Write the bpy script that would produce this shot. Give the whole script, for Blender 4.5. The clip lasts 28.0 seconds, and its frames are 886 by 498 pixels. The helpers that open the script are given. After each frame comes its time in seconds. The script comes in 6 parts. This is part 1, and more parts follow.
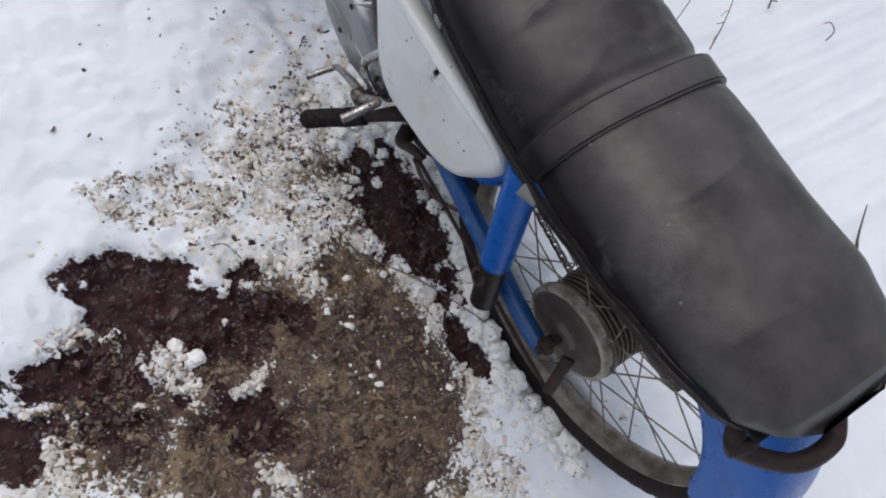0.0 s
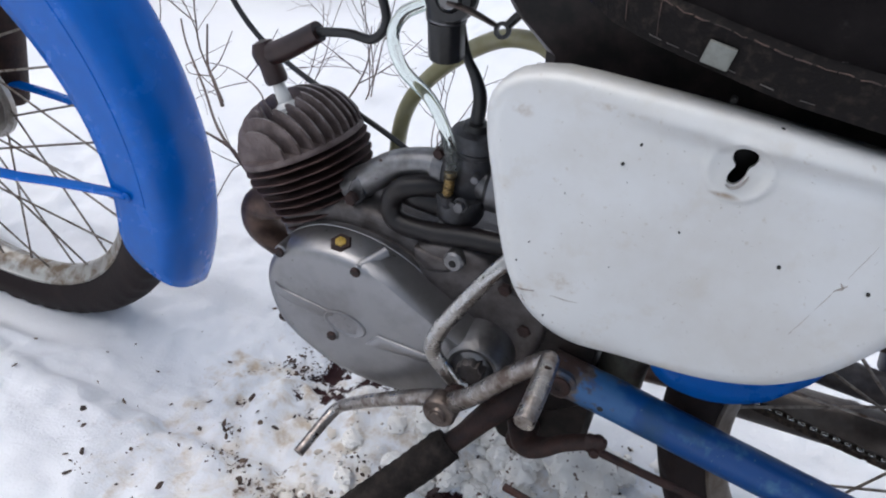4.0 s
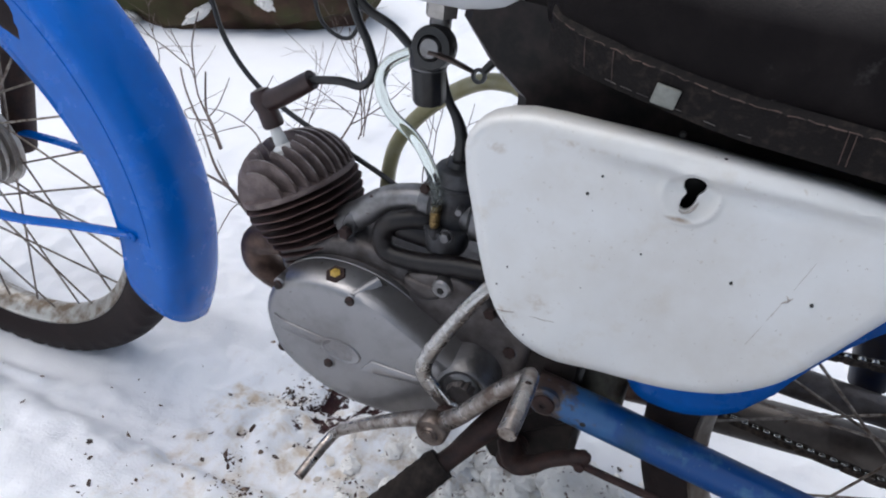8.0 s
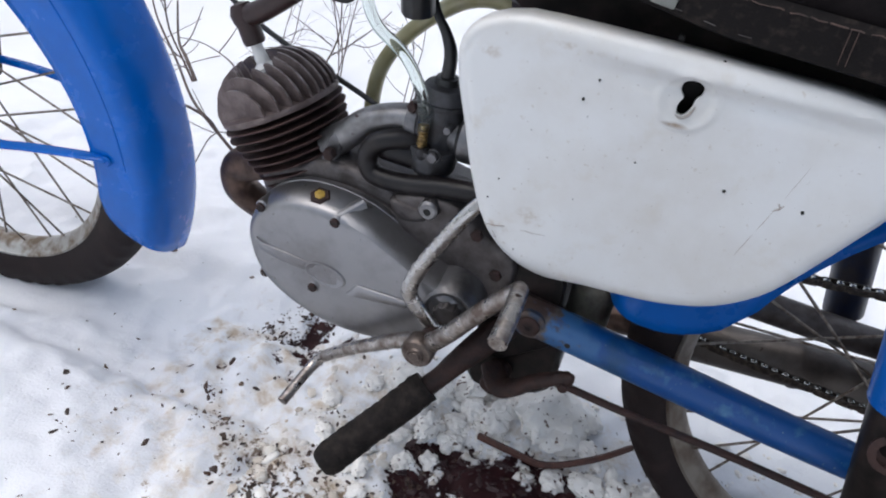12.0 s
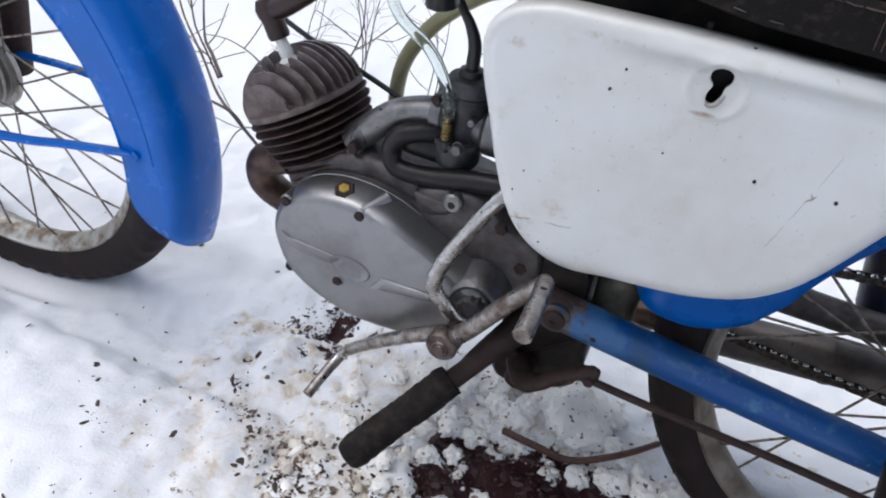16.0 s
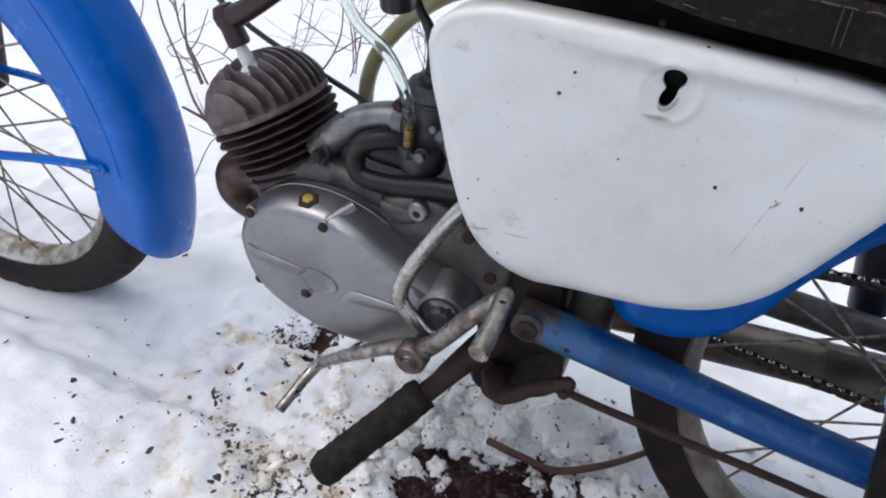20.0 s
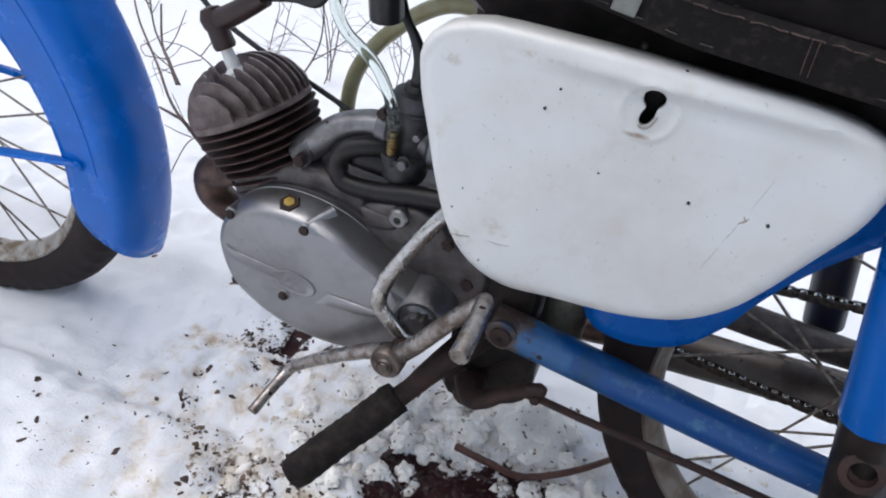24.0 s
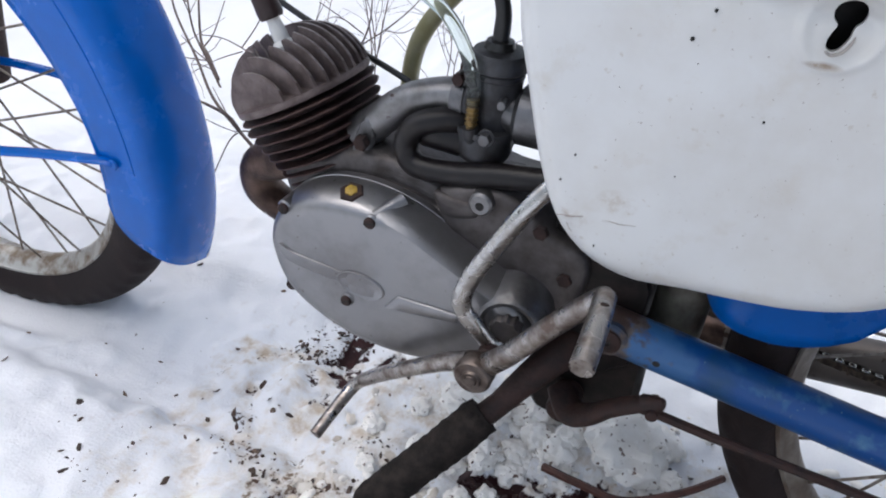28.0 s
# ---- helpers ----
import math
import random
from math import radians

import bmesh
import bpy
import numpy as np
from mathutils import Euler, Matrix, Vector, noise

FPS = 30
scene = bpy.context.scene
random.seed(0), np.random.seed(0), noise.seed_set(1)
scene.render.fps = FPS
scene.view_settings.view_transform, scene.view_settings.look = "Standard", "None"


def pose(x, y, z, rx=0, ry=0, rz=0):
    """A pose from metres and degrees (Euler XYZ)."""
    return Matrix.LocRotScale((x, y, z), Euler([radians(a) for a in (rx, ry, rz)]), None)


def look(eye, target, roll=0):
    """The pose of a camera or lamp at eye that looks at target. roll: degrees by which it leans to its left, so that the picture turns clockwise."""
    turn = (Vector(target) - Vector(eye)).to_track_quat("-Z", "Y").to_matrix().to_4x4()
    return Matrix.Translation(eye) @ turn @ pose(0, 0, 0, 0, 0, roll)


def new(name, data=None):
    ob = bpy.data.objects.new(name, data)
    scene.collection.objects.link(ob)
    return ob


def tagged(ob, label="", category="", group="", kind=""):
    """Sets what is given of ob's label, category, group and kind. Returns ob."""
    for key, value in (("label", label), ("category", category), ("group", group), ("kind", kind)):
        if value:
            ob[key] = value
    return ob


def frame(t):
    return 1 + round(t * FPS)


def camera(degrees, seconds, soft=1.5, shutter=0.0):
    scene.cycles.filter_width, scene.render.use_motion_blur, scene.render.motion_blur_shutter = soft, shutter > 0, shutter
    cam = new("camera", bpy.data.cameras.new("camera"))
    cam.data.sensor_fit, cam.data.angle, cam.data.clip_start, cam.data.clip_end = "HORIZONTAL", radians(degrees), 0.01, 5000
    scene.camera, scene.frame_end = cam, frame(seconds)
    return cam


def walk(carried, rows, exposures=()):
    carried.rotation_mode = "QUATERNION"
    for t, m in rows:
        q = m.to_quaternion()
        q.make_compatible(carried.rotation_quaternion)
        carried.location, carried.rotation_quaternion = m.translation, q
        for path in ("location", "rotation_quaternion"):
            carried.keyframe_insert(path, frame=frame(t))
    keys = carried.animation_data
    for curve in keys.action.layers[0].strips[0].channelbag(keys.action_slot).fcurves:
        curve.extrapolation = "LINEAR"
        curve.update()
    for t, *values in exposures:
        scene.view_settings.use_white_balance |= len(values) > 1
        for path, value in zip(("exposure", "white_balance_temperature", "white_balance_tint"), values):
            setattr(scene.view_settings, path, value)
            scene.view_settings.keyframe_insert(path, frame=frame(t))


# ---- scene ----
# The place: a moped parked in thin, half-melted snow. x runs to the rear wheel, y to the far side, z up.
cam = camera(65.50, 28.0, soft=2.0)
PATH = [
    (0, 0.7097, -0.4644, 1.1055, 18.77, -12.64, 60.25),
    (0.5, 0.5743, -0.4739, 1.0908, 24.46, -10.91, 49.21),
    (1, 0.4229, -0.4656, 1.0008, 22.31, -9.88, 33.14),
    (1.5, 0.4224, -0.3555, 0.8352, 22.53, -8.06, 32.81),
    (2, 0.4239, -0.3529, 0.7228, 29.90, -7.25, 29.47),
    (2.5, 0.4110, -0.3798, 0.6154, 45.36, -6.07, 27.21),
    (3, 0.3945, -0.4451, 0.6080, 52.07, -5.85, 25.06),
    (3.5, 0.3866, -0.4684, 0.6212, 52.80, -6.45, 25.23),
    (5.5, 0.3870, -0.4897, 0.6357, 55.40, -7.37, 23.50),
    (6, 0.3878, -0.4970, 0.6261, 54.20, -7.83, 24.07),
    (6.5, 0.3907, -0.4917, 0.6232, 53.44, -7.60, 23.73),
    (7, 0.3880, -0.4840, 0.6088, 52.09, -8.14, 23.56),
    (7.5, 0.3951, -0.4964, 0.6337, 54.26, -7.68, 23.53),
    (8, 0.4049, -0.5033, 0.6478, 56.39, -5.80, 23.83),
    (8.5, 0.3889, -0.5018, 0.6432, 55.41, -6.89, 23.75),
    (9, 0.3945, -0.5172, 0.6211, 53.01, -8.09, 23.00),
    (9.5, 0.4049, -0.5136, 0.6140, 51.99, -7.65, 21.20),
    (10, 0.4033, -0.5107, 0.6101, 51.52, -7.58, 21.77),
    (10.5, 0.4066, -0.5115, 0.6221, 53.12, -7.07, 21.69),
    (11, 0.4043, -0.5009, 0.6196, 52.72, -6.83, 21.44),
    (11.5, 0.4004, -0.5117, 0.6183, 52.73, -7.40, 22.22),
    (13.5, 0.4117, -0.5224, 0.6251, 53.96, -6.77, 22.35),
    (14, 0.4110, -0.5172, 0.6151, 52.91, -5.37, 22.40),
    (14.5, 0.4091, -0.5209, 0.6065, 51.24, -5.34, 23.81),
    (15, 0.4144, -0.5203, 0.6130, 51.70, -5.84, 23.57),
    (15.5, 0.4098, -0.5163, 0.6125, 52.09, -6.36, 23.61),
    (16, 0.4021, -0.5178, 0.6165, 52.54, -6.20, 23.77),
    (16.5, 0.4037, -0.5182, 0.6108, 52.21, -6.48, 23.62),
    (17, 0.4054, -0.5207, 0.6172, 52.49, -6.51, 23.32),
    (17.5, 0.4007, -0.5222, 0.6163, 53.14, -6.91, 23.55),
    (18, 0.4018, -0.5154, 0.6186, 53.55, -6.61, 23.28),
    (18.5, 0.4243, -0.4787, 0.6160, 52.60, -5.16, 22.49),
    (19, 0.4350, -0.4604, 0.6094, 51.78, -3.50, 23.32),
    (19.5, 0.4286, -0.4672, 0.6100, 51.28, -4.28, 23.48),
    (20, 0.4275, -0.4837, 0.6165, 52.31, -4.58, 23.89),
    (20.5, 0.4288, -0.4847, 0.6101, 52.54, -4.47, 24.66),
    (22.5, 0.4131, -0.4998, 0.6177, 52.58, -7.58, 23.84),
    (23, 0.4168, -0.5028, 0.6163, 52.78, -7.93, 23.30),
    (23.5, 0.4196, -0.5004, 0.6189, 53.11, -7.76, 22.81),
    (24, 0.4198, -0.5001, 0.6203, 53.37, -7.80, 22.39),
    (24.5, 0.4195, -0.5005, 0.6211, 53.59, -7.92, 22.47),
    (25, 0.4183, -0.5025, 0.6199, 53.54, -8.04, 22.78),
    (25.5, 0.4224, -0.5046, 0.6222, 53.71, -7.29, 23.16),
    (26, 0.4242, -0.4969, 0.6207, 53.57, -6.45, 23.08),
    (26.5, 0.4166, -0.4619, 0.5987, 51.24, -4.71, 23.87),
    (27, 0.4117, -0.4237, 0.6072, 50.63, -3.95, 25.99),
    (27.5, 0.4172, -0.4336, 0.6095, 51.90, -3.34, 25.77),
    (28, 0.3711, -0.4520, 0.5577, 53.67, -4.10, 23.83),
]
EXPOSURE = [(t, e - 0.10, 6380, 9) for t, e in ((0.0, 0.20), (0.5, 0.42), (1.0, 0.64), (2.0, 0.54), (3.0, 0.56), (8.0, 0.60), (11.0, 0.64), (14.0, 0.68), (28.0, 0.70))]
walk(cam, [(t, pose(x, y, z, rx, ry, rz)) for t, x, y, z, rx, ry, rz in PATH], EXPOSURE)

# ---- light ----
SUN_EL, SUN_AZ = 66.0, 262.0
world = bpy.data.worlds.new("sky")
scene.world = world
world.use_nodes = True
wn = world.node_tree.nodes
sky = wn.new("ShaderNodeTexSky")
sky.sky_type = "NISHITA"
sky.sun_disc = False
sky.sun_elevation, sky.sun_rotation = radians(SUN_EL), radians(SUN_AZ)
sky.air_density, sky.dust_density, sky.ozone_density = 1.1, 4.0, 1.15
# thin overcast: the sky is paler than clear air
pale = wn.new("ShaderNodeHueSaturation")
pale.inputs["Saturation"].default_value = 0.6
world.node_tree.links.new(sky.outputs[0], pale.inputs["Color"])
world.node_tree.links.new(pale.outputs[0], wn["Background"].inputs[0])
wn["Background"].inputs[1].default_value = 0.13
sun = new("sun", bpy.data.lights.new("sun", "SUN"))
sun.data.energy, sun.data.angle, sun.data.color = 0.6, radians(80), (1.0, 0.98, 0.95)
_az, _el = radians(SUN_AZ), radians(SUN_EL)
sun.matrix_world = look((0, 0, 5), (-5 * math.sin(_az) / math.tan(_el), -5 * math.cos(_az) / math.tan(_el), 0))


# ---- materials ----
def mat(name, base, rough=0.5, metal=0.0, second=None, scale=40.0, mix=(0.4, 0.65), bump=0.0, bump_scale=200.0, detail=6.0,
        spots=None, spot_scale=150.0, spot_at=0.68, rough2=None, coat=0.0, spec=0.5, big=None, big_scale=9.0, big_at=(0.45, 0.7)):
    m = bpy.data.materials.new(name)
    m.use_nodes = True
    nt = m.node_tree
    n, lk = nt.nodes, nt.links
    b = n["Principled BSDF"]
    co = n.new("ShaderNodeTexCoord").outputs["Object"]
    geo = n.new("ShaderNodeNewGeometry").outputs["Position"]

    def noise_at(sc, det=detail, rg=0.6):
        t = n.new("ShaderNodeTexNoise")
        t.inputs["Scale"].default_value, t.inputs["Detail"].default_value, t.inputs["Roughness"].default_value = sc, det, rg
        lk.new(geo, t.inputs["Vector"])
        return t.outputs["Fac"]

    def ramp(src, a, c):
        r = n.new("ShaderNodeMapRange")
        r.inputs["From Min"].default_value, r.inputs["From Max"].default_value = a, c
        lk.new(src, r.inputs["Value"])
        return r.outputs[0]

    def mixed(fac, a, c):
        x = n.new("ShaderNodeMix")
        x.data_type = "RGBA"
        lk.new(fac, x.inputs[0])
        for s, v in ((x.inputs[6], a), (x.inputs[7], c)):
            if isinstance(v, tuple):
                s.default_value = (*v, 1)
            else:
                lk.new(v, s)
        return x.outputs[2]

    col = base
    if second:
        f1 = ramp(noise_at(scale), *mix)
        col = mixed(f1, base, second)
        if rough2 is not None:
            r = n.new("ShaderNodeMapRange")
            r.inputs["To Min"].default_value, r.inputs["To Max"].default_value = rough, rough2
            lk.new(f1, r.inputs["Value"])
            lk.new(r.outputs[0], b.inputs["Roughness"])
    if big:
        col = mixed(ramp(noise_at(big_scale, 4.0), *big_at), col, big)
    if spots:
        col = mixed(ramp(noise_at(spot_scale, 3.0, 0.5), spot_at, spot_at + 0.03), col, spots)
    if isinstance(col, tuple):
        b.inputs["Base Color"].default_value = (*col, 1)
    else:
        lk.new(col, b.inputs["Base Color"])
    if rough2 is None:
        b.inputs["Roughness"].default_value = rough
    b.inputs["Metallic"].default_value = metal
    b.inputs["Coat Weight"].default_value = coat
    b.inputs["Specular IOR Level"].default_value = spec
    if bump:
        bp = n.new("ShaderNodeBump")
        bp.inputs["Strength"].default_value, bp.inputs["Distance"].default_value = bump, 0.002
        lk.new(noise_at(bump_scale, 5.0), bp.inputs["Height"])
        lk.new(bp.outputs[0], b.inputs["Normal"])
    return m


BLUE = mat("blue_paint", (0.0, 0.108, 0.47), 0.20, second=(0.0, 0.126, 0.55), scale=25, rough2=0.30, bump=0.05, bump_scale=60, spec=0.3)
# shade under the seat put into the blue; the near shock cover shares it
BLUE_REAR = mat("shaded_blue_paint", (0.0, 0.080, 0.345), 0.26, second=(0.0, 0.094, 0.40), scale=25, rough2=0.36, bump=0.05, bump_scale=60, spec=0.3)
BLUE_WORN = mat("worn_blue_paint", (0.003, 0.058, 0.225), 0.36, second=(0.050, 0.150, 0.290), scale=60, mix=(0.56, 0.74), spots=(0.13, 0.20, 0.26), spot_scale=260, spot_at=0.70, big=(0.012, 0.060, 0.150), big_scale=16.0, big_at=(0.50, 0.66), bump=0.15, bump_scale=180)
NAVY = mat("dark_navy_paint", (0.004, 0.012, 0.040), 0.4, second=(0.020, 0.018, 0.024), scale=50, bump=0.15, bump_scale=180)
WHITE = mat("white_paint", (0.72, 0.74, 0.77), 0.38, second=(0.66, 0.68, 0.70), scale=14, spots=(0.35, 0.30, 0.25), spot_scale=70, spot_at=0.76, bump=0.05, bump_scale=40, coat=0.15)
LEATHER_OLD = mat("worn_black_edging", (0.009, 0.0075, 0.0075), 0.55, second=(0.035, 0.027, 0.023), scale=170, mix=(0.52, 0.78), spec=0.12, bump=0.4, bump_scale=500)
CLIP = mat("dull_zinc_clip", (0.24, 0.25, 0.23), 0.6, 0.3, second=(0.16, 0.16, 0.145), scale=120, bump=0.2)
SCRATCH = mat("bare_scratch", (0.27, 0.235, 0.215), 0.7, second=(0.50, 0.47, 0.44), scale=400)
THREAD = mat("brown_thread", (0.100, 0.064, 0.053), 0.9, second=(0.025, 0.019, 0.018), scale=90)
THREAD_PALE = mat("worn_edge_thread", (0.16, 0.145, 0.135), 0.9, second=(0.04, 0.035, 0.035), scale=70)
RUBBER = mat("tyre_rubber", (0.0135, 0.0078, 0.0080), 0.75, spec=0.3, second=(0.028, 0.0165, 0.0155), scale=30, mix=(0.5, 0.8), bump=0.3, bump_scale=300)
BLACK = mat("black_plastic", (0.012, 0.012, 0.013), 0.38, second=(0.03, 0.028, 0.027), scale=90, mix=(0.5, 0.8))
BROWN_CAP = mat("brown_bakelite", (0.020, 0.007, 0.0065), 0.42, second=(0.036, 0.015, 0.013), scale=70)
BLACK_PAINT = mat("black_frame_paint", (0.007, 0.006, 0.006), 0.4, second=(0.022, 0.016, 0.015), scale=60, bump=0.1, spec=0.2)
HOSE = mat("black_rubber_hose", (0.008, 0.0065, 0.0075), 0.36, second=(0.028, 0.022, 0.020), scale=60, mix=(0.5, 0.8), bump=0.15, spec=0.35)
ALU_MID = mat("dull_grey_casting", (0.175, 0.175, 0.185), 0.36, 0.8, second=(0.10, 0.098, 0.10), scale=45, bump=0.25, bump_scale=300, spots=(0.05, 0.045, 0.04), spot_scale=160, spot_at=0.70)
TARNISH = mat("tarnished_chrome", (0.36, 0.34, 0.325), 0.27, 1.0, second=(0.15, 0.115, 0.10), scale=75, mix=(0.46, 0.68), rough2=0.5, bump=0.3, bump_scale=190, spots=(0.05, 0.035, 0.03), spot_scale=130, spot_at=0.67)
LEVER_DARK = mat("browned_lever_steel", (0.145, 0.120, 0.108), 0.42, 0.8, second=(0.060, 0.042, 0.036), scale=90, mix=(0.42, 0.66), bump=0.3, bump_scale=220)
PEG_RUBBER = mat("sooty_rubber", (0.008, 0.0062, 0.006), 0.8, second=(0.022, 0.017, 0.015), scale=110, bump=0.8, bump_scale=180, spec=0.2)
ALU = mat("cast_aluminium", (0.262, 0.262, 0.274), 0.29, 0.85, second=(0.205, 0.20, 0.207), scale=24, rough2=0.40, bump=0.10, bump_scale=350, spots=(0.12, 0.11, 0.10), spot_scale=190, spot_at=0.70)
ALU_DARK = mat("oily_aluminium", (0.118, 0.108, 0.108), 0.44, 0.7, second=(0.058, 0.049, 0.047), scale=40, bump=0.35, bump_scale=260)
ALU_RAW = mat("raw_aluminium", (0.46, 0.44, 0.42), 0.45, 0.8, second=(0.30, 0.275, 0.25), scale=60, bump=0.3, bump_scale=250)
IRON = mat("heat_browned_iron", (0.050, 0.027, 0.026), 0.58, 0.35, second=(0.105, 0.060, 0.052), scale=70, mix=(0.42, 0.7), bump=0.4, bump_scale=400)
IRON_HEAD = mat("grey_brown_head_metal", (0.172, 0.136, 0.130), 0.52, 0.4, second=(0.090, 0.066, 0.062), scale=60, bump=0.4, bump_scale=420)
RUST = mat("rusty_steel", (0.040, 0.019, 0.016), 0.66, 0.3, second=(0.016, 0.010, 0.010), scale=80, bump=0.5, bump_scale=350)
PLATE = mat("browned_brake_plate", (0.105, 0.080, 0.074), 0.5, 0.4, second=(0.052, 0.037, 0.034), scale=30, bump=0.25, bump_scale=250)
DRUM_GREY = mat("dirty_cream_drum", (0.40, 0.36, 0.30), 0.55, 0.3, second=(0.16, 0.125, 0.10), scale=45, bump=0.3, bump_scale=250)
DRUM_FIN = mat("brown_drum_fins", (0.17, 0.13, 0.105), 0.6, 0.4, second=(0.085, 0.062, 0.05), scale=60, bump=0.3, bump_scale=250)
RIM_RUSTY = mat("mud_browned_rim", (0.23, 0.205, 0.178), 0.5, 0.6, second=(0.12, 0.092, 0.072), scale=30, mix=(0.40, 0.62), bump=0.3, bump_scale=250)
CHROME = mat("worn_chrome", (0.50, 0.50, 0.50), 0.20, 1.0, second=(0.33, 0.31, 0.29), scale=60, mix=(0.42, 0.70), rough2=0.40, bump=0.08, bump_scale=300, spots=(0.05, 0.035, 0.03), spot_scale=210, spot_at=0.68)
RIM = mat("dirty_rim_steel", (0.42, 0.41, 0.39), 0.38, 0.8, second=(0.22, 0.17, 0.125), scale=35, mix=(0.45, 0.62), rough2=0.75, bump=0.3, bump_scale=250)
SPOKE = mat("dull_spoke_steel", (0.29, 0.26, 0.23), 0.5, 0.8, second=(0.09, 0.06, 0.045), scale=150)
CHAIN = mat("oily_chain_steel", (0.045, 0.04, 0.038), 0.42, 0.9, second=(0.12, 0.10, 0.085), scale=300)
PLUG_WHITE = mat("white_porcelain", (0.78, 0.77, 0.74), 0.25)
YELLOW = mat("yellow_paint", (0.42, 0.27, 0.03), 0.5, second=(0.22, 0.14, 0.02), scale=300)
ALU_PIPE = mat("weathered_grey_casting", (0.235, 0.232, 0.238), 0.36, 0.85, second=(0.12, 0.115, 0.113), scale=55, mix=(0.46, 0.70), bump=0.2, bump_scale=300, spots=(0.07, 0.05, 0.045), spot_scale=150, spot_at=0.69)
CARB_METAL = mat("dark_pot_metal", (0.078, 0.080, 0.088), 0.46, 0.6, second=(0.040, 0.038, 0.040), scale=60, bump=0.25, bump_scale=300)
BRASS = mat("dull_brass", (0.30, 0.21, 0.085), 0.45, 0.8, second=(0.14, 0.095, 0.05), scale=220)
HOLE = mat("dark_hole", (0.012, 0.011, 0.010), 0.8)
YELLOW_HOSE = mat("yellowed_hose", (0.36, 0.33, 0.17), 0.4, second=(0.42, 0.39, 0.24), scale=60, coat=0.2)


def glassy(name, colour, rough=0.08, ior=1.4, trans=0.85):
    m = mat(name, colour, rough)
    b = m.node_tree.nodes["Principled BSDF"]
    b.inputs["Transmission Weight"].default_value = trans
    b.inputs["IOR"].default_value = ior
    return m


CLEAR = glassy("clear_vinyl", (0.80, 0.87, 0.84), 0.05, 1.33, 0.97)


# ---- mesh helpers ----
def mesh_of(bm, name, smooth=True):
    me = bpy.data.meshes.new(name)
    bmesh.ops.recalc_face_normals(bm, faces=bm.faces[:])
    bm.to_mesh(me)
    bm.free()
    if smooth:
        me.polygons.foreach_set("use_smooth", [True] * len(me.polygons))
        me.set_sharp_from_angle(angle=radians(38))
    return me


def part(name, bm, material, parent, label="", smooth=True):
    """One mesh under a thing or under a part, in world coordinates."""
    me = bm if isinstance(bm, bpy.types.Mesh) else mesh_of(bm, name, smooth)
    if not me.materials:
        me.materials.append(material)
    ob = new(name, me)
    ob.parent = parent
    if parent is not None and parent.type == "EMPTY":
        ob.matrix_parent_inverse = Matrix.Translation(-parent.location)
    return tagged(ob, label)


def spline(pts, n=8, closed=False):
    """Points along a smooth curve through pts."""
    P = [Vector(p) for p in pts]
    out = []
    m = len(P)
    for i in range(m if closed else m - 1):
        if closed:
            a, b, c, d = P[i - 1], P[i], P[(i + 1) % m], P[(i + 2) % m]
        else:
            a, b, c, d = P[max(i - 1, 0)], P[i], P[i + 1], P[min(i + 2, m - 1)]
        for k in range(n):
            t = k / n
            out.append(0.5 * ((2 * b) + (c - a) * t + (2 * a - 5 * b + 4 * c - d) * t * t + (3 * b - a - 3 * c + d) * t ** 3))
    if not closed:
        out.append(P[-1])
    return out


def tube(pts, r, segs=10, n=8, flat=1.0, up=None, caps=True, bm=None):
    """A swept tube; r is a number or one for each point; flat squeezes one axis of the section."""
    bm = bm or bmesh.new()
    path = spline(pts, n) if n > 1 else [Vector(p) for p in pts]
    m = len(path)
    if isinstance(r, (int, float)):
        rad = [r] * m
    else:
        rad = [float(v) for v in np.interp(np.linspace(0, len(r) - 1, m), range(len(r)), r)]
    t0 = (path[1] - path[0]).normalized()
    u = (Vector(up) if up else (Vector((0, 0, 1)) if abs(t0.z) < 0.9 else Vector((1, 0, 0))))
    rings = []
    for i, p in enumerate(path):
        t = (path[min(i + 1, m - 1)] - path[max(i - 1, 0)]).normalized()
        u = (u - t * u.dot(t)).normalized()
        w = t.cross(u)
        rings.append([bm.verts.new(p + (u * math.cos(2 * math.pi * k / segs) * flat + w * math.sin(2 * math.pi * k / segs)) * rad[i]) for k in range(segs)])
    for a, b in zip(rings, rings[1:]):
        for k in range(segs):
            bm.faces.new((a[k], a[(k + 1) % segs], b[(k + 1) % segs], b[k]))
    if caps:
        bm.faces.new(rings[0][::-1])
        bm.faces.new(rings[-1])
    return bm


def lathe(profile, centre, axis=(0, 1, 0), segs=48, closed=False, bm=None, wobble=None):
    """Turns (radius, height along the axis) round the axis through centre."""
    bm = bm or bmesh.new()
    q = Vector((0, 0, 1)).rotation_difference(Vector(axis).normalized())
    C = Vector(centre)
    rings = []
    for k in range(segs):
        a = 2 * math.pi * k / segs
        rings.append([bm.verts.new(C + q @ Vector(((r + (wobble(k, i) if wobble else 0)) * math.cos(a), (r + (wobble(k, i) if wobble else 0)) * math.sin(a), h))) for i, (r, h) in enumerate(profile)])
    m = len(profile)
    for k in range(segs):
        a, b = rings[k], rings[(k + 1) % segs]
        for i in range(m if closed else m - 1):
            j = (i + 1) % m
            bm.faces.new((a[i], a[j], b[j], b[i]))
    bmesh.ops.remove_doubles(bm, verts=bm.verts[:], dist=1e-6)
    return bm


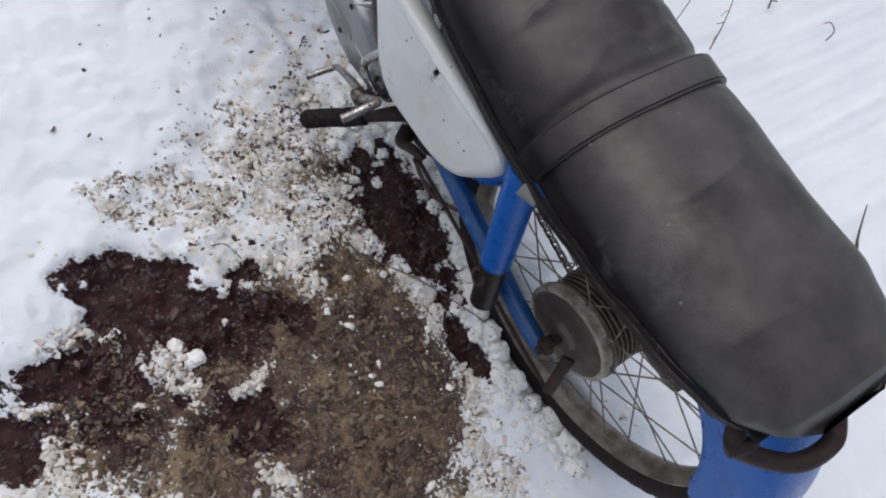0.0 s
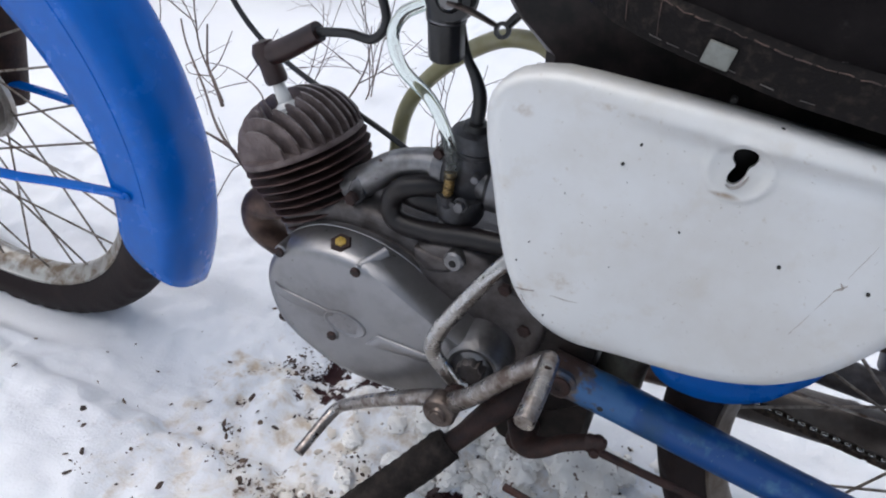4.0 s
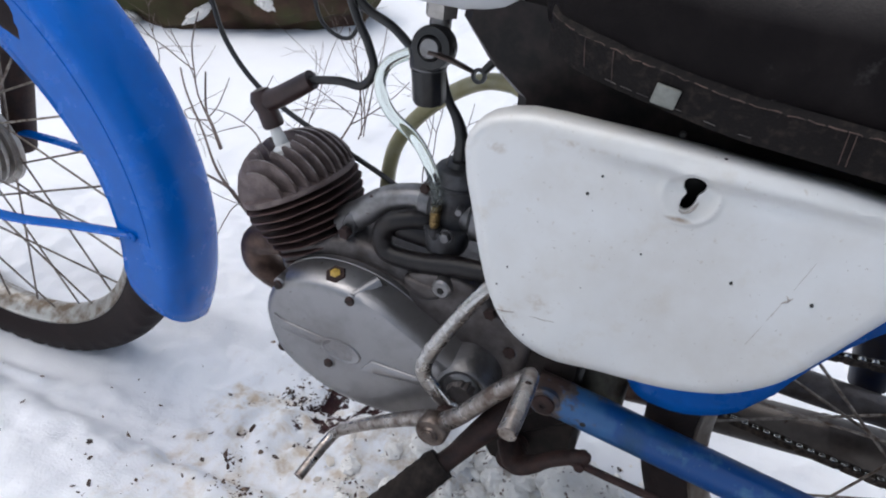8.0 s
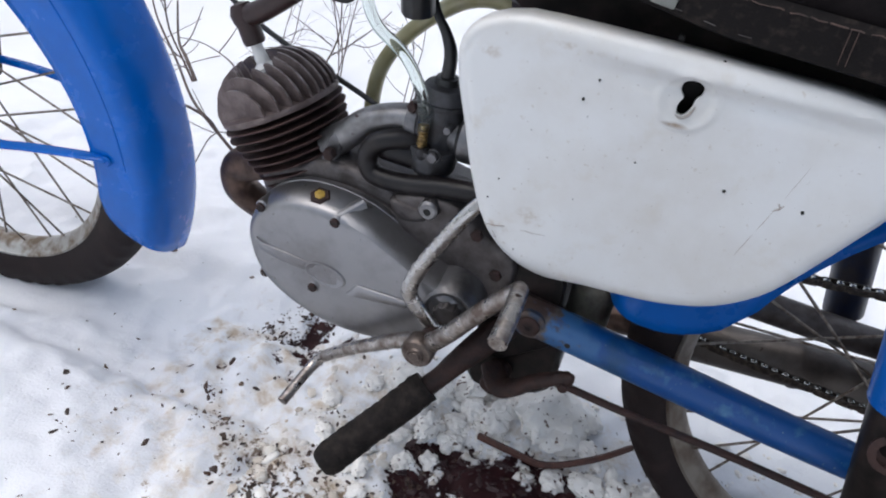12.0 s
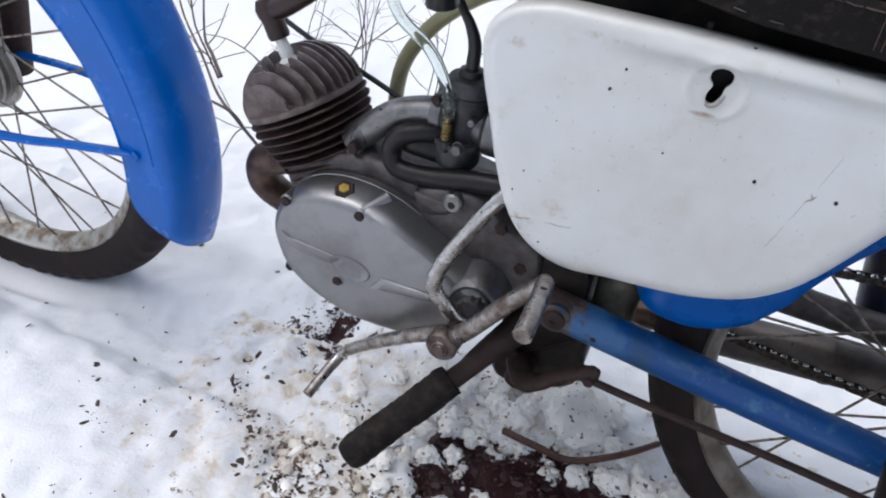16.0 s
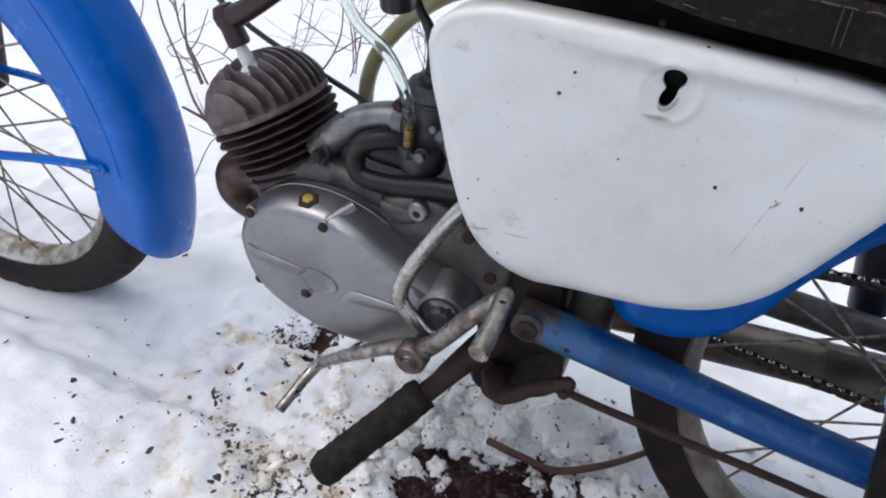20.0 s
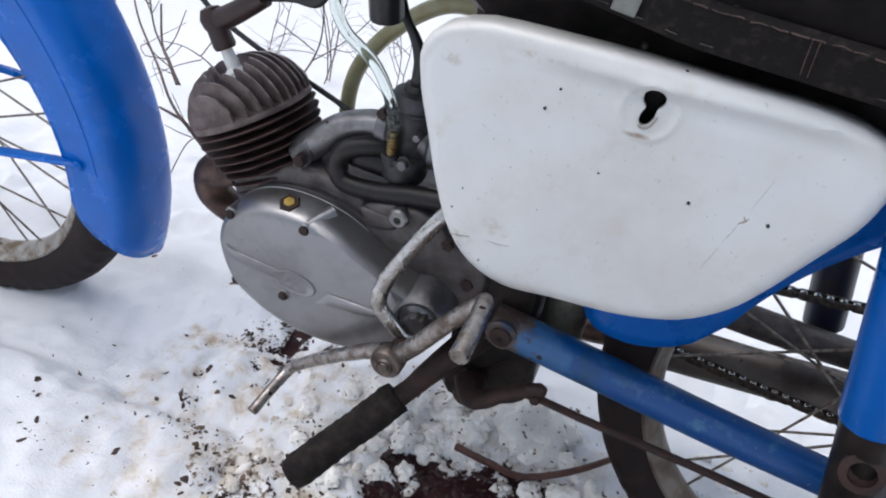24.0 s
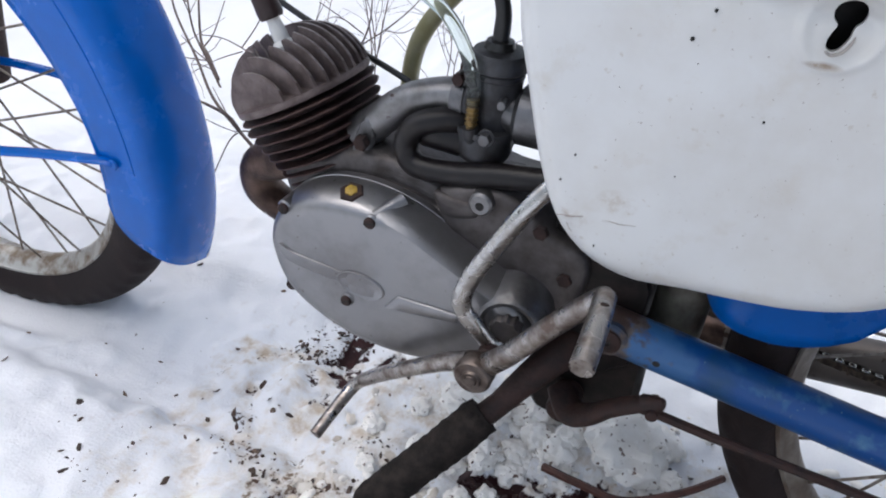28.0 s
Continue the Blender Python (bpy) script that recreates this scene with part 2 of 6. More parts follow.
def rod(a, b, r, segs=12, bevel=0.15, bm=None):
    """A straight round bar with softened ends."""
    a, b = Vector(a), Vector(b)
    L = (b - a).length
    e = min(r * bevel, L * 0.2)
    return lathe([(0, 0), (r - e, 0), (r, e), (r, L - e), (r - e, L), (0, L)], a, b - a, segs, bm=bm)


def hexnut(centre, axis, r, h, bm=None):
    return lathe([(0, 0), (r, 0), (r, h * 0.8), (r * 0.86, h), (0, h)], centre, axis, 6, bm=bm)


def block(a, b, bevel=0.002, bm=None, m=None):
    bm = bm or bmesh.new()
    A, B = Vector(a), Vector(b)
    g = bmesh.ops.create_cube(bm, size=1.0)["verts"]
    for v in g:
        v.co = Vector(((A.x + B.x) / 2 + v.co.x * (B.x - A.x), (A.y + B.y) / 2 + v.co.y * (B.y - A.y), (A.z + B.z) / 2 + v.co.z * (B.z - A.z)))
        if m:
            v.co = m @ v.co
    if bevel:
        ed = list({e for v in g for e in v.link_edges})
        bmesh.ops.bevel(bm, geom=ed, offset=bevel, segments=2, affect="EDGES", profile=0.5)
    return bm


def rings_mesh(rings, cap_first=True, cap_last=True, closed=True, bm=None):
    """Skins a list of rings of equal length."""
    bm = bm or bmesh.new()
    V = [[bm.verts.new(p) for p in ring] for ring in rings]
    n = len(V[0])
    for a, b in zip(V, V[1:]):
        for k in range(n if closed else n - 1):
            bm.faces.new((a[k], a[(k + 1) % n], b[(k + 1) % n], b[k]))
    if cap_first:
        bm.faces.new(V[0][::-1])
    if cap_last:
        bm.faces.new(V[-1])
    return bm


def plate(outline, y0, y1, bevel=0.003, bm=None):
    """A plate with its outline in x and z, from y0 to y1, edges softened."""
    c = sum((Vector((p[0], 0, p[1])) for p in outline), Vector()) / len(outline)

    def ring(y, inset):
        out = []
        for p in outline:
            d = Vector((p[0], 0, p[1])) - c
            q = c + d * (1 - inset / max(d.length, 1e-6))
            out.append((q.x, y, q.z))
        return out

    s = 1 if y1 > y0 else -1
    return rings_mesh([ring(y0, bevel), ring(y0 + s * bevel, 0), ring(y1 - s * bevel, 0), ring(y1 - s * bevel * 0.3, bevel * 0.5), ring(y1, bevel * 1.4)], bm=bm)


# ---- ground ----
RNG = random.Random(7)
FRONT, REAR = Vector((-0.377, -0.0443, 0.2420)), Vector((0.725, -0.006, 0.241))
TYRE_F, TYRE_R = 0.3020, 0.290
# the front wheel is steered a little, so it leans as well
TURN_F = Matrix.Rotation(0.062, 3, "Z") @ Matrix.Rotation(0.105, 3, "X")
TURN_R = Matrix.Rotation(0.06, 3, "Z")


def smooth(a, b, x):
    t = min(max((x - a) / (b - a), 0.0), 1.0)
    return t * t * (3 - 2 * t)


def blob(x, y, cx, cy, rx, ry, turn=0.0):
    """1 at the middle of a tilted ellipse, 0 on its rim, negative outside."""
    c, s = math.cos(radians(turn)), math.sin(radians(turn))
    u, v = (x - cx) * c + (y - cy) * s, -(x - cx) * s + (y - cy) * c
    return 1.0 - math.sqrt((u / rx) ** 2 + (v / ry) ** 2)


def trodden(x, y):
    """Distance in metres inside the trampled ground; negative on clean snow."""
    edge = float(np.interp(y, [-2.0, -1.0, -0.766, -0.635, -0.496, -0.369, -0.268, -0.192, -0.10, 0.1], [1.2, 0.64, 0.436, 0.316, 0.228, 0.151, 0.02, -0.05, -0.10, -0.12]))
    return (x - edge) * 0.75


def fields(x, y):
    """How much wet soil, granular slush and litter lie at a place."""
    v3 = Vector((x, y, 0))
    n1 = noise.fractal(v3 * 9 + Vector((0, 0, 1.7)), 1.0, 2.0, 4)
    n2 = noise.fractal(v3 * 34 + Vector((0, 0, 5.1)), 0.8, 2.0, 4)
    n3 = noise.fractal(v3 * 90 + Vector((0, 0, 2.3)), 0.8, 2.0, 2)
    wob = n1 * 0.5 + n2 * 0.45 + n3 * 0.25
    soil = max(blob(x, y, 0.352, -0.540, 0.075, 0.118, -25) * 1.2, blob(x, y, 0.420, -0.470, 0.060, 0.10, -30), blob(x, y, 0.393, -0.370, 0.026, 0.030), blob(x, y, 0.428, -0.682, 0.040, 0.080, -30),
               blob(x, y, 0.490, -0.765, 0.06, 0.035), blob(x, y, 0.430, -0.092, 0.165, 0.076, 6) * 1.15, blob(x, y, 0.680, -0.100, 0.085, 0.034, 12), blob(x, y, 0.610, -0.455, 0.085, 0.055, 40) * 0.95,
               blob(x, y, 0.455, -0.400, 0.10, 0.065, -35) * 0.75, blob(x, y, 0.505, -0.330, 0.07, 0.04, 20) * 0.6, blob(x, y, 0.73, -0.62, 0.07, 0.05) * 0.7, blob(x, y, 0.055, 0.035, 0.05, 0.045) * 0.14, blob(x, y, 0.29, -0.055, 0.07, 0.035) * 0.85, blob(x, y, 0.470, -0.620, 0.11, 0.10) * 0.7)
    soil = soil * 1.1 + 0.05 + wob * 0.85
    dense = max(blob(x, y, 0.66, -0.30, 0.26, 0.22, 10) * 2.2, blob(x, y, 0.55, -0.20, 0.17, 0.09, 15) * 1.6, blob(x, y, 0.86, -0.40, 0.20, 0.30) * 1.5, blob(x, y, 0.48, -0.37, 0.13, 0.11, -30) * 1.5, blob(x, y, 0.54, -0.62, 0.17, 0.17, 0) * 1.1, blob(x, y, 0.48, -0.225, 0.13, 0.09, 10) * 1.3,
                blob(x, y, 0.455, -0.625, 0.125, 0.10, -20) * 1.5, blob(x, y, 0.505, -0.460, 0.09, 0.09) * 1.5, blob(x, y, 0.64, -0.53, 0.15, 0.12) * 1.4)
    mixed_ = max(blob(x, y, 0.56, -0.60, 0.26, 0.20) * 1.3, blob(x, y, 0.33, -0.20, 0.15, 0.12, 20) * 0.8, blob(x, y, 0.235, -0.43, 0.15, 0.075, 62) * 0.9, blob(x, y, 0.20, -0.24, 0.17, 0.16, 40) * 0.5)
    slush = max(min(dense, 1.0), min(mixed_, 0.42)) + n1 * 0.22 + n2 * 0.25
    strip = max(blob(x, y, 0.62, -0.035, 0.34, 0.042, 2), blob(x, y, 0.36, 0.03, 0.20, 0.06))
    slush -= 1.2 * max(strip + 0.25 + n2 * 0.3, 0)
    tr = trodden(x, y)
    litter = max(smooth(-0.06, 0.10, tr + n1 * 0.05), 0.8 * smooth(0.0, 0.4, max(blob(x, y, 0.10, -0.16, 0.22, 0.16), blob(x, y, 0.06, 0.035, 0.09, 0.08)))) * (1 - smooth(0.55, 0.9, x)) * (1 - smooth(0.02, 0.12, y))
    return min(max(soil * 2.0, 0), 1), min(max(slush, 0), 1), litter


def height(x, y):
    near = math.exp(-((x - 0.2) ** 2 + y * y) / 1.2)
    n0 = noise.fractal(Vector((x * 1.3, y * 1.3, 9.0)), 1.0, 2.0, 3) * 0.03
    n1 = noise.fractal(Vector((x * 6, y * 6, 3.0)), 1.0, 2.0, 3) * 0.006
    h = n0 * (1 - 0.85 * near) + n1
    if abs(x) < 2.0 and abs(y) < 2.0:
        soil, slush, litter = fields(x, y)
        tr = trodden(x, y)
        n2 = noise.fractal(Vector((x * 45, y * 45, 4.0)), 0.9, 2.0, 3)
        n3 = noise.fractal(Vector((x * 18, y * 18, 6.0)), 0.9, 2.0, 3)
        h += 0.016 * (1 - smooth(-0.03, 0.045, tr + n3 * 0.02)) * (1 - smooth(-0.16, -0.06, y))
        rough = 0.68 + 0.42 * litter
        h += (n3 * 0.0095 + n2 * 0.0048) * rough
        h -= 0.012 * slush - n2 * 0.007 * slush
        h -= 0.014 * soil
        # packed wheel track along the moped
        h -= 0.028 * smooth(-0.62, -0.34, x) * smooth(-0.150, -0.106, y + n3 * 0.022 + n0 * 0.9) * (1 - smooth(0.05, 0.11, y)) * (1 - smooth(0.06, 0.22, x))
    for c, w, tyre_r in ((FRONT, 0.045, TYRE_F), (REAR, 0.040, TYRE_R)):
        bottom = c.z - tyre_r
        r = math.hypot((x - c.x) / 0.20, (y - c.y) / w)
        if r < 1.5:
            h = h + (min(h, bottom + 0.010 + 0.9 * (x - c.x) ** 2) - h) * (1 - smooth(0.75, 1.5, r))
    far = max(abs(x - 0.2), abs(y)) - 3
    if far > 0:
        h += 0.02 * far * (0.3 + 0.7 * noise.noise(Vector((x * 0.15, y * 0.15, 0))))
    return h


def axis_steps(lo, hi, fine, grow, end):
    v = list(np.arange(lo, hi + 1e-9, fine))
    for sgn in (1, -1):
        s, p = fine, v[-1] if sgn > 0 else v[0]
        while abs(p) < end:
            s *= grow
            p += sgn * s
            v.append(p) if sgn > 0 else v.insert(0, p)
    return [float(a) for a in v]


GX, GY = axis_steps(-0.55, 1.05, 0.0065, 1.2, 300), axis_steps(-0.88, 0.40, 0.0065, 1.2, 300)
gverts, gsoil, gslush, glit = [], [], [], []
for y in GY:
    for x in GX:
        near_ = abs(x) < 2 and abs(y) < 2
        a_, b_, c_ = fields(x, y) if near_ else (0.0, 0.0, 0.0)
        gverts.append((x, y, height(x, y) if abs(x) < 40 and abs(y) < 40 else 0.0))
        gsoil.append(a_)
        gslush.append(b_)
        glit.append(c_)
nx = len(GX)
gfaces = [(j * nx + i, j * nx + i + 1, (j + 1) * nx + i + 1, (j + 1) * nx + i) for j in range(len(GY) - 1) for i in range(nx - 1)]
gme = bpy.data.meshes.new("ground")
gme.from_pydata(gverts, [], gfaces)
gme.polygons.foreach_set("use_smooth", [True] * len(gme.polygons))
for key, vals in (("soil", gsoil), ("slush", gslush), ("litter", glit)):
    gme.attributes.new(key, "FLOAT", "POINT").data.foreach_set("value", vals)
ground = tagged(new("ground", gme), "thin trampled snow over wet brown soil", "ground", kind="structure")


class Nodes:
    """Short forms for building a node material."""

    def __init__(self, name):
        self.m = bpy.data.materials.new(name)
        self.m.use_nodes = True
        self.n, self.lk = self.m.node_tree.nodes, self.m.node_tree.links
        self.b = self.n["Principled BSDF"]
        self.pos = self.n.new("ShaderNodeNewGeometry").outputs["Position"]

    def attr(self, key):
        a = self.n.new("ShaderNodeAttribute")
        a.attribute_name = key
        return a.outputs["Fac"]

    def nz(self, sc, det=5.0, rg=0.6):
        t = self.n.new("ShaderNodeTexNoise")
        t.inputs["Scale"].default_value, t.inputs["Detail"].default_value, t.inputs["Roughness"].default_value = sc, det, rg
        self.lk.new(self.pos, t.inputs["Vector"])
        return t.outputs["Fac"]

    def rng(self, src, lo, hi, a0=0.0, a1=1.0):
        r = self.n.new("ShaderNodeMapRange")
        for k, v in zip(("From Min", "From Max", "To Min", "To Max"), (lo, hi, a0, a1)):
            r.inputs[k].default_value = v
        self.lk.new(src, r.inputs["Value"])
        return r.outputs[0]

    def mx(self, fac, c0, c1):
        x = self.n.new("ShaderNodeMix")
        x.data_type = "RGBA"
        self.lk.new(fac, x.inputs[0])
        for s, v in ((x.inputs[6], c0), (x.inputs[7], c1)):
            if isinstance(v, tuple):
                s.default_value = (*v, 1)
            else:
                self.lk.new(v, s)
        return x.outputs[2]

    def op(self, p, q, kind="ADD"):
        t = self.n.new("ShaderNodeMath")
        t.operation = kind
        for s, v in zip(t.inputs, (p, q)):
            if isinstance(v, float):
                s.default_value = v
            else:
                self.lk.new(v, s)
        return t.outputs[0]

    def bump(self, height_src, strength, dist):
        bp = self.n.new("ShaderNodeBump")
        bp.inputs["Strength"].default_value, bp.inputs["Distance"].default_value = strength, dist
        self.lk.new(height_src, bp.inputs["Height"])
        self.lk.new(bp.outputs[0], self.b.inputs["Normal"])


def ground_material():
    g = Nodes("snow_and_soil")
    fine = g.nz(170.0, 6.0, 0.7)
    mid = g.nz(50.0, 6.0, 0.7)
    snow = g.mx(g.rng(g.nz(3.0), 0.4, 0.7), (0.79, 0.81, 0.85), (0.73, 0.75, 0.80))
    soil = g.mx(g.rng(g.nz(34.0), 0.40, 0.66), (0.018, 0.0045, 0.0062), (0.040, 0.0130, 0.0145))
    warm = g.mx(g.rng(g.nz(5.5, 3.0), 0.46, 0.60), (0.072, 0.040, 0.033), (0.20, 0.138, 0.080))
    brown = g.mx(g.rng(g.op(mid, g.rng(g.nz(20.0, 4.0), 0.3, 0.7, -0.22, 0.22)), 0.38, 0.64), (0.030, 0.012, 0.011), warm)
    slush = g.mx(g.rng(fine, 0.50, 0.74, 0.0, 0.75), brown, (0.31, 0.25, 0.185))
    dirty = g.mx(g.rng(mid, 0.42, 0.62), (0.76, 0.75, 0.73), (0.52, 0.44, 0.35))
    lit = g.op(g.attr("litter"), g.rng(g.nz(26.0, 5.0, 0.7), 0.38, 0.72, -0.85, 0.25))
    c = g.mx(g.rng(lit, 0.25, 0.95), snow, dirty)
    stain = g.op(g.rng(g.nz(48.0, 5.0, 0.65), 0.60, 0.72), g.rng(g.attr("litter"), 0.02, 0.35), "MULTIPLY")
    c = g.mx(g.op(stain, 0.30, "MULTIPLY"), c, (0.36, 0.24, 0.17))
    crumb = g.op(g.rng(mid, 0.25, 0.75, -0.55, 0.55), g.rng(fine, 0.25, 0.75, -0.5, 0.5))
    sl = g.op(g.attr("slush"), g.op(crumb, g.rng(g.attr("slush"), 0.02, 0.22), "MULTIPLY"))
    c = g.mx(g.rng(sl, 0.30, 0.44, 0.0, 0.6), c, (0.45, 0.38, 0.305))
    c = g.mx(g.rng(sl, 0.38, 0.58), c, slush)
    so = g.op(g.attr("soil"), g.rng(fine, 0.3, 0.7, -0.30, 0.30))
    c = g.mx(g.rng(so, 0.42, 0.55), c, soil)
    g.lk.new(c, g.b.inputs["Base Color"])
    g.lk.new(g.rng(so, 0.3, 0.7, 0.60, 0.36), g.b.inputs["Roughness"])
    g.lk.new(g.rng(so, 0.3, 0.7, 0.3, 0.16), g.b.inputs["Specular IOR Level"])
    g.bump(g.op(fine, g.nz(420.0, 3.0, 0.6)), 0.42, 0.003)
    return g.m


gme.materials.append(ground_material())

# ---- the moped ----
moped = tagged(new("moped"), "blue and white moped with black seat parked in melting snow", "moped")
moped.location = (0.2, 0.0, -0.05)


def wheel(name, c, Rz, R, hub_bm, hub_mat, flanges, label, spoke_turn):
    WA = Rz @ Vector((0, 1, 0))
    rim = lathe([(0.249, -0.020), (0.2505, -0.0175), (0.2475, -0.0150), (0.2460, -0.0125), (0.2405, -0.008), (0.2380, -0.005), (0.2380, 0.005), (0.2405, 0.008), (0.2460, 0.0125), (0.2475, 0.0150), (0.2505, 0.0175),
                 (0.249, 0.020), (0.2465, 0.0197), (0.2448, 0.0172), (0.2415, 0.0140), (0.2365, 0.0095), (0.2342, 0.0050), (0.2336, 0.0), (0.2342, -0.0050), (0.2365, -0.0095), (0.2415, -0.0140), (0.2448, -0.0172), (0.2465, -0.0197)], c, WA, 96, closed=True)
    w = part(name, rim, RIM if name == "front_wheel" else RIM_RUSTY, moped, label)
    def tread(k, i):
        return -0.0045 if (k % 3 == 0 and i in (4, 5, 6, 12, 13, 14)) else 0.0

    prof = [(0.2465, -0.0165), (0.252, -0.0215), (0.262, -0.0275), (0.272, -0.0295), (R - 0.013, -0.0275), (R - 0.009, -0.0245), (R - 0.005, -0.019), (R - 0.002, -0.012), (R, -0.004), (R - 0.003, -0.002), (R - 0.003, 0.002), (R, 0.004), (R - 0.002, 0.012),
            (R - 0.005, 0.019), (R - 0.009, 0.0245), (R - 0.013, 0.0275), (0.272, 0.0295), (0.262, 0.0275), (0.252, 0.0215), (0.2465, 0.0165)]
    part("tyre", lathe(prof, c, WA, 180, wobble=tread), RUBBER, w, "worn black rubber tyre")
    h = part("hub", hub_bm, hub_mat, w, "finned metal hub")
    base = None
    for side, (fy, fr) in zip((-1, 1), flanges):
        for i in range(18):
            a0 = 2 * math.pi * (i + (0.5 if side > 0 else 0.0)) / 18 + spoke_turn
            a1 = a0 + (0.62 if i % 2 else -0.62)
            p = c + Rz @ Vector((fr * math.cos(a1), fy, fr * math.sin(a1)))
            q = c + Rz @ Vector((0.2350 * math.cos(a0), side * 0.004, 0.2350 * math.sin(a0)))
            L = (q - p).length
            if base is None:
                bmr = rod((0, 0, 0), (0, 0, 1), 0.00125, 7, 0.0)
                base = mesh_of(bmr, "spoke")
                base.materials.append(SPOKE)
            s = new("spoke", base)
            s.parent = w
            s.matrix_basis = Matrix.Translation(p) @ (q - p).to_track_quat("Z", "Y").to_matrix().to_4x4() @ Matrix.Diagonal((1, 1, L, 1))
    return w


# front hub: finned barrel
def finned(c, turn, y0, y1, r0, r1, fins, ends):
    prof = [(0.008, y0 - 0.012), (0.014, y0 - 0.012), (0.02, y0 - 0.002), (ends, y0), (ends, y0 + 0.006)]
    step = (y1 - y0 - 0.012) / fins
    for i in range(fins):
        s = y0 + 0.006 + i * step
        prof += [(r0, s + 0.15 * step), (r0, s + 0.55 * step), (r1, s + 0.62 * step), (r1, s + 0.95 * step)]
    prof += [(ends, y1 - 0.006), (ends, y1), (0.02, y1 + 0.002), (0.014, y1 + 0.012), (0.008, y1 + 0.012)]
    return lathe(prof, c, turn @ Vector((0, 1, 0)), 48)


front_wheel = wheel("front_wheel", FRONT, TURN_F, TYRE_F, finned(FRONT, TURN_F, -0.045, 0.035, 0.048, 0.055, 6, 0.062), ALU_RAW, ((-0.036, 0.058), (0.030, 0.058)), "wire-spoked front wheel with dirty steel rim", 0.1)
rear_wheel = wheel("rear_wheel", REAR, TURN_R, TYRE_R, finned(REAR, TURN_R, -0.032, 0.044, 0.060, 0.0705, 8, 0.0735), DRUM_FIN, ((-0.034, 0.073), (0.040, 0.073)), "wire-spoked rear wheel with brake drum", 0.25)


def fender(name, c, Rz, r_out, half, skirt, a0, a1, material, label, cut=8.0, drop=0.036, deepen=0.0, skew=0.0):
    """A deep mudguard: arched section swept round the wheel between two angles (degrees from +x, up)."""
    N, M_ = 72, 40
    bm = bmesh.new()
    V = []
    for i in range(N + 1):
        t = i / N
        row = []
        for k in range(M_ + 1):
            s = -1 + 2 * k / M_
            e = 1 - math.sqrt(max(1 - max((abs(s) - 0.71) / 0.29, 0.0) ** 2, 0.0))
            ang = radians(a0 + cut * e - skew * smooth(-0.8, 0.7, s) * (1 - t) ** 4 + (a1 - a0 - 2 * cut * e) * t)
            if abs(s) < 0.72:
                b = s / 0.72 * math.pi / 2
                y, r = math.copysign(abs(math.sin(b)) ** 0.85, b) * half, r_out - drop * (1 - max(math.cos(b), 0.0) ** 0.58)
            else:
                y, r = half * (1 if s > 0 else -1), r_out - drop - skirt * (1 + deepen * smooth(0.08, 0.42, t)) * (abs(s) - 0.72) / 0.28
            row.append(bm.verts.new(c + Rz @ Vector((r * math.cos(ang), y, r * math.sin(ang)))))
        V.append(row)
    for i in range(N):
        for k in range(M_):
            bm.faces.new((V[i][k], V[i][k + 1], V[i + 1][k + 1], V[i + 1][k]))
    ob = part(name, bm, material, moped, label)
    so = ob.modifiers.new("thickness", "SOLIDIFY")
    so.thickness, so.offset = 0.0016, -1
    return ob


# the front mudguard sits a little askew over its wheel
TURN_G = Matrix.Rotation(0.0077, 3, "Z") @ Matrix.Rotation(0.016, 3, "X")
GUARD = Vector((-0.3644, -0.0376, 0.2266))
front_fender = fender("front_fender", GUARD, TURN_G, 0.3299, 0.0414, 0.0407, -14.2, 150, BLUE, "glossy blue deep steel front mudguard", 7.0, 0.0273, 0.4225, 9.6)
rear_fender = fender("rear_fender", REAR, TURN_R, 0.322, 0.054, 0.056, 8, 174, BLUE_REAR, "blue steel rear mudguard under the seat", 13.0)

# rolled bead where the mudguard's side meets its crown
for sd in (-1, 1):
    bead = []
    for k in range(40):
        a = radians(2 + 122 * k / 39)
        bead.append(GUARD + TURN_G @ Vector((0.3015 * math.cos(a), sd * 0.0413, 0.3015 * math.sin(a))))
    part("bead", tube(bead, 0.0009, 8, 1), BLUE, front_fender)

# fender stays
part("fender_stay", tube([FRONT + TURN_F @ Vector((0.0, -0.074, -0.010)), (-0.2429, -0.0920, 0.2209), (-0.1687, -0.0850, 0.2327), (-0.0995, -0.0805, 0.2439), (-0.0822, -0.0795, 0.2432)], [0.0072, 0.0072, 0.0070, 0.0066, 0.0030], 10, 4, flat=0.55), BLUE, moped, "flattened blue mudguard stay")
part("fender_stay", tube([FRONT + TURN_F @ Vector((0.0, 0.074, -0.010)), FRONT + TURN_F @ Vector((0.12, 0.064, 0.000)), GUARD + TURN_G @ Vector((0.262, 0.0420, 0.026))], [0.0072, 0.0070, 0.0066], 10, 4, flat=0.55), BLUE, moped, "flattened blue mudguard stay")
part("stay_bolt", lathe([(0.0, 0.0016), (0.004, 0.0014), (0.0055, 0.0)], (-0.0822, -0.0795, 0.2432), TURN_G @ Vector((0, -1, 0)), 14), BLUE, front_fender, "painted rivet of the stay")
fork_dir = Vector((0.24, 0, 1)).normalized()
for s in (-1, 1):
    leg = part("fork_leg", rod(FRONT + Vector((0, s * 0.082, 0)) - fork_dir * 0.03, FRONT + Vector((0, s * 0.082, 0)) + fork_dir * 0.20, 0.019, 20), RUST, moped, "dark brown lower fork leg")
    part("fork_tube", rod(FRONT + Vector((0, s * 0.082, 0)) + fork_dir * 0.20, FRONT + Vector((0, s * 0.082, 0)) + fork_dir * 0.52, 0.016, 20), BLUE, leg)
part("axle", rod(FRONT + Vector((0, -0.10, 0)), FRONT + Vector((0, 0.10, 0)), 0.006), RUST, moped)

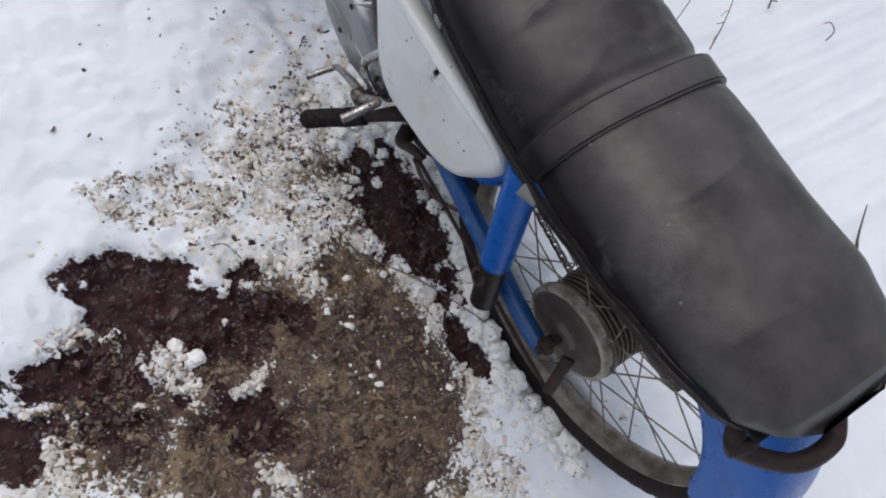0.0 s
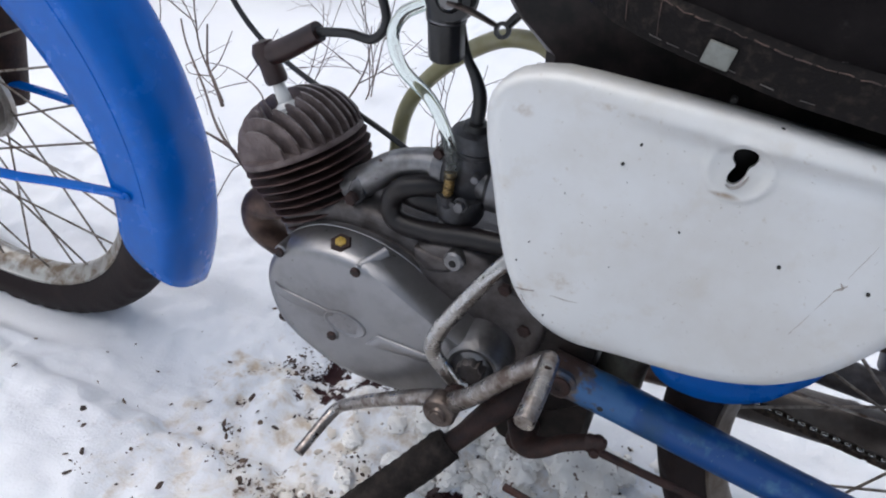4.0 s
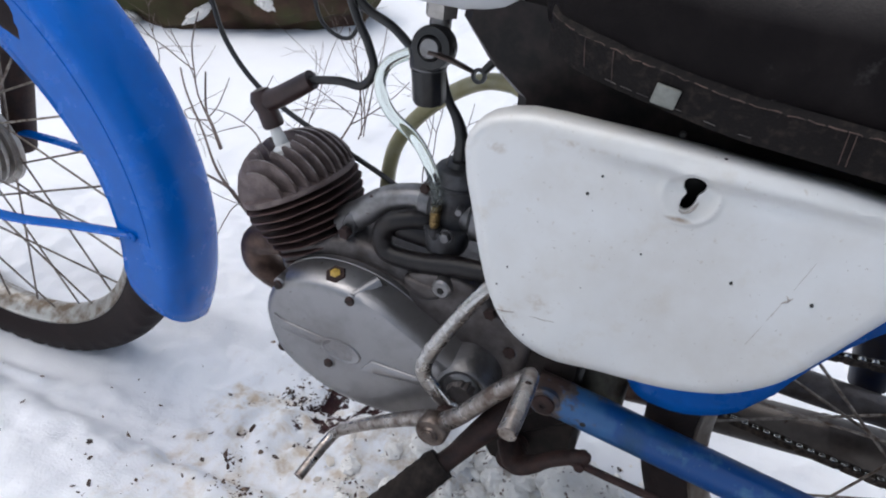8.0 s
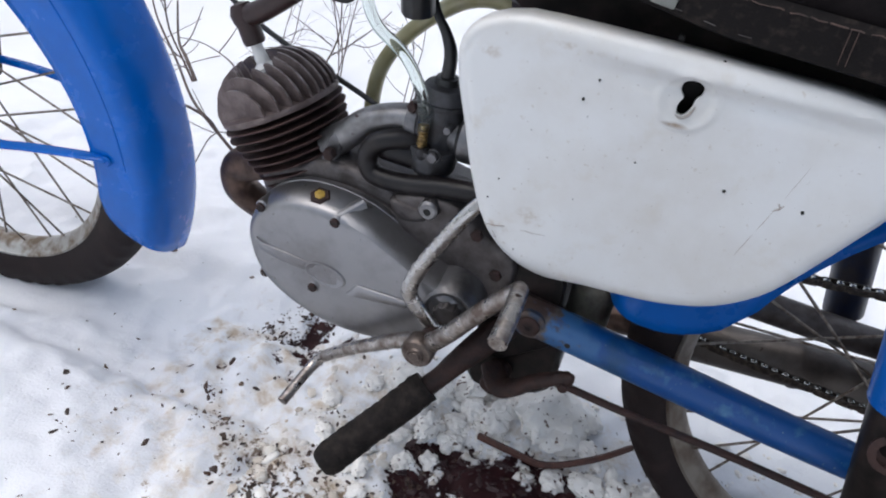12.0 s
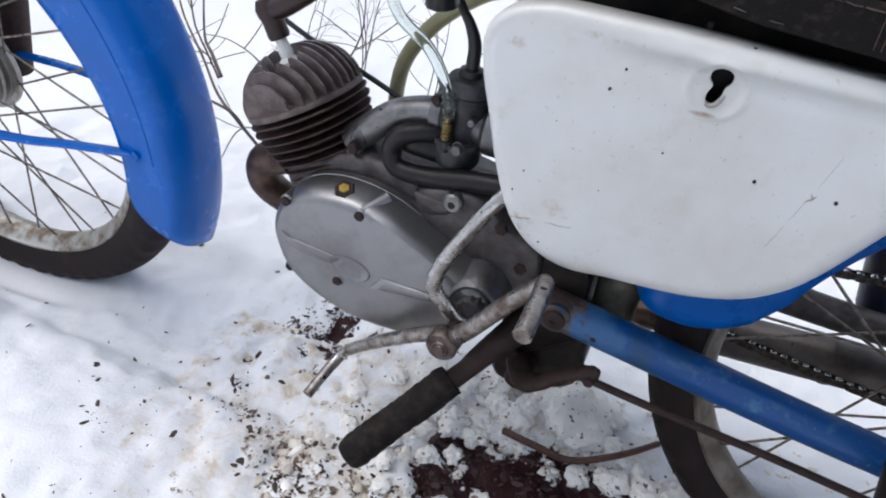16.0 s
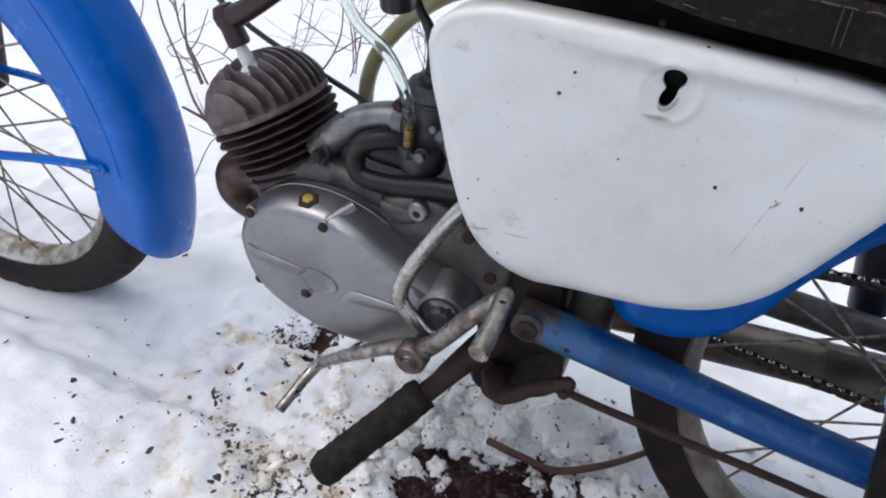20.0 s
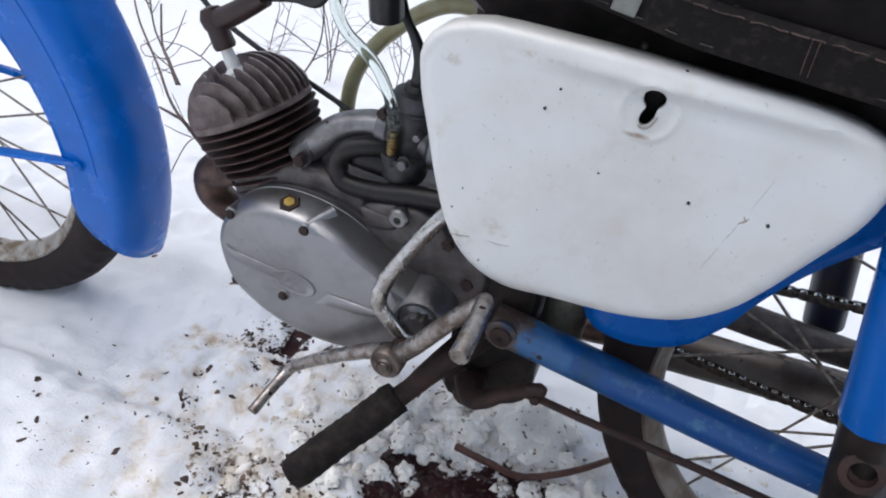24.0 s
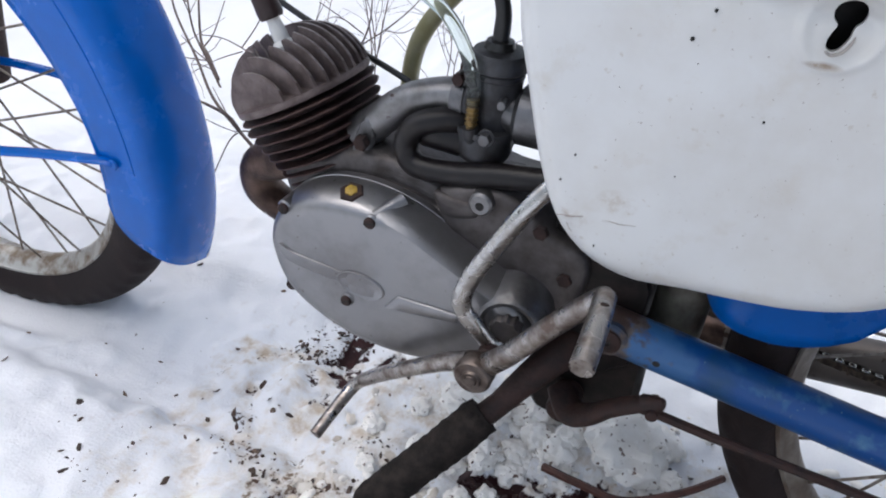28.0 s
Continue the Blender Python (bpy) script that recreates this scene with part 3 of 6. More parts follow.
# side panel with a key-shaped hole
PANEL = [(0.2795, 0.4767), (0.2891, 0.4911), (0.3111, 0.4997), (0.3379, 0.5016), (0.3952, 0.5016), (0.4545, 0.4997), (0.4985, 0.4978), (0.5262, 0.4901), (0.5396, 0.471), (0.5367, 0.4442), (0.5243, 0.4173), (0.5071, 0.3846), (0.4927, 0.3643), (0.4717, 0.348), (0.443, 0.3384), (0.4143, 0.3346), (0.3885, 0.3327), (0.3608, 0.3298), (0.3379, 0.3352), (0.3203, 0.3483), (0.3083, 0.3668), (0.2968, 0.3958), (0.2872, 0.428), (0.2795, 0.4557)]


def by_angle(pts, centre, n):
    """The closed outline's point in each of n even directions from the centre."""
    P = spline([(p[0], 0, p[1]) for p in pts], 8, closed=True)
    out = []
    for k in range(n):
        a = 2 * math.pi * k / n
        d = Vector((math.cos(a), 0, math.sin(a)))
        best, hitp = 0, None
        for i in range(len(P)):
            u, v = P[i - 1] - centre, P[i] - centre
            den = d.x * (v.z - u.z) - d.z * (v.x - u.x)
            if abs(den) < 1e-12:
                continue
            s = (u.x * (v.z - u.z) - u.z * (v.x - u.x)) / den
            w = (u.x * d.z - u.z * d.x) / den
            if s > best and -1e-6 <= w <= 1 + 1e-6:
                best, hitp = s, centre + d * s
        out.append(hitp)
    return out


def side_panel():
    kc = Vector((0.412, 0, 0.480))
    key = [(0.4125 + 0.0064 * math.cos(a), 0.4845 + 0.0064 * math.sin(a)) for a in [radians(x) for x in range(-55, 236, 29)]] + [(0.4080, 0.4772), (0.4072, 0.4738), (0.4077, 0.4706), (0.4102, 0.4690), (0.4132, 0.4702), (0.4156, 0.4748)]
    n = 120
    inner, outer = by_angle(key, kc, n), by_angle(PANEL, kc, n)
    P = spline([(p[0], 0, p[1]) for p in PANEL], 8, closed=True)

    def depth(p):
        d = 9.0
        for i in range(len(P)):
            u, v = P[i - 1], P[i]
            t = min(max((p - u).dot(v - u) / max((v - u).length_squared, 1e-12), 0.0), 1.0)
            d = min(d, (p - u - (v - u) * t).length)
        rim_w = 0.015 - 0.009 * smooth(0.455, 0.485, p.z)
        e = 1 - min(d / rim_w, 1.0)
        y = -0.1445 + 0.87 * rim_w * (1 - math.sqrt(max(1 - e ** 2.2, 0.0)))
        y += 0.055 * max(p.x - 0.36, 0) + 0.10 * max(0.485 - 0.33 - (p.z - 0.33), 0) * 0.05
        top = 0.5005 - p.z
        fold = smooth(0.33, 0.40, p.x) * (1 - smooth(0.50, 0.53, p.x))
        y += fold * (0.0022 * math.exp(-((top - 0.0165) / 0.0045) ** 2) - 0.0019 * math.exp(-((top - 0.0075) / 0.0032) ** 2))
        y += 0.0006 * noise.noise(Vector((p.x * 28, 0, p.z * 28)))
        k = (p - Vector((0.412, 0, 0.478))).length
        y += 0.0012 * math.exp(-(k / 0.0122) ** 8) - 0.0011 * math.exp(-((k - 0.0152) / 0.0020) ** 2)
        y += 0.0009 * math.exp(-((d - 0.0065) / 0.0016) ** 2) * (1 - smooth(0.30, 0.34, p.x))
        return y

    rings = []
    rings.append([Vector((p.x, depth(p) + 0.002, p.z)) for p in inner])
    for s in [0, 0.01, 0.02, 0.035, 0.05, 0.06, 0.07, 0.08, 0.09, 0.10, 0.11, 0.12, 0.135, 0.15, 0.165, 0.18, 0.25, 0.35, 0.45, 0.55, 0.65, 0.72, 0.78, 0.83, 0.87, 0.90, 0.915, 0.93, 0.943, 0.955, 0.965, 0.975, 0.983, 0.99, 0.995, 1.0]:
        ring = []
        for a, b in zip(inner, outer):
            L = (b - a).length
            u = s * L if s > 0.3 else s * min(L, 0.14) + (s / 0.3) ** 2 * 0.3 * (L - min(L, 0.14))
            p = a + (b - a) * (u / L)
            ring.append(Vector((p.x, depth(p), p.z)))
        rings.append(ring)
    rings.append([Vector((p.x, q.y + 0.014, p.z)) for p, q in zip(outer, rings[-1])])
    return rings_mesh(rings, False, False)


def panel_paint():
    """Old white enamel: yellowed in places, rubbed at the lower front corner, rust-brown below the keyhole."""
    g = Nodes("old_white_enamel")
    c = g.mx(g.rng(g.nz(16.0, 5.0), 0.40, 0.66), (0.635, 0.645, 0.65), (0.575, 0.57, 0.555))
    c = g.mx(g.rng(g.nz(34.0, 6.0, 0.65), 0.56, 0.70, 0.0, 0.5), c, (0.53, 0.50, 0.45))
    c = g.mx(g.rng(g.nz(150.0, 4.0), 0.66, 0.72, 0.0, 0.45), c, (0.42, 0.37, 0.31))
    c = g.mx(g.rng(g.nz(420.0, 2.0), 0.72, 0.76, 0.0, 0.7), c, (0.20, 0.16, 0.13))

    def near(x, z, rx, rz):
        m = g.n.new("ShaderNodeMapping")
        m.inputs["Location"].default_value = (-x / rx, 0, -z / rz)
        m.inputs["Scale"].default_value = (1 / rx, 0, 1 / rz)
        g.lk.new(g.pos, m.inputs["Vector"])
        v = g.n.new("ShaderNodeVectorMath")
        v.operation = "LENGTH"
        g.lk.new(m.outputs[0], v.inputs[0])
        return g.rng(v.outputs["Value"], 1.0, 0.35)

    smear = g.op(near(0.4095, 0.4638, 0.0088, 0.0020), g.rng(g.nz(300.0), 0.3, 0.6, 0.4, 1.0), "MULTIPLY")
    c = g.mx(smear, c, (0.26, 0.20, 0.15))
    for x, z, rx, rz in ((0.322, 0.362, 0.016, 0.006), (0.345, 0.378, 0.012, 0.008), (0.300, 0.478, 0.008, 0.005), (0.350, 0.492, 0.018, 0.003)):
        rub_or_sheen = g.op(near(x, z, rx, rz), g.rng(g.nz(110.0, 6.0, 0.7), 0.46, 0.62), "MULTIPLY")
        c = g.mx(g.op(rub_or_sheen, 0.6, "MULTIPLY"), c, (0.36, 0.29, 0.22))
    g.lk.new(c, g.b.inputs["Base Color"])
    g.b.inputs["Roughness"].default_value = 0.36
    g.b.inputs["Coat Weight"].default_value = 0.1
    g.bump(g.nz(60.0, 3.0), 0.06, 0.002)
    return g.m


panel = part("side_panel", side_panel(), panel_paint(), moped, "white painted steel side cover, scratched and dotted")
pso = panel.modifiers.new("thickness", "SOLIDIFY")
pso.thickness, pso.offset = 0.0012, 0

for x, z, r in ((0.335, 0.4985, 0.0011), (0.346, 0.4990, 0.0009), (0.423, 0.4990, 0.0012), (0.470, 0.4960, 0.0010)):
    part("edge_hole", rod((x, -0.1385, z), (x, -0.1335, z + 0.0022), r, 10, 0.3), HOLE, panel)
# unseen plate, added so that the keyhole looks dark inside
part("keyhole_backing", block((0.365, -0.120, 0.430), (0.462, -0.114, 0.490), 0.002), BLACK_PAINT, moped, "dark plate added behind the keyhole")

part("keyhole_lip", tube([(0.4168, -0.1428, 0.4770), (0.4160, -0.1430, 0.4735), (0.4140, -0.1430, 0.4702), (0.4108, -0.1430, 0.4686), (0.4082, -0.1430, 0.4698)], [0.0003, 0.0007, 0.0008, 0.0007, 0.0003], 8, 4), ALU_RAW, panel, "bare metal lip of the keyhole")
# dots and chips on the panel
for x, y, z, r in ((0.448, -0.1405, 0.433, 0.0010), (0.491, -0.1385, 0.433, 0.0010), (0.358, -0.1455, 0.465, 0.0009), (0.364, -0.1455, 0.478, 0.0007), (0.398, -0.123, 0.504, 0.0018), (0.300, -0.137, 0.405, 0.0009), (0.318, -0.139, 0.486, 0.0010), (0.3196, -0.1448, 0.3987, 0.00052), (0.3147, -0.1448, 0.3832, 0.00059), (0.3638, -0.1446, 0.4775, 0.00039), (0.3578, -0.1448, 0.4646, 0.00052), (0.3963, -0.1428, 0.4355, 0.00065), (0.3677, -0.1444, 0.4006, 0.00033), (0.3388, -0.1448, 0.3497, 0.00039), (0.3630, -0.1446, 0.4552, 0.00026), (0.3330, -0.1448, 0.4375, 0.00026)):
    part("screw_hole", rod((x, y - 0.0006, z), (x, y + 0.004, z), r, 10, 0.3), HOLE, panel)

for (x0, z0), (x1, z1), r in (((0.468, 0.394), (0.473, 0.413), 0.0003), ((0.4725, 0.412), (0.4775, 0.431), 0.0004), ((0.4765, 0.4285), (0.4810, 0.4335), 0.0009), ((0.4775, 0.434), (0.4800, 0.4320), 0.0006), ((0.479, 0.436), (0.4855, 0.466), 0.00014), ((0.316, 0.362), (0.330, 0.365), 0.0006), ((0.322, 0.359), (0.326, 0.354), 0.0004), ((0.340, 0.366), (0.357, 0.368), 0.0003), ((0.318, 0.486), (0.336, 0.490), 0.0006), ((0.340, 0.4905), (0.352, 0.4915), 0.0005)):
    a, b = Vector((x0, -0.15, z0)), Vector((x1, -0.15, z1))
    pts = []
    for k in range(5):
        p = a.lerp(b, k / 4)
        e = 0.015
        dd = min(min(abs(p.z - 0.501), abs(p.z - 0.334) + 0.008), abs(p.x - 0.283) + 0.01)
        t = 1 - min(dd / e, 1.0)
        pts.append(Vector((p.x, -0.1447 + 0.013 * (1 - math.sqrt(max(1 - t ** 2.2, 0.0))) + 0.055 * max(p.x - 0.36, 0) + 0.0001, p.z + 0.0004 * math.sin(k * 2.1))))
    part("scratch", tube(pts, [r * 0.4, r, r * 0.4], 6, 2), SCRATCH, panel)


# ---- seat ----
SEAT_Y = -0.027
FAR_SIDE = 0.87  # the cover sits askew: narrower on the far side


def seat_section(x):
    """Lower edge, top and half width of the seat at x."""
    lo = float(np.interp(x, [0.305, 0.33, 0.42, 0.55, 0.70, 0.80, 0.90], [0.533, 0.525, 0.512, 0.508, 0.522, 0.545, 0.565]))
    hi = float(np.interp(x, [0.305, 0.315, 0.35, 0.45, 0.565, 0.66, 0.79, 0.868, 0.892], [0.590, 0.612, 0.622, 0.620, 0.622, 0.634, 0.645, 0.630, 0.590]))
    wd = float(np.interp(x, [0.305, 0.318, 0.36, 0.50, 0.60, 0.70, 0.79, 0.85, 0.878, 0.892], [0.082, 0.096, 0.107, 0.115, 0.117, 0.114, 0.109, 0.097, 0.074, 0.042]))
    wd += 0.0022 * noise.noise(Vector((x * 17, 3.0, 1.0))) * smooth(0.32, 0.38, x) * (1 - smooth(0.80, 0.86, x))
    return lo, hi, wd


def crease(x, y):
    """Folds and dents pressed into the seat cover."""
    v = Vector((x * 11, y * 15, 2.0))
    n = noise.fractal(v, 0.8, 2.0, 2)
    ridge = max(1 - abs(n) * 5.0, 0.0) ** 2
    front = 1 - smooth(0.50, 0.56, x)
    w = front * smooth(0.33, 0.37, x) * smooth(-0.11, -0.05, y) * (0.0046 * ridge + 0.0085 * noise.noise(Vector((x * 20, y * 24, 7.0))) + 0.0025 * noise.noise(Vector((x * 55, y * 40, 3.0))))
    # the cover is drawn down in front of the band
    w -= 0.0045 * math.exp(-((x - 0.5465) / 0.0065) ** 2)
    # one long curved fold behind the band
    u = (y + 0.018) / 0.04
    w += 0.0034 * math.exp(-((x - (0.668 - 0.007 * u - 0.006 * u * u)) / 0.0045) ** 2) * math.exp(-u ** 4)
    # puckers round the rear end
    w += 0.0020 * smooth(0.82, 0.88, x) * noise.noise(Vector((x * 20, y * 60, 1.0)))
    return w


def seat_mesh():
    rings = []
    M_ = 72
    for x in np.linspace(0.305, 0.892, 150):
        x = float(x)
        lo, hi, wd = seat_section(x)
        zm = lo + 0.040
        ring = []
        for k in range(M_):
            a = 2 * math.pi * k / M_
            cx, sx = math.cos(a), math.sin(a)
            if sx >= 0:
                y = wd * abs(cx) ** 0.66 * (1 - 0.10 * sx * sx)
                z = zm + (hi - zm) * abs(sx) ** 0.80
            else:
                y = wd * abs(cx) ** 0.34 - 0.009 * abs(sx)
                z = zm - (zm - lo) * abs(sx) ** 0.75
            y *= FAR_SIDE if cx > 0 else -1
            w = 0.0018 * noise.fractal(Vector((x * 14, y * 18, z * 14)), 1.0, 2.0, 3)
            sagg = -0.006 * math.exp(-((x - 0.42) / 0.08) ** 2 - ((y + 0.01) / 0.06) ** 2) + crease(x, y) if sx > 0 else 0
            ring.append(Vector((x, SEAT_Y + y + w, z + w + sagg)))
        rings.append(ring)
    return rings_mesh(rings)


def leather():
    """Black leatherette; the sky's sheen on top is put into colour and gloss."""
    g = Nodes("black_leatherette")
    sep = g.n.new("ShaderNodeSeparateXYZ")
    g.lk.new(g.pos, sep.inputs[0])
    rub_or_sheen = g.op(g.rng(sep.outputs["Z"], 0.572, 0.612), g.rng(g.nz(12.0, 5.0), 0.30, 0.62, 0.45, 1.0), "MULTIPLY")
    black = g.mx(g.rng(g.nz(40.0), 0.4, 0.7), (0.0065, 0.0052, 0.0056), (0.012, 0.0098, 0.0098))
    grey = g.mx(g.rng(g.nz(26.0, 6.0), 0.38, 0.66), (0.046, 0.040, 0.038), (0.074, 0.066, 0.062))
    c = g.mx(rub_or_sheen, black, grey)
    c = g.mx(g.rng(g.nz(55.0, 3.0, 0.5), 0.735, 0.76), c, (0.12, 0.115, 0.11))
    c = g.mx(g.rng(g.nz(11.0, 6.0, 0.75), 0.60, 0.76, 0.0, 0.5), c, (0.11, 0.105, 0.10))
    g.lk.new(c, g.b.inputs["Base Color"])
    g.lk.new(g.rng(g.nz(15.0, 5.0), 0.35, 0.65, 0.34, 0.56), g.b.inputs["Roughness"])
    g.lk.new(g.rng(rub_or_sheen, 0.0, 0.8, 0.07, 0.42), g.b.inputs["Specular IOR Level"])
    g.bump(g.op(g.nz(600.0, 3.0), g.nz(45.0, 4.0)), 0.25, 0.002)
    return g.m


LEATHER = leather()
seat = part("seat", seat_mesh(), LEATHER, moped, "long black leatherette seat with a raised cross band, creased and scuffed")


def over_seat(x, lift, y_from=-1.0, y_to=1.0, n=24):
    """Points across the seat from the near side over the top to the far side."""
    lo, hi, wd = seat_section(x)
    out = []
    for k in range(n + 1):
        a = math.pi * (1 - (k / n))
        cx, sx = math.cos(a), math.sin(a)
        y = (wd + lift) * abs(cx) ** 0.66 * (FAR_SIDE if cx > 0 else -1) * (1 - 0.10 * sx * sx)
        z = lo + 0.040 + (hi - lo - 0.040 + lift) * abs(sx) ** 0.80
        out.append(Vector((x, SEAT_Y + y, z)))
    return out


def band():
    rows = []
    for x, l in ((0.5535, -0.002), (0.5540, 0.0042), (0.5575, 0.0064), (0.570, 0.0056), (0.582, 0.0046), (0.5860, 0.0030), (0.5865, -0.001)):
        rows.append(over_seat(x, l))
    return rings_mesh(rows, False, False, closed=False)


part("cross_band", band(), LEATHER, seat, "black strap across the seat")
for x in (0.5565, 0.5835):
    part("piping", tube([p + Vector((0, 0, 0.0)) for p in over_seat(x, 0.0052 if x < 0.57 else 0.0036)], 0.0010, 6, 1), LEATHER_OLD, seat)


def along_seat(side, z_off, y_off, x0=0.312, x1=0.86, n=30):
    out = []
    for x in np.linspace(x0, x1, n):
        lo, hi, wd = seat_section(float(x))
        out.append(Vector((float(x), SEAT_Y + (FAR_SIDE if side > 0 else -1) * (wd + y_off), lo + z_off)))
    return out


# the stitched skirt along the lower edge
for s in (-1, 1):
    a, b, c_, d_ = along_seat(s, 0.026, -0.002), along_seat(s, 0.022, 0.0015), along_seat(s, 0.001, -0.004), along_seat(s, -0.001, -0.010)
    sk = part("skirt", rings_mesh([a, b, c_, d_], False, False, closed=False), LEATHER_OLD, seat, "stitched vinyl lower edge of the seat")
    if s < 0:
        top = along_seat(s, 0.0225, 0.0022, n=60)
        for i in range(len(top) - 1):
            p, q = top[i], top[i + 1]
            part("stitch", tube([p.lerp(q, 0.06) + Vector((0, 0, RNG.uniform(-0.0006, 0.0006))), p.lerp(q, 0.5) + Vector((0, -0.0004, RNG.uniform(-0.0008, 0.0010))), p.lerp(q, RNG.uniform(0.7, 1.0))], RNG.uniform(0.0002, 0.0005), 5, 1), THREAD, sk)
    if s < 0:
        for x in (0.335, 0.352, 0.471, 0.4745, 0.60, 0.72):
            lo, hi, wd = seat_section(x)
            part("seam", tube([(x, SEAT_Y - wd - 0.0022, lo + 0.022), (x + 0.0008, SEAT_Y - wd - 0.0004, lo + 0.013), (x + 0.002, SEAT_Y - wd + 0.003, lo + 0.004)], 0.00025, 5, 2), THREAD, sk)
        low = along_seat(s, 0.0045, -0.0028, n=60)
        for i in range(4, 56):
            if RNG.random() < 0.4:
                part("stitch", tube([low[i].lerp(low[i + 1], 0.1), low[i].lerp(low[i + 1], 0.8)], 0.00022, 5, 1), THREAD_PALE, sk)
for x in (0.384,):
    lo, hi, wd = seat_section(x)
    m = Matrix.Translation((x, SEAT_Y - wd - 0.0005, lo + 0.010)) @ Matrix.Rotation(radians(14), 4, "X") @ Matrix.Rotation(radians(8), 4, "Y")
    part("seat_clip", block((-0.0066, -0.0012, -0.0062), (0.0066, 0.0012, 0.0056), 0.0006, m=m), CLIP, seat, "bare metal clip on the seat's edge")
part("seat_bracket", plate([(0.5733, 0.4941), (0.5740, 0.5237), (0.5958, 0.5309), (0.5974, 0.5105)], -0.1400, -0.1420, 0.0006), CLIP, seat, "bare metal bracket on the seat's lower edge")
part("seat_base", plate([(0.315, 0.550), (0.34, 0.525), (0.55, 0.500), (0.80, 0.540), (0.88, 0.565), (0.60, 0.56)], -0.104, 0.045, 0.004), BLACK_PAINT, moped, "black seat pan")

# ---- tank ----
def tank_rings(z0, z1, grow):
    rings = []
    for x in np.linspace(-0.10, 0.318, 30):
        t = (float(x) + 0.10) / 0.418
        w = 0.118 * max(1 - (2 * t - 1) ** 8, 0) ** 0.5 * (0.92 + 0.08 * t) + 0.002
        e = max(1 - (2 * t - 1) ** 10, 0) ** 0.5
        ring = []
        for k in range(36):
            a = 2 * math.pi * k / 36
            cx, sx = math.cos(a), math.sin(a)
            zc = 0.63
            hh = (0.080 if sx > 0 else 0.100) * (0.25 + 0.75 * e)
            ring.append(Vector((float(x), w * abs(cx) ** (0.6 if sx > 0 else 0.36) * (1 if cx > 0 else -1) * grow, zc + hh * abs(sx) ** (0.75 if sx > 0 else 0.5) * (1 if sx > 0 else -1))))
        rings.append(ring)
    return rings


def tank_half(upper):
    R_ = tank_rings(0, 0, 1.003 if upper else 1.0)
    rows = []
    for ring in R_:
        rows.append(ring[0:19] if upper else [ring[0]] + ring[:17:-1])
    return rings_mesh(rows, False, False, closed=False)


tank = part("fuel_tank", tank_half(False), WHITE, moped, "fuel tank, white below and blue on top")
part("tank_top", tank_half(True), BLUE, tank, "blue painted upper half")

# ---- frame ----
part("frame_spine", tube([(-0.16, 0, 0.60), (0.05, 0, 0.545), (0.20, 0, 0.535), (0.30, 0, 0.53), (0.50, 0, 0.50)], 0.022, 16), BLACK_PAINT, moped)
part("centre_box", plate([(0.25, 0.552), (0.246, 0.530), (0.268, 0.505), (0.290, 0.488), (0.292, 0.470), (0.33, 0.425), (0.50, 0.425), (0.56, 0.50), (0.545, 0.545), (0.40, 0.552)], -0.088, 0.088, 0.008), BLACK_PAINT, moped, "black steel box of the frame under the seat")
part("head_tube", rod((-0.17, 0, 0.66), (-0.125, 0, 0.53), 0.024, 20), BLUE, moped)
part("down_tube", tube([(0.33, 0.0, 0.44), (0.345, 0, 0.33), (0.352, 0, 0.20), (0.33, 0, 0.165)], 0.026, 16), BLACK_PAINT, moped, "dark frame tube behind the engine")
part("engine_plate", plate([(0.30, 0.34), (0.35, 0.33), (0.375, 0.27), (0.375, 0.20), (0.335, 0.165), (0.31, 0.19)], -0.062, -0.050, 0.002), BLACK_PAINT, moped)
part("engine_plate", plate([(0.30, 0.34), (0.35, 0.33), (0.375, 0.27), (0.375, 0.20), (0.335, 0.165), (0.31, 0.19)], 0.050, 0.062, 0.002), BLACK_PAINT, moped)

PIVOT = mat("rubbed_blue_steel", (0.085, 0.062, 0.054), 0.5, 0.3, second=(0.034, 0.050, 0.085), scale=90, mix=(0.44, 0.58), bump=0.3, bump_scale=200)


def rubbed_arm():
    """Worn blue paint, rubbed through to browned steel round the pivot bolt."""
    m = BLUE_WORN.copy()
    m.name = "blue_paint_rubbed_to_steel"
    n, lk = m.node_tree.nodes, m.node_tree.links
    b = n["Principled BSDF"]
    geo = n.new("ShaderNodeNewGeometry")
    sep = n.new("ShaderNodeSeparateXYZ")
    lk.new(geo.outputs["Position"], sep.inputs[0])
    col = b.inputs["Base Color"].links[0].from_socket
    for size, reach, edge, tint in ((45.0, 0.408, 0.014, (0.030, 0.110, 0.270)), (70.0, 0.374, 0.008, (0.085, 0.072, 0.068)), (85.0, 0.360, 0.008, (0.045, 0.029, 0.026))):
        t = n.new("ShaderNodeTexNoise")
        t.inputs["Scale"].default_value, t.inputs["Detail"].default_value = size, 5.0
        lk.new(geo.outputs["Position"], t.inputs["Vector"])
        add = n.new("ShaderNodeMath")
        add.operation = "MULTIPLY_ADD"
        lk.new(t.outputs["Fac"], add.inputs[0])
        add.inputs[1].default_value = 0.16
        lk.new(sep.outputs["X"], add.inputs[2])
        r = n.new("ShaderNodeMapRange")
        r.inputs["From Min"].default_value, r.inputs["From Max"].default_value = reach + 0.08 + edge, reach + 0.08 - edge
        lk.new(add.outputs[0], r.inputs["Value"])
        x = n.new("ShaderNodeMix")
        x.data_type = "RGBA"
        lk.new(r.outputs[0], x.inputs[0])
        lk.new(col, x.inputs[6])
        x.inputs[7].default_value = (*tint, 1)
        col = x.outputs[2]
    lk.new(col, b.inputs["Base Color"])
    return m


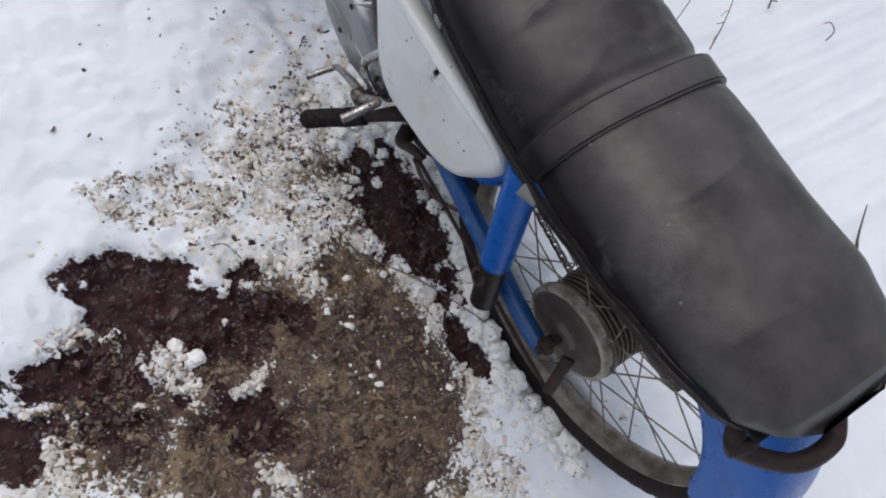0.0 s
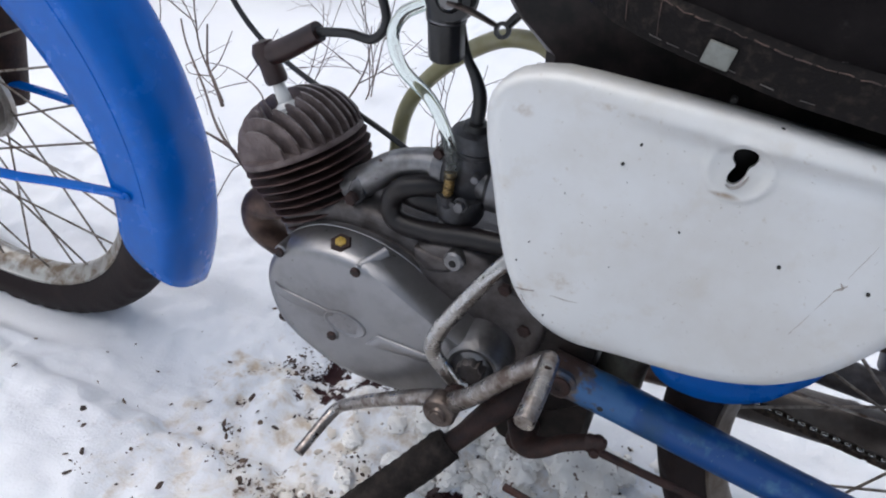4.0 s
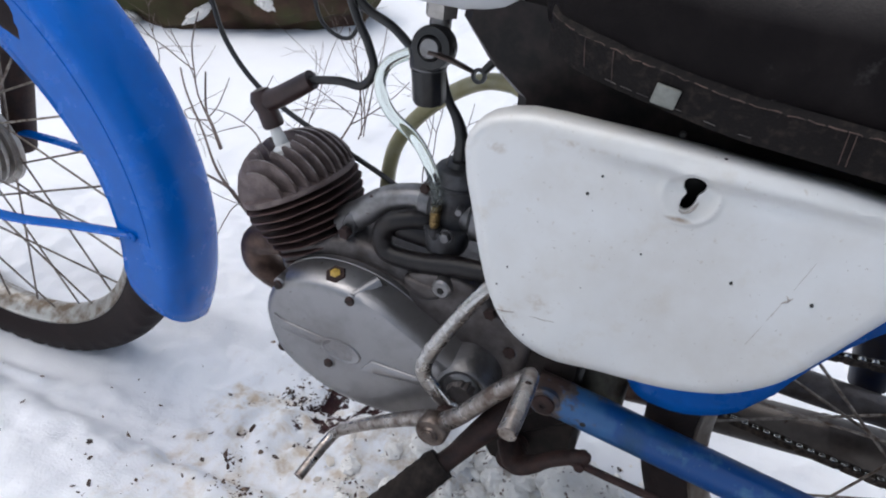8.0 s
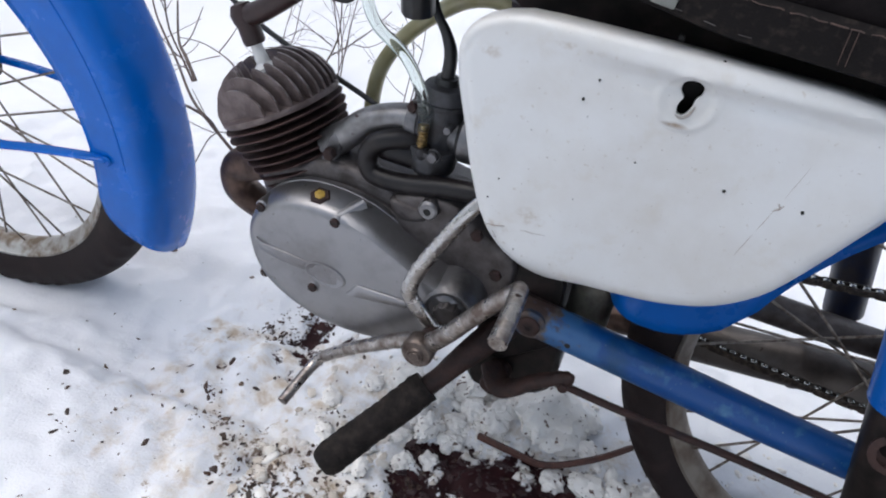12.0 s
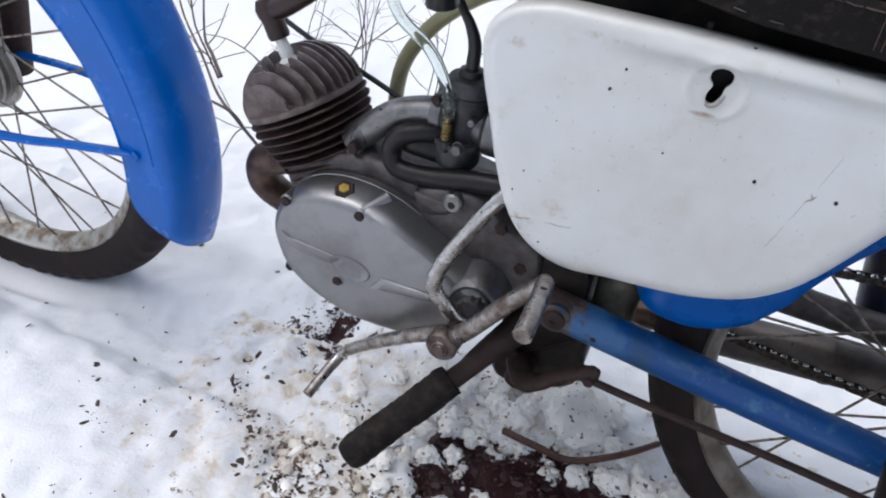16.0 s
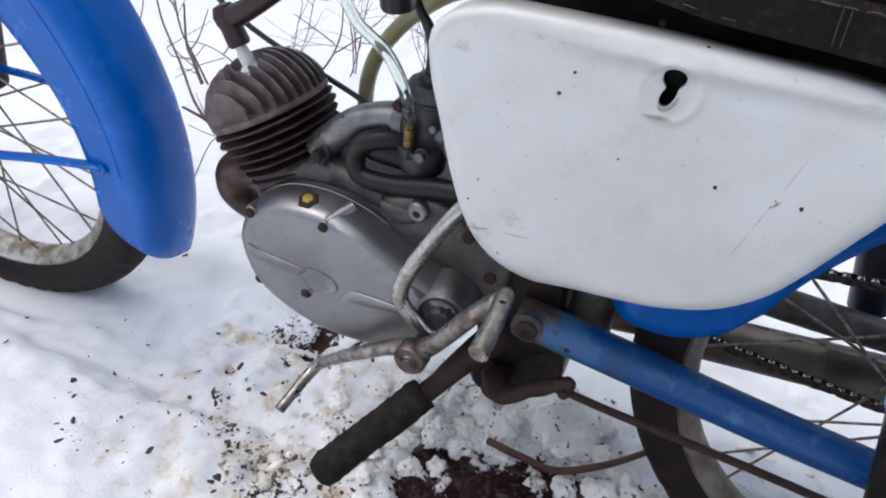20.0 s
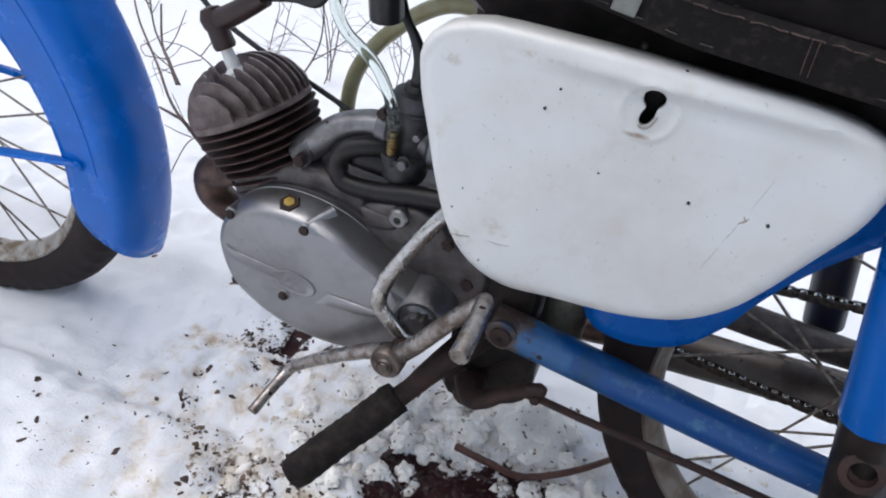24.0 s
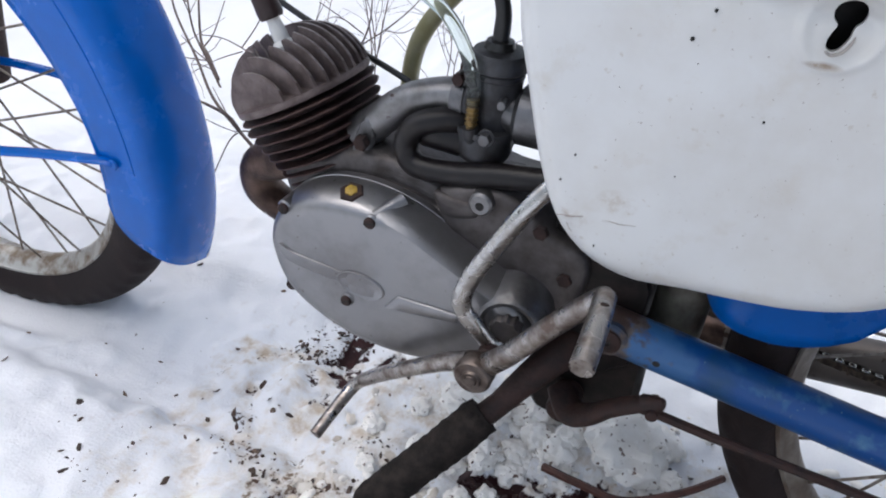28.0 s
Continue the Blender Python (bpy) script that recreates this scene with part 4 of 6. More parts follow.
ARM_BLUE = rubbed_arm()
for s in (-1, 1):
    arm = part("swing_arm", tube([(0.345, s * 0.072, 0.240), (0.40, s * 0.072, 0.234), (0.55, s * 0.078, 0.222), (0.67, s * 0.084, 0.218), (0.731, s * 0.086, 0.222)], [0.0165, 0.0165, 0.0155, 0.014, 0.012], 18, 6), ARM_BLUE if s < 0 else ALU_DARK, moped, "chipped blue swing arm tube" if s < 0 else "dark grimy far swing arm tube")
    part("pivot_bolt", lathe([(0.0, 0.0025), (0.0020, 0.0028), (0.0024, 0.0040), (0.0072, 0.0042), (0.0092, 0.0030), (0.0096, 0.0), (0.0, 0.0)], (0.357, s * 0.0865, 0.240), (0, s, 0), 24), RUST, arm, "rusty round pivot bolt")
    part("pivot_washer", rod((0.357, s * 0.080, 0.240), (0.357, s * 0.0875, 0.240), 0.0138, 20), PIVOT, arm, "rubbed flange of the pivot")
    if s < 0:
        part("paint_chip", lathe([(0.0, 0.0006), (0.0022, 0.0004), (0.0026, 0.0), (0.0, 0.0)], (0.3915, -0.0880, 0.2345), (0, -1, 0), 12), HOLE, arm, "small dark chipped hole")
    top, eye = Vector((0.556, s * 0.118, 0.500)), Vector((0.615, s * 0.122, 0.268))
    d = (eye - top).normalized()
    sh = part("shock_absorber", rod(top, top + d * 0.190, 0.0205, 24), BLUE_REAR if s < 0 else BLUE_WORN, moped, "blue rear shock absorber cover")
    low = part("lower_tube", rod(top + d * 0.18, eye + d * 0.055, 0.0185, 24), BLACK_PAINT if s < 0 else NAVY, sh, "dark lower shock body")
    part("eye_bush", lathe([(0.013, 0), (0.0135, 0.004), (0.0085, 0.005), (0.0085, 0.0), (0.0, 0.0)], top + d * 0.222 + Vector((-0.004, s * 0.0165, 0.004)), (-0.15, s, 0.35), 20), RUST, sh, "rusted hollow bolt eye")

# metal canister of the air intake behind the engine
CANISTER = mat("greened_zinc", (0.20, 0.195, 0.165), 0.5, 0.6, second=(0.075, 0.062, 0.052), scale=28, mix=(0.40, 0.62), bump=0.3, bump_scale=250)
part("air_tube", rod((0.398, -0.03, 0.190), (0.396, -0.02, 0.300), 0.0195, 24), CANISTER, moped, "dull metal air filter canister")


# ---- engine ----
def scaled(outline, k, cx=None, cz=None):
    cx = sum(p[0] for p in outline) / len(outline) if cx is None else cx
    cz = sum(p[1] for p in outline) / len(outline) if cz is None else cz
    return [(cx + (p[0] - cx) * k, cz + (p[1] - cz) * k) for p in outline]


CASE = [(0.092, 0.235), (0.096, 0.258), (0.110, 0.279), (0.135, 0.293), (0.170, 0.298), (0.205, 0.294), (0.245, 0.285), (0.285, 0.285), (0.315, 0.280), (0.325, 0.250), (0.315, 0.215), (0.290, 0.188), (0.255, 0.174), (0.215, 0.166), (0.170, 0.167), (0.130, 0.180), (0.103, 0.202)]
COVER = [(0.088, 0.235), (0.092, 0.258), (0.108, 0.280), (0.135, 0.2955), (0.170, 0.300), (0.205, 0.294), (0.240, 0.278), (0.270, 0.264), (0.300, 0.252), (0.311, 0.232), (0.303, 0.208), (0.280, 0.188), (0.250, 0.175), (0.215, 0.166), (0.170, 0.166), (0.130, 0.179), (0.100, 0.201)]


def soft_outline(o, n=4):
    return [(p.x, p.z) for p in spline([(x, 0, z) for x, z in o], n, closed=True)]


engine = part("engine", plate(soft_outline(CASE), 0.055, -0.070, 0.006), ALU_DARK, moped, "oily grey cast engine case")


def cover_mesh():
    o = soft_outline(COVER, 5)
    rings = []
    for y, k in ((-0.066, 1.0), (-0.072, 1.0), (-0.0725, 0.992), (-0.074, 0.992), (-0.0745, 1.0), (-0.082, 0.995), (-0.092, 0.965), (-0.099, 0.925), (-0.103, 0.88), (-0.1045, 0.80), (-0.1050, 0.60), (-0.1052, 0.30)):
        rings.append([Vector((p[0], y, p[1])) for p in scaled(o, k, 0.195, 0.232)])
    return rings_mesh(rings, False, True)


cover = part("engine_cover", cover_mesh(), ALU, engine, "grey cast aluminium clutch cover, scuffed")
# stepped band, worn oval badge and spear cast along the cover
part("cover_band", plate(soft_outline([(0.1065, 0.2430), (0.117, 0.2395), (0.150, 0.2375), (0.166, 0.236), (0.158, 0.2285), (0.148, 0.2265), (0.118, 0.2290), (0.107, 0.2345)], 3), -0.1025, -0.1060, 0.0009), ALU, engine, "raised band cast in the cover")
part("cover_spear", plate([(0.1975, 0.2180), (0.2075, 0.2318), (0.2330, 0.2332), (0.2570, 0.2340), (0.2545, 0.2262), (0.2300, 0.2222), (0.2100, 0.2188)], -0.1030, -0.1067, 0.0009), ALU, engine, "raised spear cast in the cover")


def oval(k, y):
    out = []
    for i in range(36):
        a = 2 * math.pi * i / 36
        u, v = 0.0205 * k * math.cos(a), 0.0118 * k * math.sin(a)
        out.append(Vector((0.1765 + 0.985 * u - 0.17 * v, y, 0.2295 + 0.17 * u * 0.2 + 0.985 * v)))
    return out


part("badge", rings_mesh([oval(1.0, -0.1040), oval(0.985, -0.1060), oval(0.93, -0.1066), oval(0.86, -0.1063), oval(0.80, -0.1056), oval(0.4, -0.1057), oval(0.1, -0.1059)], False, True), ALU, engine, "worn oval badge cast in the cover")
rb = random.Random(21)
for i in range(9):
    u, v = rb.uniform(-0.013, 0.013), rb.uniform(-0.006, 0.006)
    part("worn_mark", lathe([(0.0, 0.0006), (0.0020, 0.0005), (0.0042, 0.0)], (0.1765 + u, -0.1056, 0.2295 + v), (0, -1, 0), 9), ALU, engine)
for x, y, z in ((0.109, -0.100, 0.273), (0.183, -0.1035, 0.287), (0.165, -0.1062, 0.2112), (0.107, -0.094, 0.195), (0.192, -0.090, 0.170)):
    bm = rod((x, y + 0.020, z), (x, y, z), 0.0058, 16, 0.2)
    part("screw_boss", bm, ALU, engine)
    part("cover_screw", rod((x, y + 0.001, z), (x, y - 0.0024, z), 0.0044, 16, 0.3), RUST, engine, "dark slotted screw head")
    part("screw_slot", block((-0.0040, -0.0002, -0.0006), (0.0040, 0.0004, 0.0006), 0, m=Matrix.Translation((x, y - 0.0025, z)) @ Matrix.Rotation(RNG.uniform(0, 3), 4, "Y")), HOLE, engine)
part("screw_rib", tube([(0.183, -0.098, 0.288), (0.196, -0.078, 0.296)], 0.0062, 10, 2), ALU, engine)
fill = part("filler_plug", hexnut((0.161, -0.088, 0.292), (0, -0.35, 0.94), 0.0095, 0.008), RUST, engine, "hexagonal oil filler plug with yellow paint")
part("plug_paint", hexnut((0.161, -0.0908, 0.2995), (0, -0.35, 0.94), 0.0048, 0.0012), YELLOW, engine, "yellow painted cap")
# kick shaft boss
part("kick_boss", lathe([(0.030, -0.02), (0.027, 0.006), (0.0225, 0.024), (0.0205, 0.0262), (0.0175, 0.0255), (0.0165, 0.012), (0.0, 0.012)], (0.289, -0.080, 0.236), (0.10, -1, 0.06), 40), ALU_MID, engine, "round boss of the kick shaft")
part("kick_shaft", lathe([(0.0, 0.0), (0.0115, 0.0), (0.0115, 0.028), (0.0105, 0.030), (0.0, 0.030)], (0.289, -0.080, 0.236), (0.05, -1, 0.0), 40, wobble=lambda k, i: -0.0012 if (k % 4 < 2 and 0 < i < 4) else 0.0), ALU_DARK, engine, "splined kick shaft end")
part("case_shoulder", plate(soft_outline([(0.215, 0.300), (0.245, 0.318), (0.275, 0.318), (0.300, 0.30), (0.33, 0.285), (0.328, 0.235), (0.30, 0.215), (0.26, 0.24)], 3), -0.02, -0.074, 0.006), ALU_DARK, engine, "grey gearbox shoulder")
part("bare_web", plate(soft_outline([(0.2165, 0.3065), (0.232, 0.3075), (0.2465, 0.3055), (0.252, 0.2985), (0.244, 0.2925), (0.2265, 0.2905)], 3), -0.058, -0.0765, 0.004), ALU_DARK, engine, "web of the casting")
part("case_lug", rod((0.2530, -0.058, 0.3110), (0.2530, -0.0805, 0.3110), 0.0085, 20, 0.2), ALU_PIPE, engine, "bare cast lug with a hole")
part("lug_hole", rod((0.253, -0.0810, 0.310), (0.253, -0.070, 0.310), 0.0032, 14), HOLE, engine)
part("case_bolt", hexnut((0.296, -0.073, 0.300), (0, -1, 0), 0.0055, 0.004), RUST, engine, "rusty case bolt")
part("case_bolt", hexnut((0.318, -0.073, 0.268), (0, -1, 0), 0.0055, 0.004), RUST, engine, "rusty case bolt")
part("crank_neck", plate(soft_outline([(0.085, 0.285), (0.155, 0.315), (0.225, 0.302), (0.22, 0.27), (0.10, 0.25)], 3), 0.03, -0.062, 0.008), ALU_DARK, engine, "dark grey crankcase mouth below the cylinder")

# cylinder: axis leans forward
AX = Vector((-0.4720, -0.008, 0.8816)).normalized()
SIDE = Vector((0, 1, 0))
FWD = AX.cross(SIDE).normalized()
HEADC = Vector((0.0815, -0.0250, 0.3345))
CYL = HEADC - AX * 0.066
HEAD_R = 0.0555
cyl = part("cylinder", rod(CYL - AX * 0.02, CYL + AX * 0.062, 0.033, 32), IRON, moped, "heat-browned iron cylinder with cooling fins")


def fin_disc(at, r, th):
    """A cast cooling fin: thick at its root, thin and slightly uneven at its rim."""
    return lathe([(0.028, -th * 1.5), (r - 0.004, -th * 0.8), (r - 0.0006, -th * 0.55), (r, 0.0), (r - 0.0006, th * 0.55), (r - 0.004, th * 0.8), (0.028, th * 1.5)], at, AX, 64,
                 wobble=lambda k, i: 0.0005 * math.sin(k * 0.9) * (2 <= i <= 4))


for i in range(8):
    part("cooling_fin", fin_disc(HEADC - AX * (0.0080 + 0.0079 * i), HEAD_R + 0.0012 - 0.0020 * max(i - 1, 0), 0.0012), IRON, cyl)
head = part("cylinder_head", lathe([(0.0, 0.011), (0.020, 0.010), (0.034, 0.007), (0.050, 0.003), (HEAD_R - 0.0008, 0.0022), (HEAD_R, 0.0006), (HEAD_R, -0.0016), (HEAD_R - 0.001, -0.003), (0.045, -0.0035), (0.0, -0.0035)], HEADC, AX, 64), IRON_HEAD, moped, "domed brown-grey finned cylinder head")
# paler than the head, along the top edges of its fins
FIN_EDGE = mat("pale_fin_edge", (0.30, 0.262, 0.250), 0.45, 0.5, second=(0.14, 0.11, 0.10), scale=120)
FIN_TURN = radians(12)
fu = (FWD * math.cos(FIN_TURN) + SIDE * math.sin(FIN_TURN)).normalized()
fn = AX.cross(fu).normalized()


def head_fin(off):
    """One upright plate of the head, cut to the dome and to the well round the spark plug."""
    half = math.sqrt((HEAD_R - 0.0010) ** 2 - off ** 2)
    pts = []
    n = 40
    for k in range(n + 1):
        s = -half * math.cos(math.pi * k / n)
        rr = math.hypot(s, off)
        h = 0.0445 * max(1 - (rr / HEAD_R) ** 2.3, 0.0) ** 0.52 + 0.002
        well = smooth(0.0160, 0.0195, math.hypot(s - PLUG_S, off - PLUG_N))
        pts.append((s, min(h, 0.007 + (h - 0.007) * well) if h > 0.007 else h))
    rings = []
    for w, dh in ((-0.00125, -0.0009), (-0.0008, 0.0), (0.0008, 0.0), (0.00125, -0.0009)):
        top = [HEADC + fu * s + fn * (off + w) + AX * max(h + dh, 0.0012) for s, h in pts]
        bot = [HEADC + fu * s + fn * (off + w) + AX * 0.0008 for s, h in reversed(pts)]
        rings.append(top + bot)
    bm = rings_mesh(rings)
    bm.faces.ensure_lookup_table()
    for f in bm.faces[2 * (n + 1):3 * (n + 1)]:
        f.material_index = 1
    return bm


PB = Vector((0.0745, -0.0330, 0.3610))
well = PB - HEADC - SIDE * 0.004 + FWD * 0.003
PLUG_S, PLUG_N = well.dot(fu), well.dot(fn)
for i in range(11):
    part("head_fin", head_fin(0.0452 - i * 0.0090), IRON_HEAD, head).data.materials.append(FIN_EDGE)

# spark plug, cap and lead
PAX = Vector((-0.4392, 0, 0.8984))
plug = part("spark_plug", lathe([(0.0, 0), (0.0105, 0), (0.0105, 0.008), (0.007, 0.011), (0.0062, 0.012), (0.0062, 0.018), (0.0056, 0.019), (0.0058, 0.022), (0.0052, 0.023), (0.005, 0.034), (0.003, 0.036), (0.0, 0.036)], PB, PAX, 20), PLUG_WHITE, moped, "white porcelain spark plug")
part("plug_nut", hexnut(PB - PAX * 0.004, PAX, 0.0115, 0.010), CHROME, plug)
CP = PB + PAX * 0.028
cap = part("plug_cap", lathe([(0.0, 0), (0.0085, 0.0), (0.0098, 0.003), (0.0092, 0.017), (0.0105, 0.020), (0.0112, 0.027), (0.008, 0.034), (0.0, 0.036)], CP, PAX, 24), BROWN_CAP, moped, "brown-black elbow spark plug cap")
ce = CP + PAX * 0.026
part("cap_arm", tube([ce, ce + Vector((0.014, 0.0, 0.004)), (0.101, -0.033, 0.439)], [0.0098, 0.0092, 0.0082], 16, 4), BROWN_CAP, cap)
part("ignition_lead", tube([(0.098, -0.033, 0.438), (0.127, -0.033, 0.444), (0.148, -0.033, 0.445), (0.158, -0.033, 0.460), (0.151, -0.030, 0.478), (0.137, -0.025, 0.496), (0.120, -0.018, 0.525)], 0.0036, 10, 8), BLACK, moped, "thick black ignition lead")

# exhaust
MUFFLER = mat("sooty_grey_steel", (0.140, 0.124, 0.114), 0.5, 0.6, second=(0.065, 0.053, 0.048), scale=18, mix=(0.38, 0.64), bump=0.25, bump_scale=220, spots=(0.05, 0.032, 0.026), spot_scale=90, spot_at=0.68)
EXHAUST = mat("burnt_brown_steel", (0.115, 0.075, 0.060), 0.42, 0.7, second=(0.045, 0.028, 0.024), scale=45, mix=(0.42, 0.62), bump=0.3, bump_scale=260)
part("exhaust_pipe", tube([CYL + AX * 0.022 + Vector((-0.02, -0.004, 0)), (0.060, -0.028, 0.268), (0.034, -0.026, 0.252), (0.032, -0.022, 0.225), (0.055, -0.010, 0.200), (0.11, 0.02, 0.160), (0.20, 0.07, 0.135), (0.34, 0.085, 0.128), (0.45, 0.094, 0.137)], [0.019, 0.018, 0.017, 0.017, 0.016, 0.015, 0.015, 0.015, 0.015], 18, 8), EXHAUST, moped, "rust-brown exhaust pipe curling from the cylinder")
part("muffler", lathe([(0.0, 0), (0.014, 0), (0.0215, 0.05), (0.0235, 0.06), (0.0235, 0.165), (0.0245, 0.167), (0.0245, 0.173), (0.0235, 0.175), (0.0235, 0.42), (0.019, 0.44), (0.0, 0.44)], (0.44, 0.094, 0.136), (1, 0.02, 0.10), 32), MUFFLER, moped, "dull grey cylindrical muffler")

# intake, carburettor, hoses
intake = part("intake_pipe", tube([(0.142, -0.038, 0.318), (0.158, -0.043, 0.334), (0.180, -0.043, 0.354), (0.203, -0.041, 0.3635), (0.218, -0.040, 0.3655)], [0.0150, 0.0130, 0.0120, 0.0120, 0.0128], 20, 6), ALU_PIPE, moped, "curved cast intake pipe")
part("intake_flange", plate(soft_outline([(0.140, 0.304), (0.149, 0.303), (0.160, 0.322), (0.158, 0.336), (0.149, 0.336)], 3), -0.056, -0.050, 0.002), ALU_MID, intake, "bolted intake flange")
part("flange_nut", hexnut((0.152, -0.058, 0.321), (0, -1, 0), 0.006, 0.006), RUST, intake)
carb = part("carburettor", lathe([(0.0, -0.030), (0.0155, -0.030), (0.0172, -0.027), (0.0172, 0.020), (0.0180, 0.021), (0.0180, 0.0235), (0.0172, 0.0245), (0.0195, 0.026), (0.0195, 0.034), (0.0175, 0.037), (0.011, 0.0385), (0.0, 0.0385)], (0.2420, -0.040, 0.366), (0, 0, 1), 32), CARB_METAL, moped, "small dark grey carburettor")
part("top_cap", lathe([(0.0, 0.006), (0.009, 0.005), (0.0105, 0.0), (0.0, 0.0)], (0.2410, -0.040, 0.4040), (0, 0, 1), 20), BLACK, carb, "black cable cap")
part("float_bowl", lathe([(0.0, -0.003), (0.012, -0.002), (0.0175, 0.003), (0.0195, 0.008), (0.0195, 0.021), (0.0210, 0.022), (0.0210, 0.026), (0.0, 0.026)], (0.2400, -0.0455, 0.3275), (0, 0, 1), 28), CARB_METAL, carb, "dark float bowl with a flange")
part("mixing_body", rod((0.2160, -0.040, 0.3660), (0.2440, -0.040, 0.3640), 0.0150, 24), CARB_METAL, carb, "dark throat casting")
part("carb_clamp", lathe([(0.0135, -0.0045), (0.0162, -0.0045), (0.0162, 0.0045), (0.0135, 0.0045)], (0.2195, -0.040, 0.3655), (1, 0, 0.03), 28, closed=True), ALU_MID, carb, "clamp ring on the intake")
for dz in (0.0172, 0.0212):
    part("clamp_ear", block((0.2155, -0.0480, 0.3655 + dz - 0.0048), (0.2235, -0.0395, 0.3655 + dz - 0.0022), 0.0006), ALU_MID, carb)
part("clamp_screw", rod((0.2195, -0.0440, 0.3795), (0.2195, -0.0440, 0.3905), 0.0026, 10), RUST, carb, "rusty clamp screw")
part("clamp_nut", hexnut((0.2195, -0.0500, 0.3820), (0, -1, 0), 0.0046, 0.005), RUST, carb)
part("carb_throat", lathe([(0.0135, -0.002), (0.0150, 0.0), (0.0150, 0.008), (0.0205, 0.012), (0.0205, 0.040), (0.0, 0.040)], (0.2500, -0.039, 0.363), (1, 0.03, 0.0), 28), ALU_MID, carb, "grey air intake bell")
part("jet_screw", hexnut((0.2465, -0.0640, 0.3520), (0, -1, 0), 0.0048, 0.005), ALU_MID, carb)
part("jet_washer", rod((0.2465, -0.0620, 0.3520), (0.2465, -0.0645, 0.3520), 0.0062, 16), CARB_METAL, carb)
part("idle_screw", rod((0.2530, -0.0545, 0.3760), (0.2540, -0.0640, 0.3760), 0.0030, 12), ALU_MID, carb, "small idle screw")
part("fuel_inlet", tube([(0.2390, -0.0480, 0.3460), (0.2360, -0.0600, 0.3480), (0.2345, -0.0620, 0.3560)], 0.0058, 12, 4), CARB_METAL, carb, "inlet boss of the carburettor")
part("fuel_nipple", rod((0.2345, -0.062, 0.3760), (0.2345, -0.062, 0.3540), 0.0032, 12), BRASS, carb, "brass fuel nipple")
for i in range(5):
    part("nipple_ring", lathe([(0.003, -0.0010), (0.0045, 0.0), (0.003, 0.0010)], (0.2345, -0.062, 0.3585 + 0.0032 * i), (0, 0, 1), 14), BRASS, carb)
for k, (dx, dz) in enumerate(((-0.004, 0.004), (0.003, 0.002), (-0.001, -0.003))):
    part("wire_tie", tube([(0.2245 + dx, -0.052, 0.382 + dz), (0.2290 + dx, -0.058, 0.388 + dz), (0.2325 + dx, -0.060, 0.382 + dz), (0.2290, -0.054, 0.376 + dz)], 0.0010, 6, 4), ALU_MID, carb)
part("clear_fuel_hose", tube([(0.200, -0.045, 0.487), (0.190, -0.047, 0.483), (0.177, -0.048, 0.473), (0.173, -0.050, 0.457), (0.184, -0.052, 0.438), (0.208, -0.055, 0.424), (0.2235, -0.060, 0.4090), (0.2325, -0.062, 0.390), (0.2345, -0.062, 0.3715)], 0.0047, 14, 8), CLEAR, moped, "clear vinyl fuel hose")
part("yellowed_breather_hose", tube([(0.275, 0.02, 0.450), (0.253, 0.030, 0.453), (0.218, 0.040, 0.442), (0.176, 0.045, 0.408), (0.147, 0.045, 0.366), (0.141, 0.040, 0.324), (0.15, 0.03, 0.28)], 0.0074, 14, 8), YELLOW_HOSE, moped, "wide yellowed transparent hose")
part("black_hose", tube([(0.232, -0.046, 0.352), (0.212, -0.056, 0.353), (0.194, -0.060, 0.345), (0.188, -0.061, 0.330), (0.196, -0.062, 0.317), (0.225, -0.064, 0.319), (0.262, -0.066, 0.329), (0.30, -0.066, 0.336), (0.33, -0.05, 0.340)], 0.0088, 16, 8), HOSE, moped, "thick black rubber hose round the carburettor")
part("hose_elbow", tube([(0.196, -0.048, 0.336), (0.208, -0.050, 0.340), (0.226, -0.048, 0.338)], [0.010, 0.0125, 0.012], 14, 4), HOSE, moped, "dark rubber elbow under the carburettor")
part("throttle_cable", tube([(0.240, -0.040, 0.395), (0.241, -0.040, 0.413), (0.240, -0.039, 0.428), (0.233, -0.035, 0.440), (0.220, -0.030, 0.456), (0.205, -0.02, 0.49), (0.19, -0.01, 0.54)], [0.0058, 0.0056, 0.0050, 0.0036, 0.0034, 0.0034], 10, 8), BLACK, moped, "black throttle cable")
part("cable", tube([(-0.075, 0.03, 0.53), (-0.053, 0.03, 0.472), (-0.037, 0.03, 0.428), (-0.002, 0.025, 0.395), (0.046, 0.02, 0.374), (0.10, 0.015, 0.359), (0.158, 0.010, 0.342), (0.20, 0.01, 0.32)], 0.0026, 8, 8), BLACK, moped, "thin black control cable")
part("cable", tube([(0.105, -0.01, 0.54), (0.138, -0.020, 0.506), (0.170, -0.028, 0.4955), (0.196, -0.040, 0.4845)], 0.0036, 10, 6), BLACK, moped, "black cable beside the fuel tap")
part("cable", tube([(0.078, 0.0, 0.52), (0.082, 0.0, 0.498), (0.090, 0.0, 0.477), (0.107, 0.0, 0.468), (0.120, 0.0, 0.472), (0.127, 0.0, 0.493), (0.125, 0.0, 0.52)], 0.0018, 8, 6), BLACK, moped, "thin looped wire")

